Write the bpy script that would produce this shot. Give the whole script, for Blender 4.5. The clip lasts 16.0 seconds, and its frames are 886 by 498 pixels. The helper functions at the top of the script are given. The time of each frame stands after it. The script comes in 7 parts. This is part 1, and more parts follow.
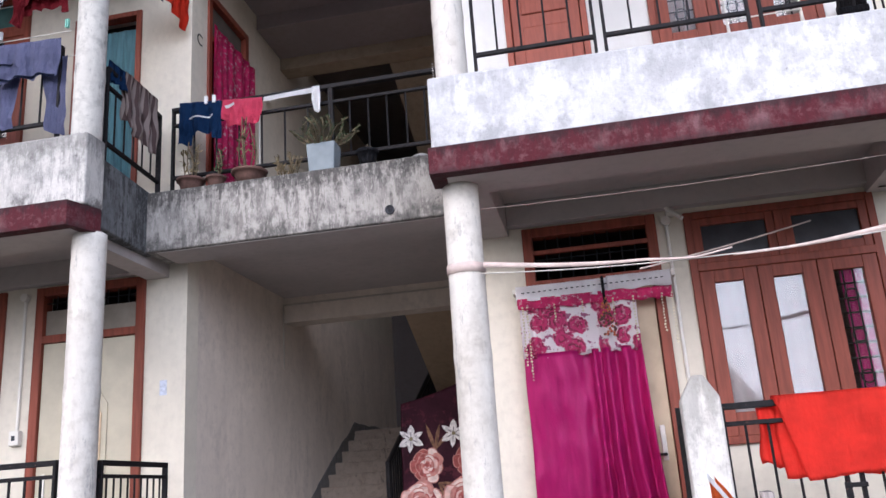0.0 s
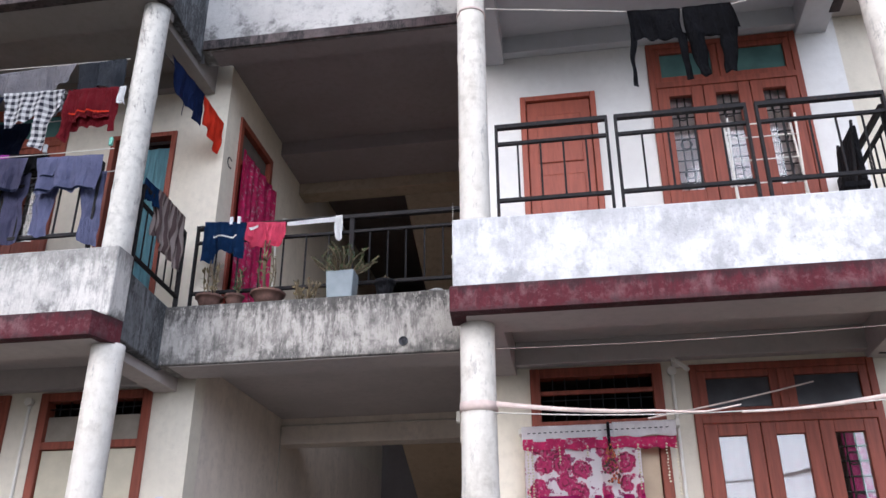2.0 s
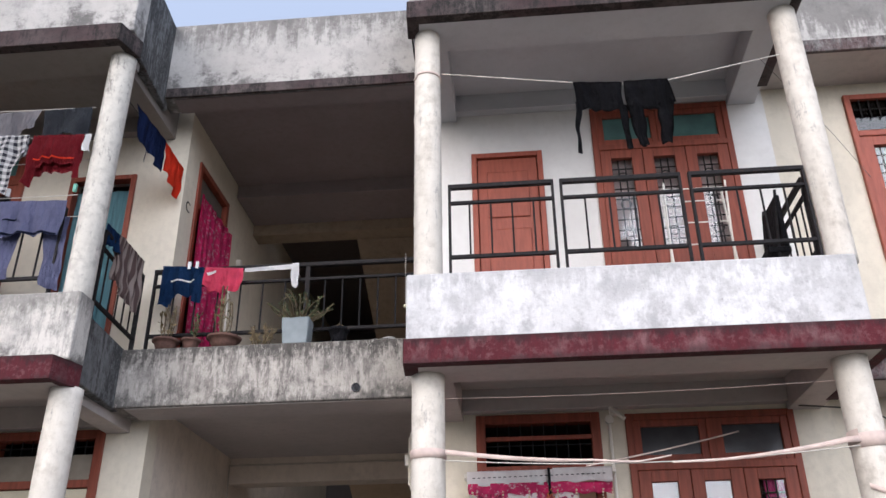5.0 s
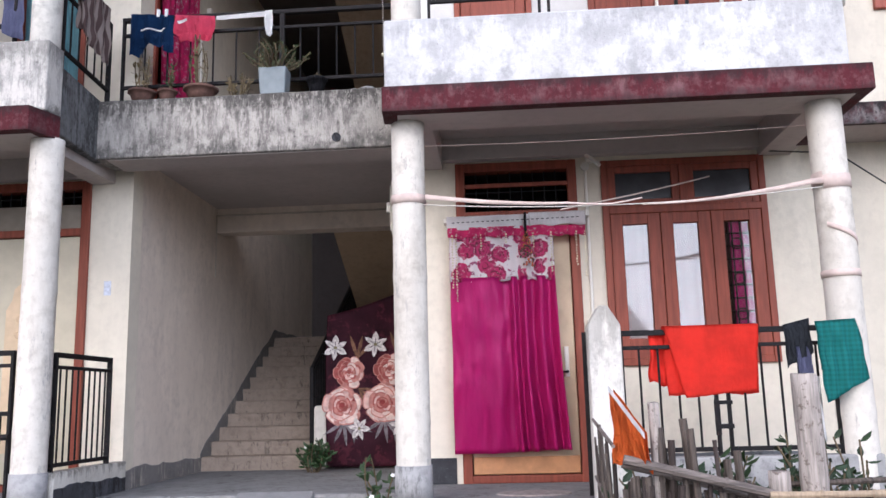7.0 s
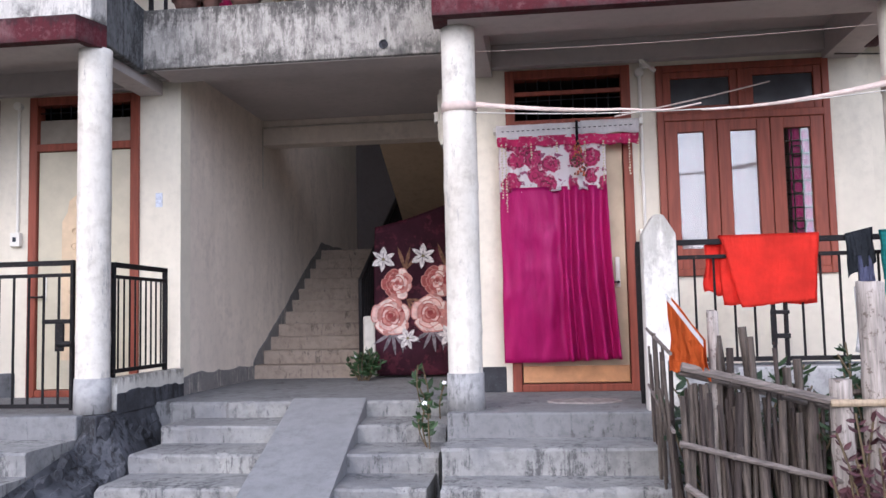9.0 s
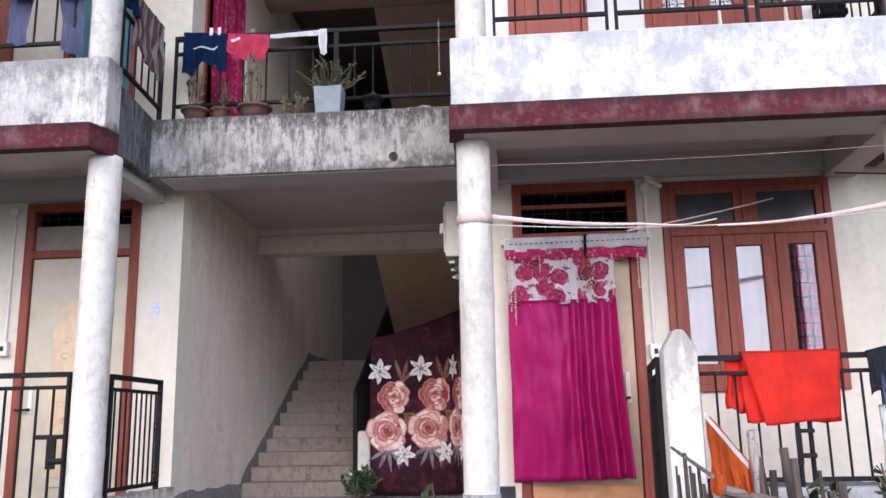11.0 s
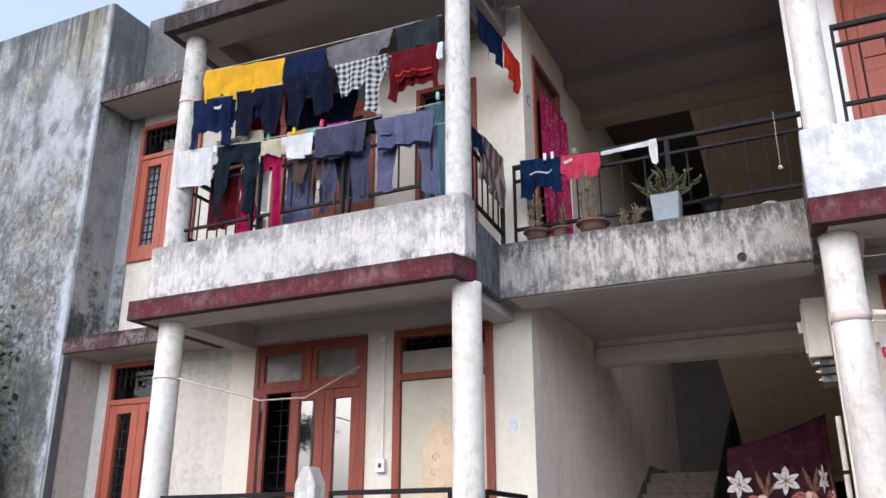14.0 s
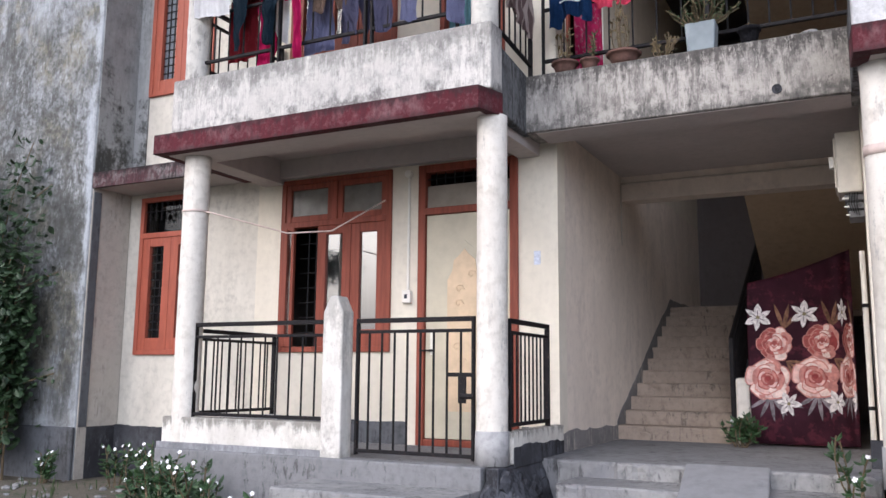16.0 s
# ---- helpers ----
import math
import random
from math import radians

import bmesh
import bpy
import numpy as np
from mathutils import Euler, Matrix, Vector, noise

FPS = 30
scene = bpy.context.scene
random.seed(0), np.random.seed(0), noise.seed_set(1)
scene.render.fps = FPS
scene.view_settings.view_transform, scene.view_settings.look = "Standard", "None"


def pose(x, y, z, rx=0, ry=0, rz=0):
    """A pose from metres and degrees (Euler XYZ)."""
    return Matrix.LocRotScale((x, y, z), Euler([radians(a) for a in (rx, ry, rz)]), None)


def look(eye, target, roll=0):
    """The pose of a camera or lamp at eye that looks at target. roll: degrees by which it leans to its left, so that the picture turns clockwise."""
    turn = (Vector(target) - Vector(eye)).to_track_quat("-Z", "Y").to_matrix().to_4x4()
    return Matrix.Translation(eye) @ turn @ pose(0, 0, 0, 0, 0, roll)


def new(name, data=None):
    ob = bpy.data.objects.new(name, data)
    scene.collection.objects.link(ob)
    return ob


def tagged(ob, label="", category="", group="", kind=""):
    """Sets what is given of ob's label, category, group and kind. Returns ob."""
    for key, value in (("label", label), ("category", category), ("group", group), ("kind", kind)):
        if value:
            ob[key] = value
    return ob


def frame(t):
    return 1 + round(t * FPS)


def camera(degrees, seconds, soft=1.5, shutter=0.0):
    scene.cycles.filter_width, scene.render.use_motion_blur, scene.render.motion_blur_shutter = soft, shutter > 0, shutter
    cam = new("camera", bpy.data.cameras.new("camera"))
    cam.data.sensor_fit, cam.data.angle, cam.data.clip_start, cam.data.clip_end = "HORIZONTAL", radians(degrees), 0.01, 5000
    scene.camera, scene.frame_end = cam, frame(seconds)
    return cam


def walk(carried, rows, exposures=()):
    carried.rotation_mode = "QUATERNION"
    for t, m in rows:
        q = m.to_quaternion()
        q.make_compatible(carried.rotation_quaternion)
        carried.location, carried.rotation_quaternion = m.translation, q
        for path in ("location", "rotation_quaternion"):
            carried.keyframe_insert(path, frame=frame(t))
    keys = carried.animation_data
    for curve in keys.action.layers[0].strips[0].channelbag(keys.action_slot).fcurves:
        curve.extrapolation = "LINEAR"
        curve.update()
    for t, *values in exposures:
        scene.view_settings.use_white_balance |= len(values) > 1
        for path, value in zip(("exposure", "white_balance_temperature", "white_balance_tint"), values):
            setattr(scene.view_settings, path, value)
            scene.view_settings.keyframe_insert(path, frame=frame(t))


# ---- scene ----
cam = camera(55.4, 16.0)
METRES, EYE, TILT, LEAN, TURN = 2.0, 1.5, 0.0, 0.0, 10.2
ROWS = [
    (0.0, 0.0, 0.0, 0.0, 1.11, 16.18, 3.81),
    (0.5, -0.0989, -0.0015, 0.0054, -1.96, 17.59, 3.5),
    (1.0, -0.1461, -0.0222, 0.0093, -0.9, 19.81, 1.96),
    (1.5, -0.1422, -0.051, 0.016, -0.23, 23.12, 1.02),
    (2.0, -0.095, -0.0923, 0.0132, -1.02, 24.51, 0.24),
    (2.5, -0.0577, -0.1397, 0.0101, -2.86, 25.3, -1.16),
    (3.0, -0.0642, -0.1778, 0.0182, -5.83, 26.28, -1.08),
    (3.2, -0.0760, -0.1900, 0.0170, -7.38, 27.04, -0.58),
    (5.3, -0.1370, -0.2810, 0.0180, -4.30, 26.30, 0.93),
    (5.5, -0.1373, -0.2834, 0.0126, -3.68, 24.74, 0.91),
    (6.0, -0.1451, -0.2938, 0.0004, -2.86, 20.04, 1.0),
    (6.5, -0.1349, -0.294, -0.0093, -4.83, 14.87, 1.3),
    (7.0, -0.1306, -0.2918, -0.0207, -6.06, 10.18, 1.44),
    (7.5, -0.1367, -0.2883, -0.0284, -5.21, 7.09, 1.39),
    (8.0, -0.1434, -0.2863, -0.0367, -3.85, 5.05, 1.16),
    (8.2, -0.1450, -0.2860, -0.0360, -3.61, 4.44, 1.02),
    (10.3, -0.2480, -0.1990, -0.0360, -3.04, 5.34, 1.78),
    (10.5, -0.2659, -0.199, -0.0333, -4.06, 7.39, 1.57),
    (11.0, -0.3198, -0.2017, -0.0163, -5.61, 11.88, 1.02),
    (11.5, -0.3748, -0.2092, -0.0086, -5.12, 14.89, 1.88),
    (12.0, -0.4152, -0.2186, -0.008, -2.2, 17.36, 2.54),
    (12.5, -0.4387, -0.2248, -0.0063, 1.54, 18.73, 2.36),
    (13.0, -0.4738, -0.2343, -0.0104, 6.72, 17.88, 2.04),
    (13.5, -0.4993, -0.2448, -0.0128, 11.81, 17.95, 1.13),
    (14.0, -0.504, -0.2598, -0.008, 14.88, 19.32, 0.03),
    (14.5, -0.5078, -0.2576, -0.0094, 16.39, 18.98, -0.54),
    (15.0, -0.5106, -0.2508, -0.0173, 17.48, 15.62, -0.8),
    (15.5, -0.5084, -0.2477, -0.0221, 17.24, 12.07, -0.66),
    (16.0, -0.5055, -0.2443, -0.028, 16.52, 8.47, -0.52),
]
walk(cam, [(t, pose(0, 0, EYE, TILT, LEAN, TURN) @ pose(METRES * x, METRES * y, METRES * z, 90 + pitch, roll, yaw)) for t, x, y, z, yaw, pitch, roll in ROWS], [(0.0, 0.82, 5210, 17), (2.5, 0.82, 5210, 14), (3.0, 0.77, 5300, 14), (5.5, 0.73, 5480, 14), (6.5, 0.81, 5340, 15), (8.0, 0.85, 5190, 17), (10.5, 0.90, 5210, 17), (12.5, 0.91, 5230, 15), (14.5, 0.91, 5290, 14), (16.0, 0.82, 5360, 15)])

# ---- world and light ----
world = bpy.data.worlds.new("evening_sky")
scene.world = world
world.use_nodes = True
wn = world.node_tree
sky = wn.nodes.new("ShaderNodeTexSky")
sky.sky_type = "NISHITA"
sky.sun_disc = False
sky.sun_elevation = radians(32)
sky.sun_rotation = radians(205)
sky.air_density, sky.dust_density, sky.ozone_density = 1.0, 9.0, 1.0
veil = wn.nodes.new("ShaderNodeMix")
veil.data_type = "RGBA"
veil.inputs[0].default_value = 0.5
veil.inputs[7].default_value = (4.6, 4.7, 4.8, 1)
wn.links.new(sky.outputs[0], veil.inputs[6])
wn.links.new(veil.outputs[2], wn.nodes["Background"].inputs[0])
wn.nodes["Background"].inputs[1].default_value = 0.135
sun = new("sun", bpy.data.lights.new("sun", "SUN"))
sun.data.energy, sun.data.angle, sun.data.color = 1.05, radians(38), (1.0, 0.92, 0.83)
sun.matrix_world = look((4.2, -9, 2.8), (0, 0, 0))

# ---- materials ----
def nodes_of(name):
    m = bpy.data.materials.new(name)
    m.use_nodes = True
    nt = m.node_tree
    return m, nt, nt.nodes["Principled BSDF"]


def noise_at(nt, scale, stretch=(1, 1, 1), detail=6.0, rough=0.6, shift=(0, 0, 0)):
    tc = nt.nodes.new("ShaderNodeTexCoord")
    mp = nt.nodes.new("ShaderNodeMapping")
    mp.inputs["Scale"].default_value = stretch
    mp.inputs["Location"].default_value = shift
    n = nt.nodes.new("ShaderNodeTexNoise")
    n.inputs["Scale"].default_value = scale
    n.inputs["Detail"].default_value = detail
    n.inputs["Roughness"].default_value = rough
    nt.links.new(tc.outputs["Object"], mp.inputs[0])
    nt.links.new(mp.outputs[0], n.inputs["Vector"])
    return n.outputs["Fac"]


def ramp(nt, fac, a, b, lo=0.0, hi=1.0):
    r = nt.nodes.new("ShaderNodeMapRange")
    r.interpolation_type = "SMOOTHSTEP"
    r.inputs[1].default_value, r.inputs[2].default_value = a, b
    r.inputs[3].default_value, r.inputs[4].default_value = lo, hi
    nt.links.new(fac, r.inputs[0])
    return r.outputs[0]


def mixc(nt, fac, a, b):
    x = nt.nodes.new("ShaderNodeMix")
    x.data_type = "RGBA"
    nt.links.new(fac, x.inputs[0])
    for v, i in ((a, 6), (b, 7)):
        if isinstance(v, tuple):
            x.inputs[i].default_value = (*v, 1)
        else:
            nt.links.new(v, x.inputs[i])
    return x.outputs[2]


def mul(nt, a, b, op="MULTIPLY"):
    x = nt.nodes.new("ShaderNodeMath")
    x.operation = op
    for v, i in ((a, 0), (b, 1)):
        if isinstance(v, (int, float)):
            x.inputs[i].default_value = v
        else:
            nt.links.new(v, x.inputs[i])
    return x.outputs[0]


def bump(nt, bs, height, strength=0.3, dist=0.01):
    b = nt.nodes.new("ShaderNodeBump")
    b.inputs["Strength"].default_value = strength
    b.inputs["Distance"].default_value = dist
    nt.links.new(height, b.inputs["Height"])
    nt.links.new(b.outputs[0], bs.inputs["Normal"])


def plaster(name, base, dirt, dirt_amount=0.35, dark=None, dark_amount=0.0, streak=0.5, seed=0.0, rough=0.88, grain=0.35, hi=None):
    """Painted plaster with grain, cloudy dirt, rain streaks and peeled dark patches."""
    m, nt, bs = nodes_of(name)
    sh = (seed * 3.1, seed * 1.7, seed * 2.3)
    cloud = noise_at(nt, 1.7, shift=sh)
    fine = noise_at(nt, 14.0, shift=sh, detail=8)
    stre = noise_at(nt, 2.6, stretch=(1.5, 1.5, 0.42), shift=sh, detail=8, rough=0.7)
    grit = noise_at(nt, 90.0, shift=sh, detail=4)
    tone = mixc(nt, ramp(nt, cloud, 0.3, 0.7), base, hi or tuple(min(0.9, c * 1.12) for c in base))
    f = mul(nt, ramp(nt, fine, 0.42, 0.72), dirt_amount)
    f = mul(nt, f, mul(nt, ramp(nt, stre, 0.42, 0.66), streak), "ADD")
    f = mul(nt, f, ramp(nt, cloud, 0.25, 0.75, 0.35, 1.0))
    col = mixc(nt, f, tone, dirt)
    if dark:
        blot = noise_at(nt, 2.4, stretch=(1.2, 1.2, 0.7), shift=(seed, 5, 1), detail=10, rough=0.72)
        spot = noise_at(nt, 15.0, stretch=(1.3, 1.3, 0.45), shift=(seed, 2, 7), detail=10, rough=0.78)
        drip = noise_at(nt, 7.0, stretch=(3.0, 3.0, 0.22), shift=(2, seed, 4), detail=8, rough=0.7)
        mixed = mul(nt, mul(nt, mul(nt, blot, 0.38), mul(nt, spot, 0.34), "ADD"), mul(nt, drip, 0.28), "ADD")
        patch = mul(nt, ramp(nt, mixed, 0.555 - 0.13 * dark_amount, 0.605 - 0.13 * dark_amount), 0.85)
        patch = mul(nt, patch, ramp(nt, noise_at(nt, 38.0, shift=(1, seed, 9), detail=5, rough=0.8), 0.36, 0.52, 0.25, 1.0))
        col = mixc(nt, patch, col, dark)
        pit = ramp(nt, noise_at(nt, 55.0, shift=(4, 4, seed), detail=4), 0.62, 0.68)
        col = mixc(nt, mul(nt, pit, 0.25 + 0.45 * dark_amount), col, dark)
        flake = ramp(nt, noise_at(nt, 30.0, stretch=(1, 1, 0.6), shift=(8, seed, 2), detail=5, rough=0.7), 0.63, 0.67)
        col = mixc(nt, mul(nt, flake, 0.35 * min(1, dark_amount * 2)), col, tuple(min(0.8, q * 1.25) for q in base))
    nt.links.new(col, bs.inputs["Base Color"])
    bs.inputs["Roughness"].default_value = rough
    bs.inputs["Specular IOR Level"].default_value = 0.25
    bump(nt, bs, mul(nt, mul(nt, fine, 1.4), mul(nt, grit, 0.5), "ADD"), grain, 0.008)
    return m


def painted(name, base, rough=0.5, var=0.18, metal=0.0, scale=9.0, chip=None, chip_amount=0.0, grain=None, spec=0.4):
    """Paint, cloth, wood or metal with a light variation and, where given, chips."""
    m, nt, bs = nodes_of(name)
    n = noise_at(nt, scale, stretch=grain or (1, 1, 1), detail=7)
    col = mixc(nt, ramp(nt, n, 0.3, 0.7), tuple(c * (1 - var) for c in base), tuple(min(0.95, c * (1 + var)) for c in base))
    if chip:
        c = ramp(nt, noise_at(nt, scale * 2.7, shift=(4, 1, 2), detail=9, rough=0.75), 0.62 - 0.3 * chip_amount, 0.68 - 0.3 * chip_amount)
        col = mixc(nt, c, col, chip)
    nt.links.new(col, bs.inputs["Base Color"])
    bs.inputs["Roughness"].default_value = rough
    bs.inputs["Metallic"].default_value = metal
    bs.inputs["Specular IOR Level"].default_value = spec
    bump(nt, bs, n, 0.15, 0.004)
    return m


def glass(name, tint, gloss):
    """Window glass with a reflective film."""
    m, nt, bs = nodes_of(name)
    out = nt.nodes["Material Output"]
    tr = nt.nodes.new("ShaderNodeBsdfTransparent")
    tr.inputs[0].default_value = (*tint, 1)
    gl = nt.nodes.new("ShaderNodeBsdfGlossy")
    gl.inputs["Roughness"].default_value = 0.03
    mx = nt.nodes.new("ShaderNodeMixShader")
    lw = nt.nodes.new("ShaderNodeLayerWeight")
    lw.inputs[0].default_value = 0.5
    f0 = ((gloss - 1) / (gloss + 1)) ** 2
    graze = mul(nt, lw.outputs["Facing"], 5.0, "POWER")
    nt.links.new(mul(nt, mul(nt, graze, 1 - f0), f0, "ADD"), mx.inputs[0])
    nt.links.new(tr.outputs[0], mx.inputs[1])
    nt.links.new(gl.outputs[0], mx.inputs[2])
    nt.links.new(mx.outputs[0], out.inputs[0])
    return m


M_CREAM = plaster("cream_wall", (0.65, 0.60, 0.495), (0.34, 0.315, 0.26), 0.2, streak=0.2, seed=1)
M_WHITEWALL = plaster("white_wall", (0.68, 0.67, 0.65), (0.42, 0.40, 0.36), 0.14, streak=0.12, seed=2)
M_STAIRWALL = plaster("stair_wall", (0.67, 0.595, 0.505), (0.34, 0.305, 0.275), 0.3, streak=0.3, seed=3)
# right roof soffit: base raised for its stronger light; the left one is darker
M_SOFFITLIT = plaster("lit_pale_soffit", (0.47, 0.48, 0.50), (0.34, 0.34, 0.35), 0.2, streak=0.0, seed=25)
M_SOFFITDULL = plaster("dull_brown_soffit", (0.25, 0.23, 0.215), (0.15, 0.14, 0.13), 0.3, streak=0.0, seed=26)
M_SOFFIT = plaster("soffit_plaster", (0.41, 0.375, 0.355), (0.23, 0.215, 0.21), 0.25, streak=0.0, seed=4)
# darker copy of the tan plaster: the stair recess's shade is in the colour
M_DIMTAN = plaster("shade_darkened_tan", (0.32, 0.26, 0.19), (0.13, 0.11, 0.09), 0.4, streak=0.2, seed=21)
# stairwell depth: its shade is put into this low base colour
M_STAIRSHADE = plaster("shade_dark_stair_back", (0.12, 0.105, 0.10), (0.07, 0.062, 0.058), 0.3, streak=0.2, seed=27)
M_TAN = plaster("tan_plaster", (0.50, 0.385, 0.265), (0.24, 0.19, 0.14), 0.3, streak=0.25, seed=24)
# upper lobby's deep shade put into the base, with grime mottling over it
M_LOBBYSHADE = plaster("shaded_grimy_ceiling", (0.25, 0.218, 0.218), (0.155, 0.135, 0.135), 0.3, streak=0.0, seed=16)


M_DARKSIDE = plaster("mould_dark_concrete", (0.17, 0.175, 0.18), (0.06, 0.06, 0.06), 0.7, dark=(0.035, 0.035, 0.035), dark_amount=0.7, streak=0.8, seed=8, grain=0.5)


def rain_stained(name, base, grime, mould, zlo, zhi, top=0.5, foot=0.3, blot=0.4, seed=0.0, grain=0.5, run=0.0):
    """Outdoor lime wash: cloudy grime, lichen specks, and rain stains that start at the coping and at the drip edge."""
    m, nt, bs = nodes_of(name)
    sh = (seed * 2.7, seed * 1.3, seed * 3.9)
    geo = nt.nodes.new("ShaderNodeNewGeometry")
    sep = nt.nodes.new("ShaderNodeSeparateXYZ")
    nt.links.new(geo.outputs["Position"], sep.inputs[0])
    h = mul(nt, mul(nt, sep.outputs[2], zlo, "SUBTRACT"), 1.0 / (zhi - zlo))
    cloud = noise_at(nt, 1.3, shift=sh, detail=7, rough=0.62)
    mid = noise_at(nt, 4.5, stretch=(1, 1, 0.8), shift=sh, detail=9, rough=0.7)
    fine = noise_at(nt, 19.0, shift=sh, detail=9, rough=0.75)
    drip = noise_at(nt, 5.0, stretch=(2.2, 2.2, 0.35), shift=sh, detail=8, rough=0.7)
    speck = noise_at(nt, 60.0, shift=sh, detail=5, rough=0.7)
    tone = mixc(nt, ramp(nt, cloud, 0.35, 0.65), tuple(c * 0.9 for c in base), tuple(min(0.8, c * 1.1) for c in base))
    g = mul(nt, ramp(nt, mid, 0.44, 0.66), blot)
    col = mixc(nt, g, tone, grime)
    wash = mul(nt, ramp(nt, fine, 0.5, 0.66), 0.5 * blot)
    col = mixc(nt, wash, col, grime)
    up = mul(nt, mul(nt, h, mul(nt, drip, 1.5), "ADD"), mul(nt, fine, 0.7), "ADD")
    upper = mul(nt, ramp(nt, up, 1.72, 2.05), top)
    dn = mul(nt, mul(nt, mul(nt, mid, 1.5), h, "SUBTRACT"), mul(nt, fine, 0.7), "ADD")
    lower = mul(nt, ramp(nt, dn, 0.82, 1.15), foot)
    for f in (upper, lower):
        col = mixc(nt, f, col, mould)
    if run:
        flake = noise_at(nt, 26.0, stretch=(1.3, 1.3, 0.5), shift=(seed, 3, 5), detail=8, rough=0.8)
        thin = noise_at(nt, 12.0, stretch=(1.9, 1.9, 0.42), shift=sh, detail=8, rough=0.75)
        col = mixc(nt, mul(nt, mul(nt, ramp(nt, thin, 0.47, 0.58), ramp(nt, cloud, 0.38, 0.6, 0.35, 1.0)), run), col, mould)
        col = mixc(nt, mul(nt, ramp(nt, noise_at(nt, 16.0, stretch=(1.5, 1.5, 0.6), shift=(seed, 8, 3), detail=6, rough=0.75), 0.56, 0.62), 0.5 * run), col, tuple(min(0.8, c * 1.1) for c in base))
        col = mixc(nt, mul(nt, ramp(nt, flake, 0.57, 0.62), min(1.0, 1.1 * run)), col, tuple(min(0.8, c * 1.3) for c in base))
        col = mixc(nt, mul(nt, ramp(nt, flake, 0.36, 0.41, 1.0, 0.0), min(1.0, 1.2 * run)), col, mould)
    pit = mul(nt, ramp(nt, speck, 0.60, 0.67), 0.25 + 0.6 * blot)
    col = mixc(nt, mul(nt, pit, ramp(nt, mid, 0.4, 0.6)), col, mould)
    nt.links.new(col, bs.inputs["Base Color"])
    bs.inputs["Roughness"].default_value = 0.9
    bs.inputs["Specular IOR Level"].default_value = 0.2
    bump(nt, bs, mul(nt, mul(nt, fine, 1.3), mul(nt, speck, 0.6), "ADD"), grain, 0.01)
    return m


def old_wall(name):
    """A tall cement wall: olive damp clouds, white lime runs, dark streaks and a lime-washed corner."""
    m, nt, bs = nodes_of(name)
    big = noise_at(nt, 0.55, stretch=(1.1, 1.1, 0.8), shift=(3, 0, 1), detail=8, rough=0.62)
    mid = noise_at(nt, 1.7, stretch=(1.2, 1.2, 0.7), shift=(7, 2, 3), detail=11, rough=0.74)
    fine = noise_at(nt, 13, shift=(1, 2, 3), detail=9, rough=0.72)
    fleck = noise_at(nt, 17, stretch=(1.5, 1.5, 0.45), shift=(4, 8, 3), detail=7, rough=0.78)
    runs = noise_at(nt, 1.6, stretch=(2.2, 2.2, 0.22), shift=(2, 9, 5), detail=9, rough=0.7)
    lime = noise_at(nt, 2.4, stretch=(1.3, 1.3, 0.75), shift=(5, 4, 1), detail=10, rough=0.74)
    col = mixc(nt, ramp(nt, mid, 0.36, 0.64), (0.105, 0.11, 0.11), (0.25, 0.255, 0.25))
    col = mixc(nt, mul(nt, ramp(nt, noise_at(nt, 0.75, shift=(2, 6, 9), detail=8, rough=0.7), 0.49, 0.60), 0.7), col, (0.30, 0.275, 0.19))
    pale = mul(nt, mul(nt, big, 0.45), mul(nt, lime, 0.55), "ADD")
    col = mixc(nt, mul(nt, ramp(nt, pale, 0.485, 0.585), 0.75), col, (0.41, 0.43, 0.45))
    col = mixc(nt, mul(nt, ramp(nt, fleck, 0.56, 0.63), ramp(nt, mid, 0.42, 0.58, 0.05, 0.5)), col, (0.50, 0.52, 0.53))
    col = mixc(nt, mul(nt, ramp(nt, runs, 0.58, 0.68), 0.5), col, (0.08, 0.085, 0.09))
    col = mixc(nt, mul(nt, ramp(nt, fine, 0.54, 0.68), 0.5), col, (0.09, 0.09, 0.085))
    # one large mould bloom where the wall stays wet
    tc = nt.nodes.new("ShaderNodeTexCoord")
    mp = nt.nodes.new("ShaderNodeMapping")
    mp.inputs["Location"].default_value = (9.7 / 1.3, -5.7, -3.2 / 1.9)
    mp.inputs["Scale"].default_value = (1 / 1.3, 1.0, 1 / 1.9)
    ln = nt.nodes.new("ShaderNodeVectorMath")
    ln.operation = "LENGTH"
    nt.links.new(tc.outputs["Object"], mp.inputs[0])
    nt.links.new(mp.outputs[0], ln.inputs[0])
    ring = mul(nt, mul(nt, ln.outputs["Value"], 0.26), mul(nt, mid, 0.9), "ADD")
    bloom = mul(nt, ramp(nt, ring, 0.66, 0.90, 1.0, 0.0), ramp(nt, fine, 0.34, 0.62, 0.3, 1.0))
    bloom = mul(nt, bloom, ramp(nt, fleck, 0.55, 0.64, 1.0, 0.25))
    col = mixc(nt, mul(nt, bloom, 0.9), col, (0.075, 0.074, 0.066))
    drip = noise_at(nt, 3.4, stretch=(2.4, 2.4, 0.10), shift=(8, 1, 2), detail=8, rough=0.7)
    geo = nt.nodes.new("ShaderNodeNewGeometry")
    sep = nt.nodes.new("ShaderNodeSeparateXYZ")
    nt.links.new(geo.outputs["Position"], sep.inputs[0])
    high = mul(nt, mul(nt, sep.outputs[2], 7.9, "SUBTRACT"), 0.22)
    col = mixc(nt, mul(nt, ramp(nt, mul(nt, high, mul(nt, drip, 1.2), "ADD"), 0.46, 0.66), 0.8), col, (0.055, 0.058, 0.06))
    # the lime-washed corner
    edge = mul(nt, mul(nt, sep.outputs[0], 8.46, "ADD"), mul(nt, lime, 0.9), "ADD")
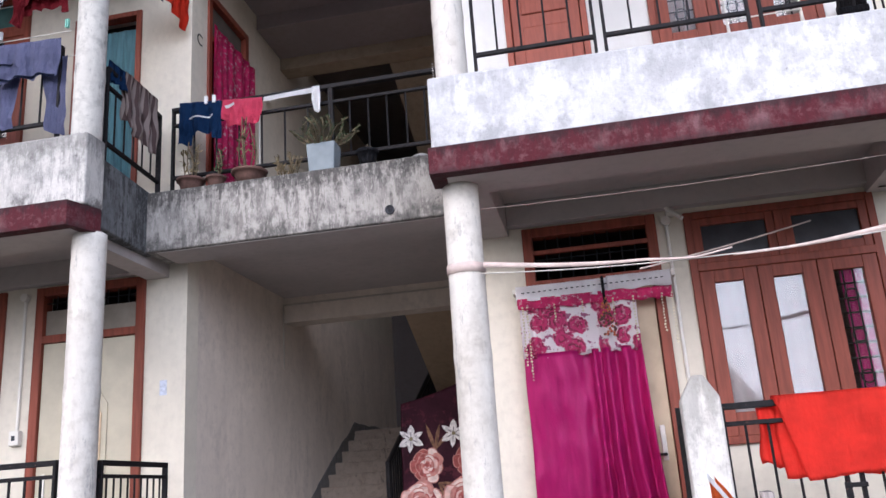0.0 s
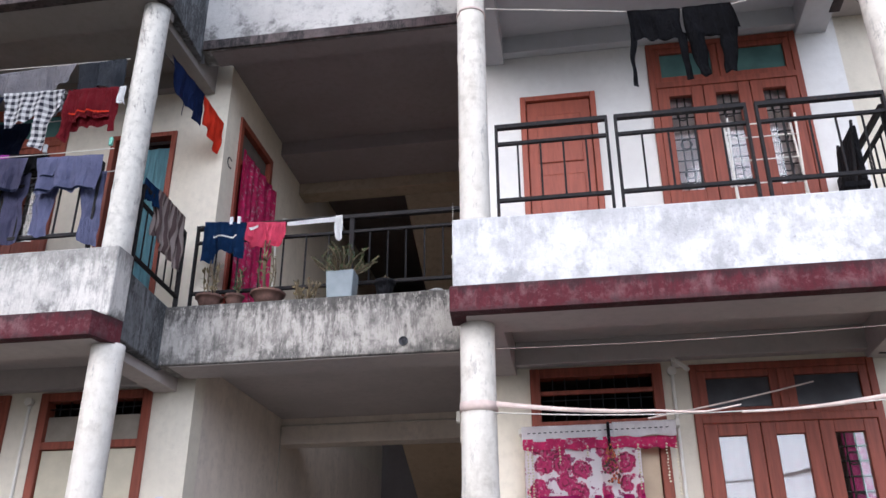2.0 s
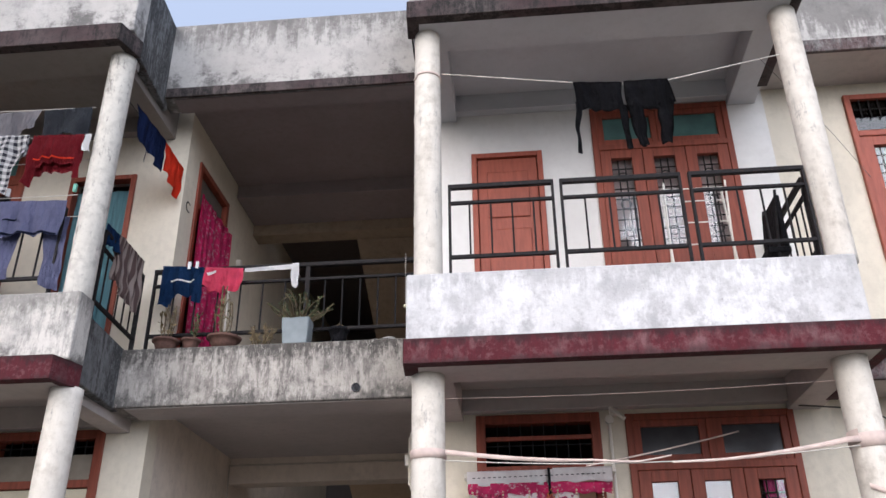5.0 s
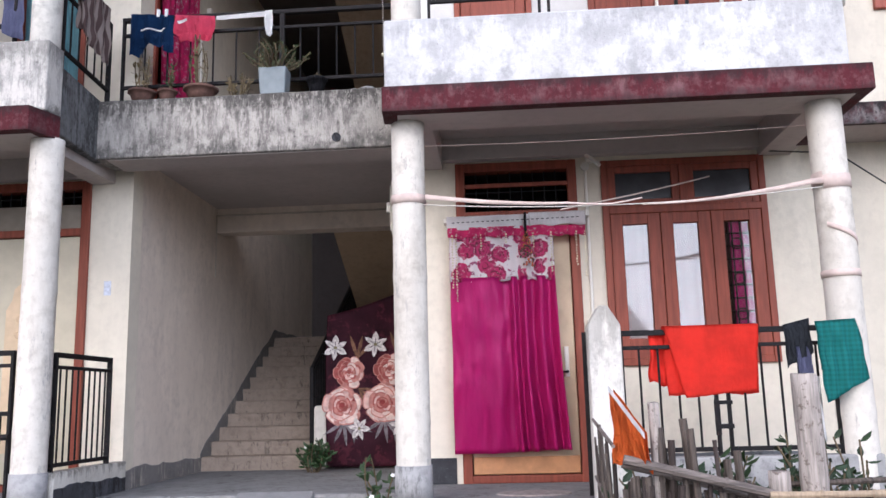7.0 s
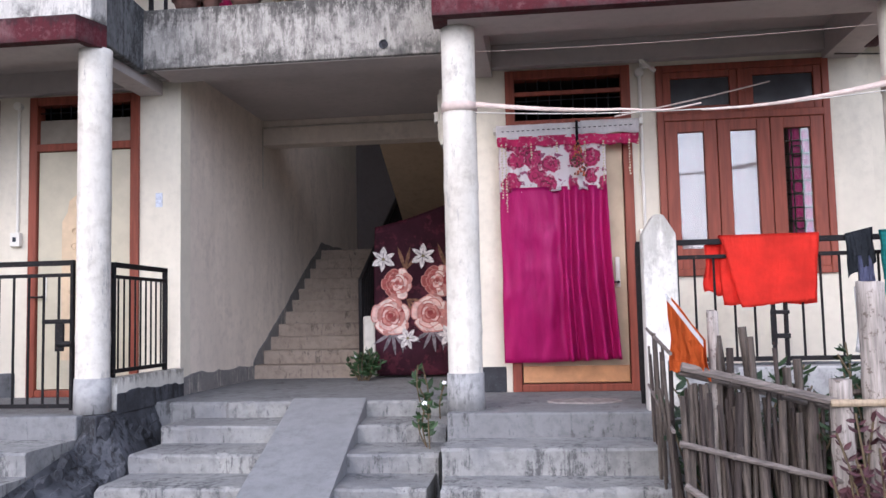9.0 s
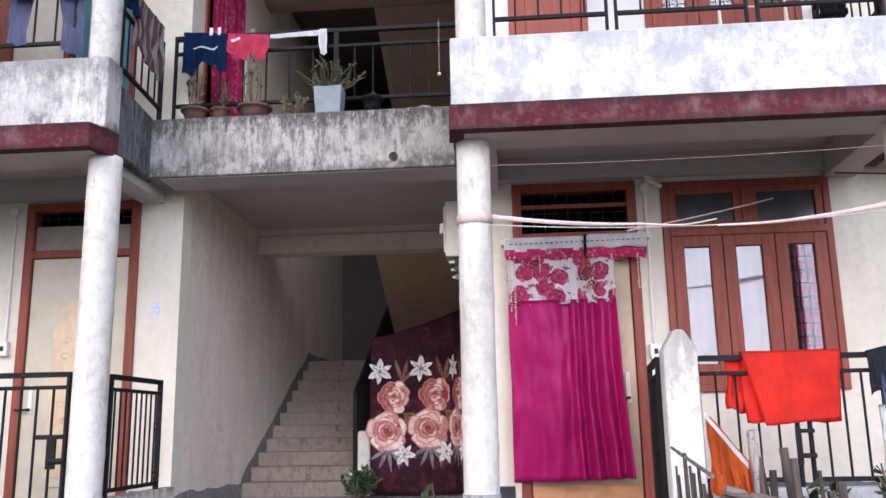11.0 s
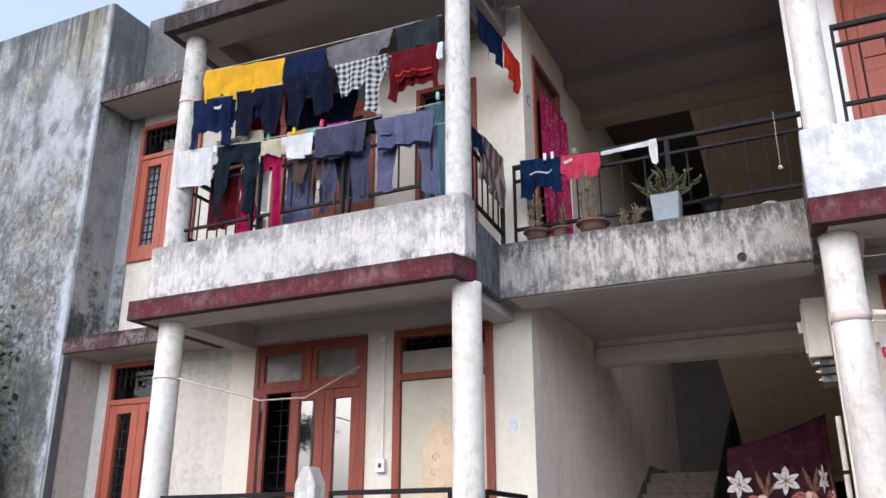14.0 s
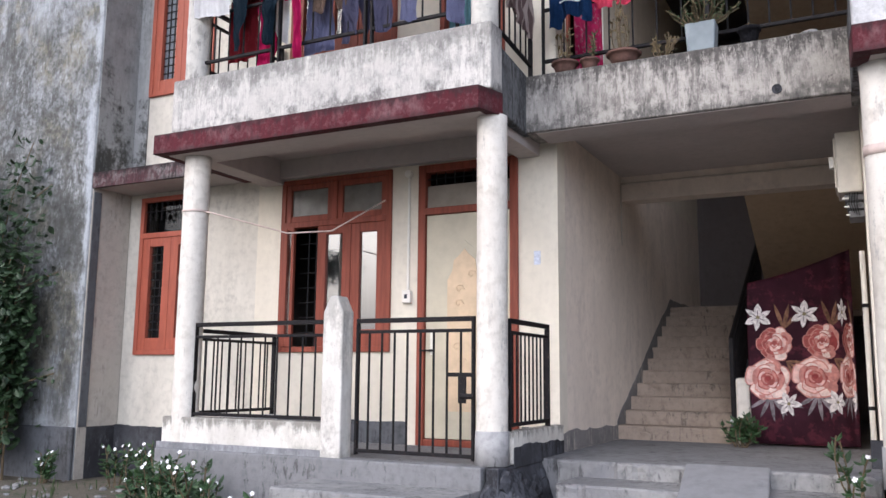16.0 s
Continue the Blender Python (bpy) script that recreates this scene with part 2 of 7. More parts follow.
    strip = mul(nt, ramp(nt, edge, 0.30, 0.46), ramp(nt, runs, 0.40, 0.58, 1.0, 0.35))
    col = mixc(nt, mul(nt, strip, 0.7), col, (0.50, 0.53, 0.56))
    nt.links.new(col, bs.inputs["Base Color"])
    bs.inputs["Roughness"].default_value = 0.92
    bs.inputs["Specular IOR Level"].default_value = 0.2
    bump(nt, bs, mul(nt, fine, mul(nt, fleck, 0.6), "ADD"), 0.6, 0.014)
    return m


M_BIGWALL = old_wall("weathered_grey_wall")
# left bay cream: dirt streaks, and the bay's shade in a lowered base
M_BAYWALL = plaster("shaded_dirty_bay", (0.54, 0.51, 0.44), (0.27, 0.255, 0.22), 0.4, streak=0.4, seed=34)
M_BLACKPLINTH = plaster("black_stained_plinth", (0.030, 0.030, 0.034), (0.016, 0.016, 0.017), 0.5, hi=(0.075, 0.077, 0.085), dark=(0.13, 0.13, 0.135), dark_amount=0.08, streak=0.5, seed=35)
M_BAYRETURN = rain_stained("damp_cement_return", (0.30, 0.305, 0.30), (0.15, 0.152, 0.152), (0.045, 0.045, 0.04), 3.55, 7.4, top=0.6, foot=0.95, blot=0.55, seed=31, run=0.2)
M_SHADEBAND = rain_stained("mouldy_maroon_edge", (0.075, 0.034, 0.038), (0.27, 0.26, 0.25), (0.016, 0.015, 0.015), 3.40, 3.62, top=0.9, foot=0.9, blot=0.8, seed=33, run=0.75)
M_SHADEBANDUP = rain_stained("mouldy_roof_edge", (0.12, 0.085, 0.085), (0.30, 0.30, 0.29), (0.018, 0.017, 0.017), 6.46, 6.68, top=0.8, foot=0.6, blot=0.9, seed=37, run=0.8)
M_LOWWALL = rain_stained("grimy_whitewash", (0.66, 0.635, 0.575), (0.42, 0.39, 0.33), (0.13, 0.12, 0.10), 0.80, 1.08, top=0.75, foot=0.35, blot=0.4, seed=41, run=0.12)
M_PILLAR = rain_stained("stained_pillar_whitewash", (0.68, 0.655, 0.60), (0.42, 0.39, 0.33), (0.16, 0.15, 0.13), 0.6, 2.06, top=0.45, foot=0.5, blot=0.4, seed=42, run=0.12)
M_LOWBASE = rain_stained("washed_grey_plinth", (0.36, 0.362, 0.375), (0.19, 0.192, 0.20), (0.07, 0.07, 0.075), 0.15, 0.88, top=0.3, foot=0.8, blot=0.75, seed=43, run=0.3)
M_PARAPET = rain_stained("stained_white_parapet", (0.66, 0.66, 0.66), (0.38, 0.38, 0.385), (0.22, 0.22, 0.225), 3.53, 4.055, top=0.35, foot=0.25, blot=0.7, seed=5, run=0.10)
M_PARAPETGREY = rain_stained("stained_grey_parapet", (0.56, 0.54, 0.50), (0.27, 0.262, 0.25), (0.09, 0.087, 0.082), 3.5, 4.055, top=0.5, foot=0.7, blot=0.75, seed=6, run=0.35)
M_ROOFPARAPET = rain_stained("stained_roof_parapet", (0.46, 0.45, 0.43), (0.22, 0.215, 0.21), (0.08, 0.078, 0.075), 6.5, 7.4, top=0.6, foot=0.7, blot=0.55, seed=9)
M_BEAM = rain_stained("weathered_beam", (0.41, 0.385, 0.35), (0.18, 0.172, 0.16), (0.055, 0.052, 0.048), 3.448, 3.94, top=0.85, foot=0.5, blot=0.85, seed=7, grain=0.8, run=0.55)
M_COLUMN = plaster("whitewashed_column", (0.66, 0.625, 0.56), (0.34, 0.305, 0.25), 0.45, dark=(0.36, 0.345, 0.32), dark_amount=0.12, streak=0.5, seed=10)
M_COLUMNOLD = plaster("grey_stained_column", (0.56, 0.54, 0.49), (0.26, 0.25, 0.225), 0.6, dark=(0.20, 0.19, 0.175), dark_amount=0.3, streak=0.6, seed=29)
M_BASEBAND = plaster("grey_washed_base", (0.36, 0.355, 0.35), (0.15, 0.15, 0.15), 0.6, dark=(0.13, 0.13, 0.13), dark_amount=0.25, streak=0.4, seed=22)
M_SKIRT = plaster("scuffed_grey_skirting", (0.20, 0.19, 0.185), (0.10, 0.10, 0.10), 0.6, dark=(0.40, 0.37, 0.32), dark_amount=0.25, streak=0.4, seed=23)
M_CEMENT = plaster("bare_cement", (0.20, 0.20, 0.203), (0.09, 0.09, 0.09), 0.6, dark=(0.065, 0.064, 0.062), dark_amount=0.2, streak=0.25, seed=11, grain=0.6)
M_RETURN = plaster("damp_cream_return", (0.43, 0.40, 0.35), (0.23, 0.215, 0.19), 0.5, dark=(0.24, 0.225, 0.205), dark_amount=0.12, streak=0.25, seed=19)
M_STEP = plaster("worn_cement_step", (0.20, 0.20, 0.205), (0.10, 0.10, 0.102), 0.6, hi=(0.33, 0.325, 0.31), dark=(0.075, 0.074, 0.075), dark_amount=0.3, streak=0.2, seed=12, grain=0.8)
M_RAMP = plaster("trowelled_cement", (0.235, 0.235, 0.24), (0.14, 0.14, 0.143), 0.4, streak=0.5, seed=28, grain=0.4)
M_STAIR = plaster("dusty_brown_stair", (0.31, 0.252, 0.20), (0.13, 0.10, 0.078), 0.5, dark=(0.10, 0.085, 0.07), dark_amount=0.2, streak=0.15, seed=17, grain=0.6)
M_PLINTH = plaster("grey_plinth_paint", (0.115, 0.12, 0.13), (0.045, 0.045, 0.046), 0.5, dark=(0.04, 0.04, 0.04), dark_amount=0.25, streak=0.5, seed=13)
M_STONE = plaster("dark_stone_masonry", (0.045, 0.046, 0.052), (0.02, 0.02, 0.021), 0.6, hi=(0.15, 0.155, 0.175), dark=(0.016, 0.016, 0.017), dark_amount=0.45, streak=0.4, seed=14, grain=0.9)
M_RED = rain_stained("maroon_band_paint", (0.088, 0.018, 0.024), (0.23, 0.13, 0.135), (0.03, 0.02, 0.021), 3.36, 3.535, top=0.7, foot=0.6, blot=0.75, seed=20, run=0.3)
M_REDWORN = plaster("mould_blackened_band", (0.055, 0.034, 0.036), (0.03, 0.028, 0.027), 0.7, dark=(0.018, 0.018, 0.017), dark_amount=0.55, streak=0.5, seed=18, grain=0.8, hi=(0.11, 0.09, 0.088))
M_WOOD = painted("red_brown_painted_wood", (0.22, 0.058, 0.034), 0.5, 0.2, scale=5, grain=(6, 6, 0.5), spec=0.25)
M_DOORRED = painted("brick_red_door_paint", (0.29, 0.07, 0.038), 0.5, 0.14, scale=6, grain=(5, 5, 0.8))
M_DOORCREAM = painted("cream_laminate", (0.50, 0.455, 0.34), 0.4, 0.08, scale=5)
M_PANELTAN = painted("tan_carved_panel", (0.60, 0.46, 0.30), 0.45, 0.1, scale=8)
M_BLACK = painted("black_iron_paint", (0.012, 0.011, 0.012), 0.6, 0.3, scale=20, chip=(0.10, 0.055, 0.04), chip_amount=0.10, spec=0.15)
M_GLASS = glass("film_glass", (0.93, 0.94, 0.94), 1.6)
M_GLASSFILM = glass("mirror_film_glass", (0.6, 0.62, 0.63), 3.4)
M_GLASSCLEAR = glass("clear_glass", (0.97, 0.98, 0.98), 1.5)
M_FROST = painted("dusty_filmed_pane", (0.15, 0.14, 0.12), 0.22, 0.25, scale=4)
M_FROSTDARK = painted("dark_dusty_pane", (0.05, 0.05, 0.055), 0.18, 0.25, scale=4, spec=0.3)
M_GLASSDARK = glass("dark_glass", (0.25, 0.27, 0.27), 1.6)
M_TEALPANE = painted("dusty_teal_pane", (0.075, 0.15, 0.14), 0.2, 0.2, scale=4)
# unlit interiors: their shade is put into this dark base colour
M_DARKROOM = painted("shade_dark_room", (0.12, 0.10, 0.085), 0.9, 0.1)
M_SOIL = plaster("soil_and_litter", (0.13, 0.115, 0.09), (0.06, 0.055, 0.045), 0.6, dark=(0.05, 0.07, 0.03), dark_amount=0.35, streak=0.0, seed=15, grain=0.9)
M_CONDUIT = painted("white_plastic", (0.72, 0.69, 0.62), 0.4, 0.05)
M_TRANSOM = painted("dusty_tan_pane", (0.27, 0.235, 0.19), 0.5, 0.15, scale=5)
M_METERBOX = painted("cream_metal_box", (0.60, 0.56, 0.47), 0.45, 0.1)


# ---- builders ----
def add_box(bm, x0, x1, y0, y1, z0, z1, bev=0.0):
    x0, x1 = min(x0, x1), max(x0, x1)
    y0, y1 = min(y0, y1), max(y0, y1)
    geo = bmesh.ops.create_cube(bm, size=1.0)
    vs = geo["verts"]
    for v in vs:
        v.co = Vector((x0 + (v.co.x + 0.5) * (x1 - x0), y0 + (v.co.y + 0.5) * (y1 - y0), z0 + (v.co.z + 0.5) * (z1 - z0)))
    if bev > 0:
        es = list({e for v in vs for e in v.link_edges})
        bmesh.ops.bevel(bm, geom=es, offset=bev, segments=2, affect="EDGES", profile=0.5)
    return vs


def box(x0, x1, y0, y1, z0, z1, bev=0.0):
    bm = bmesh.new()
    add_box(bm, x0, x1, y0, y1, z0, z1, bev)
    return bm


def add_tube(bm, a, b, r, seg=8, r2=None):
    a, b = Vector(a), Vector(b)
    d = b - a
    geo = bmesh.ops.create_cone(bm, cap_ends=True, segments=seg, radius1=r, radius2=r if r2 is None else r2, depth=d.length)
    m = Matrix.Translation((a + b) / 2) @ d.to_track_quat("Z", "Y").to_matrix().to_4x4()
    bmesh.ops.transform(bm, matrix=m, verts=geo["verts"])
    return geo["verts"]


def tube(a, b, r, seg=8, r2=None):
    bm = bmesh.new()
    add_tube(bm, a, b, r, seg, r2)
    return bm


def prism(plan, z0, z1, bev=0.0):
    """An upright solid over a plan polygon."""
    bm = bmesh.new()
    lo = [bm.verts.new((x, y, z0)) for x, y in plan]
    hi = [bm.verts.new((x, y, z1)) for x, y in plan]
    bm.faces.new(lo[::-1])
    bm.faces.new(hi)
    n = len(plan)
    for i in range(n):
        bm.faces.new((lo[i], lo[(i + 1) % n], hi[(i + 1) % n], hi[i]))
    bmesh.ops.recalc_face_normals(bm, faces=bm.faces)
    if bev:
        bmesh.ops.bevel(bm, geom=list(bm.edges), offset=bev, segments=2, affect="EDGES", profile=0.5)
    return bm


def path_tube(pts, r, seg=6):
    """A smooth rope, wire or pipe along points."""
    bm = bmesh.new()
    rings = []
    pts = [Vector(p) for p in pts]
    for i, p in enumerate(pts):
        d = (pts[min(i + 1, len(pts) - 1)] - pts[max(i - 1, 0)]).normalized()
        u = d.cross(Vector((0.13, 0.31, 0.94))).normalized()
        w = d.cross(u)
        rings.append([bm.verts.new(p + r * (math.cos(a) * u + math.sin(a) * w)) for a in (2 * math.pi * k / seg for k in range(seg))])
    for a, b in zip(rings, rings[1:]):
        for k in range(seg):
            bm.faces.new((a[k], a[(k + 1) % seg], b[(k + 1) % seg], b[k]))
    bm.faces.new(rings[0][::-1])
    bm.faces.new(rings[-1])
    return bm


def link(name, bm, material, smooth=False):
    me = bpy.data.meshes.new(name)
    bmesh.ops.recalc_face_normals(bm, faces=bm.faces)
    bm.to_mesh(me)
    bm.free()
    me.materials.append(material)
    if smooth:
        for p in me.polygons:
            p.use_smooth = True
    return new(name, me)


def part(name, bm, material, parent, label="", smooth=False):
    ob = link(name, bm, material, smooth)
    ob.parent = parent
    if parent.parent is None:
        ob.matrix_parent_inverse = parent.matrix_basis.inverted()
    return tagged(ob, label)


def thing(name, label, category, at=(0, 0, 0), group=""):
    ob = new(name)
    ob.empty_display_size = 0.1
    ob.matrix_world = Matrix.Translation(at)
    return tagged(ob, label, category, group)


def structure(name, bm, material, label="", category="", smooth=False):
    return tagged(link(name, bm, material, smooth), label, category, kind="structure")


def holed_wall(x0, x1, z0, z1, y0, y1, holes, along="x"):
    """A wall with openings that go right through; along y when asked."""
    xs = sorted({x0, x1, *[h[0] for h in holes], *[h[1] for h in holes]})
    zs = sorted({z0, z1, *[h[2] for h in holes], *[h[3] for h in holes]})
    xs = [x for x in xs if x0 <= x <= x1]
    zs = [z for z in zs if z0 <= z <= z1]
    bm = bmesh.new()
    memo = {}

    def v(x, y, z):
        k = (round(x, 4), round(y, 4), round(z, 4))
        if k not in memo:
            memo[k] = bm.verts.new((x, y, z) if along == "x" else (y, x, z))
        return memo[k]

    def solid(i, j):
        if not (0 <= i < len(xs) - 1 and 0 <= j < len(zs) - 1):
            return False
        cx, cz = (xs[i] + xs[i + 1]) / 2, (zs[j] + zs[j + 1]) / 2
        return not any(h[0] < cx < h[1] and h[2] < cz < h[3] for h in holes)

    for i in range(len(xs) - 1):
        for j in range(len(zs) - 1):
            if not solid(i, j):
                continue
            a, b, c, d = xs[i], xs[i + 1], zs[j], zs[j + 1]
            bm.faces.new((v(a, y0, c), v(b, y0, c), v(b, y0, d), v(a, y0, d)))
            bm.faces.new((v(a, y1, c), v(a, y1, d), v(b, y1, d), v(b, y1, c)))
            if not solid(i - 1, j):
                bm.faces.new((v(a, y0, c), v(a, y0, d), v(a, y1, d), v(a, y1, c)))
            if not solid(i + 1, j):
                bm.faces.new((v(b, y0, c), v(b, y1, c), v(b, y1, d), v(b, y0, d)))
            if not solid(i, j - 1):
                bm.faces.new((v(a, y0, c), v(a, y1, c), v(b, y1, c), v(b, y0, c)))
            if not solid(i, j + 1):
                bm.faces.new((v(a, y0, d), v(b, y0, d), v(b, y1, d), v(a, y1, d)))
    return bm


def worn_step(x0, x1, y0, y1, z0, z1, seed, amp=0.012):
    """A cement step whose nosing is chipped and whose faces are uneven."""
    bm = bmesh.new()
    n = max(10, int((x1 - x0) / 0.035))
    prof = [(y1, z1), (y0 + 0.06, z1), (y0 + 0.012, z1 - 0.002), (y0, z1 - 0.016), (y0 + 0.004, z1 - 0.06), (y0 + 0.004, z0 + 0.5 * (z1 - z0)), (y0, z0), (y1, z0)]
    rows = []
    for i in range(n + 1):
        x = x0 + (x1 - x0) * i / n
        chip = max(0.0, noise.noise((x * 7, seed * 3.1, 0.4)) - 0.18) * 2.2 + max(0.0, noise.noise((x * 21, seed, 1.4)) - 0.3)
        row = []
        for k, (y, z) in enumerate(prof):
            dy, dz = 0.0, 0.0
            if k in (2, 3, 4):
                dy = amp * (2.4 * chip + 0.7 * noise.noise((x * 9, seed, k)))
                dz = -amp * (1.6 * chip + 0.3 * noise.noise((x * 12, seed + 5, k))) if k != 4 else 0.0
            elif k in (1, 5):
                dz = 0.4 * amp * noise.noise((x * 5, seed, k))
                dy = amp * noise.noise((x * 11, seed, k + 9)) if k == 5 else 0.0
            row.append(bm.verts.new((x + (0.02 * noise.noise((seed, z * 9, y * 5)) if i in (0, n) else 0.0), y + dy, z + dz)))
        rows.append(row)
    for a, b in zip(rows, rows[1:]):
        for k in range(len(prof)):
            m = (k + 1) % len(prof)
            bm.faces.new((a[k], a[m], b[m], b[k]))
    bm.faces.new(rows[0]); bm.faces.new(rows[-1][::-1])
    return bm


def ragged_band(x, thick, foot, head, amp, seed):
    """A painted skirting on a wall that faces +x: its upper edge is uneven. foot and head are (y, z) lines."""
    def at(line, y):
        for (y0, z0), (y1, z1) in zip(line, line[1:]):
            if y <= y1:
                return z0 + (z1 - z0) * (y - y0) / (y1 - y0)
        return line[-1][1]
    bm = bmesh.new()
    n = int((foot[-1][0] - foot[0][0]) / 0.03)
    rows = []
    for i in range(n + 1):
        y = foot[0][0] + (foot[-1][0] - foot[0][0]) * i / n
        z = at(head, y) + amp * (noise.noise((y * 3.1, seed, 0.2)) + 0.28 * noise.noise((y * 11, seed, 2.2)))
        rows.append([bm.verts.new(p) for p in ((x, y, at(foot, y)), (x + thick, y, at(foot, y)), (x + thick, y, z), (x, y, z + 0.004))])
    for a, b in zip(rows, rows[1:]):
        for k in range(4):
            bm.faces.new((a[k], a[(k + 1) % 4], b[(k + 1) % 4], b[k]))
    bm.faces.new(rows[0]); bm.faces.new(rows[-1][::-1])
    return bm


def ragged_plinth(x0, x1, y0, y1, z0, z1, amp):
    """A painted plinth on a wall that faces -y, with a hand-brushed upper edge."""
    x0, x1 = min(x0, x1), max(x0, x1)
    bm = bmesh.new()
    n = int((x1 - x0) / 0.03)
    rows = []
    for i in range(n + 1):
        x = x0 + (x1 - x0) * i / n
        z = z1 + amp * (noise.noise((x * 3.3, z1, 0.7)) + 0.35 * noise.noise((x * 13, z1, 3.1)))
        rows.append([bm.verts.new(p) for p in ((x, y0, z0), (x, y0, z), (x, y1, z + 0.003), (x, y1, z0))])
    for a, b in zip(rows, rows[1:]):
        for k in range(4):
            bm.faces.new((a[k], a[(k + 1) % 4], b[(k + 1) % 4], b[k]))
    bm.faces.new(rows[0]); bm.faces.new(rows[-1][::-1])
    return bm


# ---- the plan ----
MID2 = -4.23            # the two flats mirror each other about half of this
FLOOR, STOREY = 0.81, 2.97
FLOOR2 = FLOOR + STOREY
WALL_Y, FRONT_Y, BEAM_Y = 6.22, 4.80, 5.75


def right_x(x):
    return x


def left_x(x):
    return MID2 - x


# ---- ground ----
def ground_sheet():
    bm = bmesh.new()
    xs = [-900, -200, -60, -30, *[-16 + 0.8 * i for i in range(34)], 16, 30, 60, 200, 900]
    ys = [-900, -200, -60, -25, *[-8 + 0.7 * i for i in range(24)], 12, 20, 40, 90, 200, 900]
    grid = []
    for y in ys:
        row = []
        for x in xs:
            z = 0.17 - 0.03 * max(0, min(1, (4 - y) / 5)) + 0.15 * max(0, min(1, (-4.6 - x) / 1.2)) * max(0, min(1, (y - 2.0) / 2.0))
            if abs(x) < 16 and -8 < y < 6:
                z += 0.03 * noise.noise((x * 0.9, y * 0.9, 0.0))
            row.append(bm.verts.new((x, y, z)))
        grid.append(row)
    for a, b in zip(grid, grid[1:]):
        for i in range(len(a) - 1):
            bm.faces.new((a[i], a[i + 1], b[i + 1], b[i]))
    return bm


structure("ground", ground_sheet(), M_SOIL, "bare earth and litter round the flats", "ground", smooth=True)


# ---- shell of the two flats ----
def flat(X, tag):
    left = tag == "left"
    wall_mat = M_CREAM
    # lower and upper front walls
    def hole(a, b, c, d):
        return (min(X(a), X(b)), max(X(a), X(b)), c, d)
    lo = [hole(-0.595, 0.405, FLOOR, 3.40) if left else hole(-0.5, 0.5, FLOOR, 3.40), hole(0.70, 2.02, 1.69, 3.38)]
    up = [hole(-0.47, 0.2, FLOOR2, 5.94), hole(0.68, 1.97, 4.65, 6.37)]
    a, b = sorted((X(-0.96 if left else -0.885), X(2.32)))
    structure("wall_front_lower_" + tag, holed_wall(a, b, 0.1, FLOOR2 - 0.02, WALL_Y, WALL_Y + 0.2, lo), M_CREAM, "cream painted front wall of the ground floor", "wall")
    structure("wall_front_upper_" + tag, holed_wall(a, b, FLOOR2 - 0.02, 6.9, WALL_Y, WALL_Y + 0.2, up), M_CREAM if left else M_WHITEWALL, "cream painted upper wall" if left else "white painted upper wall", "wall")
    a, b = sorted((X(2.32), X(4.22)))
    structure("wall_bay_" + tag, holed_wall(a, b, 0.1, 6.9, WALL_Y + 0.04, WALL_Y + 0.24, [hole(3.06, 4.01, 1.63, 3.40), hole(3.06, 4.01, 4.60, 6.37)]), M_BAYWALL if left else M_CREAM, "cream side bay wall with rain stains", "wall")
    # rooms behind
    for z0, z1, level in ((FLOOR, 3.6, "lower"), (FLOOR2, 6.57, "upper")):
        for nm, q in (("back", (-0.76, 4.3, 9.4, 9.5)), ("side", (4.2, 4.3, 6.46, 9.4))):
            structure("wall_room_%s_%s_%s" % (nm, level, tag), box(X(q[0]), X(q[1]), q[2], q[3], z0, z1), M_DARKROOM, "inner room wall, coloured dark for its shade", "wall")
        structure("floor_room_%s_%s" % (level, tag), box(X(-0.76), X(4.3), 6.42, 9.5, z0 - 0.12, z0), M_DARKROOM, "inner room floor, coloured dark for its shade", "floor")
        structure("ceiling_room_%s_%s" % (level, tag), box(X(-0.76), X(4.3), 6.42, 9.5, z1, z1 + 0.1), M_DARKROOM, "inner room ceiling, coloured dark for its shade", "ceiling")
    # porch plinth, floor and painted bands
    structure("floor_porch_" + tag, box(X(-0.87), X(2.17), 4.80, WALL_Y, 0.05, FLOOR, 0.012), M_CEMENT, "worn grey cement porch floor", "floor")
    structure("plinth_bay_" + tag, ragged_plinth(X(2.19), X(4.22), WALL_Y - 0.01, WALL_Y + 0.03, 0.1, 0.86, 0.02), M_BLACKPLINTH, "black-stained plinth", "plinth")
    structure("skirting_porch_" + tag, ragged_plinth(X(0.52), X(2.15), WALL_Y - 0.01, WALL_Y - 0.002, FLOOR, 1.01, 0.015), M_PLINTH, "grey painted skirting", "skirting")
    structure("skirting_porch_door_" + tag, box(X(-0.95), X(-0.62 if left else -0.55), WALL_Y - 0.012, WALL_Y - 0.002, FLOOR, 1.01, 0.006), M_BLACKPLINTH, "grey painted skirting", "skirting")
    # balcony and roof slab, beams, band and parapet
    lx = (-3.285, -3.385) if left else (-0.895, -0.93)
    corner = -3.342 if left else -0.90
    outer = X(2.29)
    s = -1 if left else 1
    for lift, level, top, m_front, m_band in ((0.0, "balcony", 4.055, M_PARAPETGREY if left else M_PARAPET, M_RED), (STOREY, "roof", 7.40, M_ROOFPARAPET, M_REDWORN)):
        z = 3.36 + lift
        m_soffit = M_SOFFIT if not lift else M_SOFFITDULL if left else M_SOFFITLIT
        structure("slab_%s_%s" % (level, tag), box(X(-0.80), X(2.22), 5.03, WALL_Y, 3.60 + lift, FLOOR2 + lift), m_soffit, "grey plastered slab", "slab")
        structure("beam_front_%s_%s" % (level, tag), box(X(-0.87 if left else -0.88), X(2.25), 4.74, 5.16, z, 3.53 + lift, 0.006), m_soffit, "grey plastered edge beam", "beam")
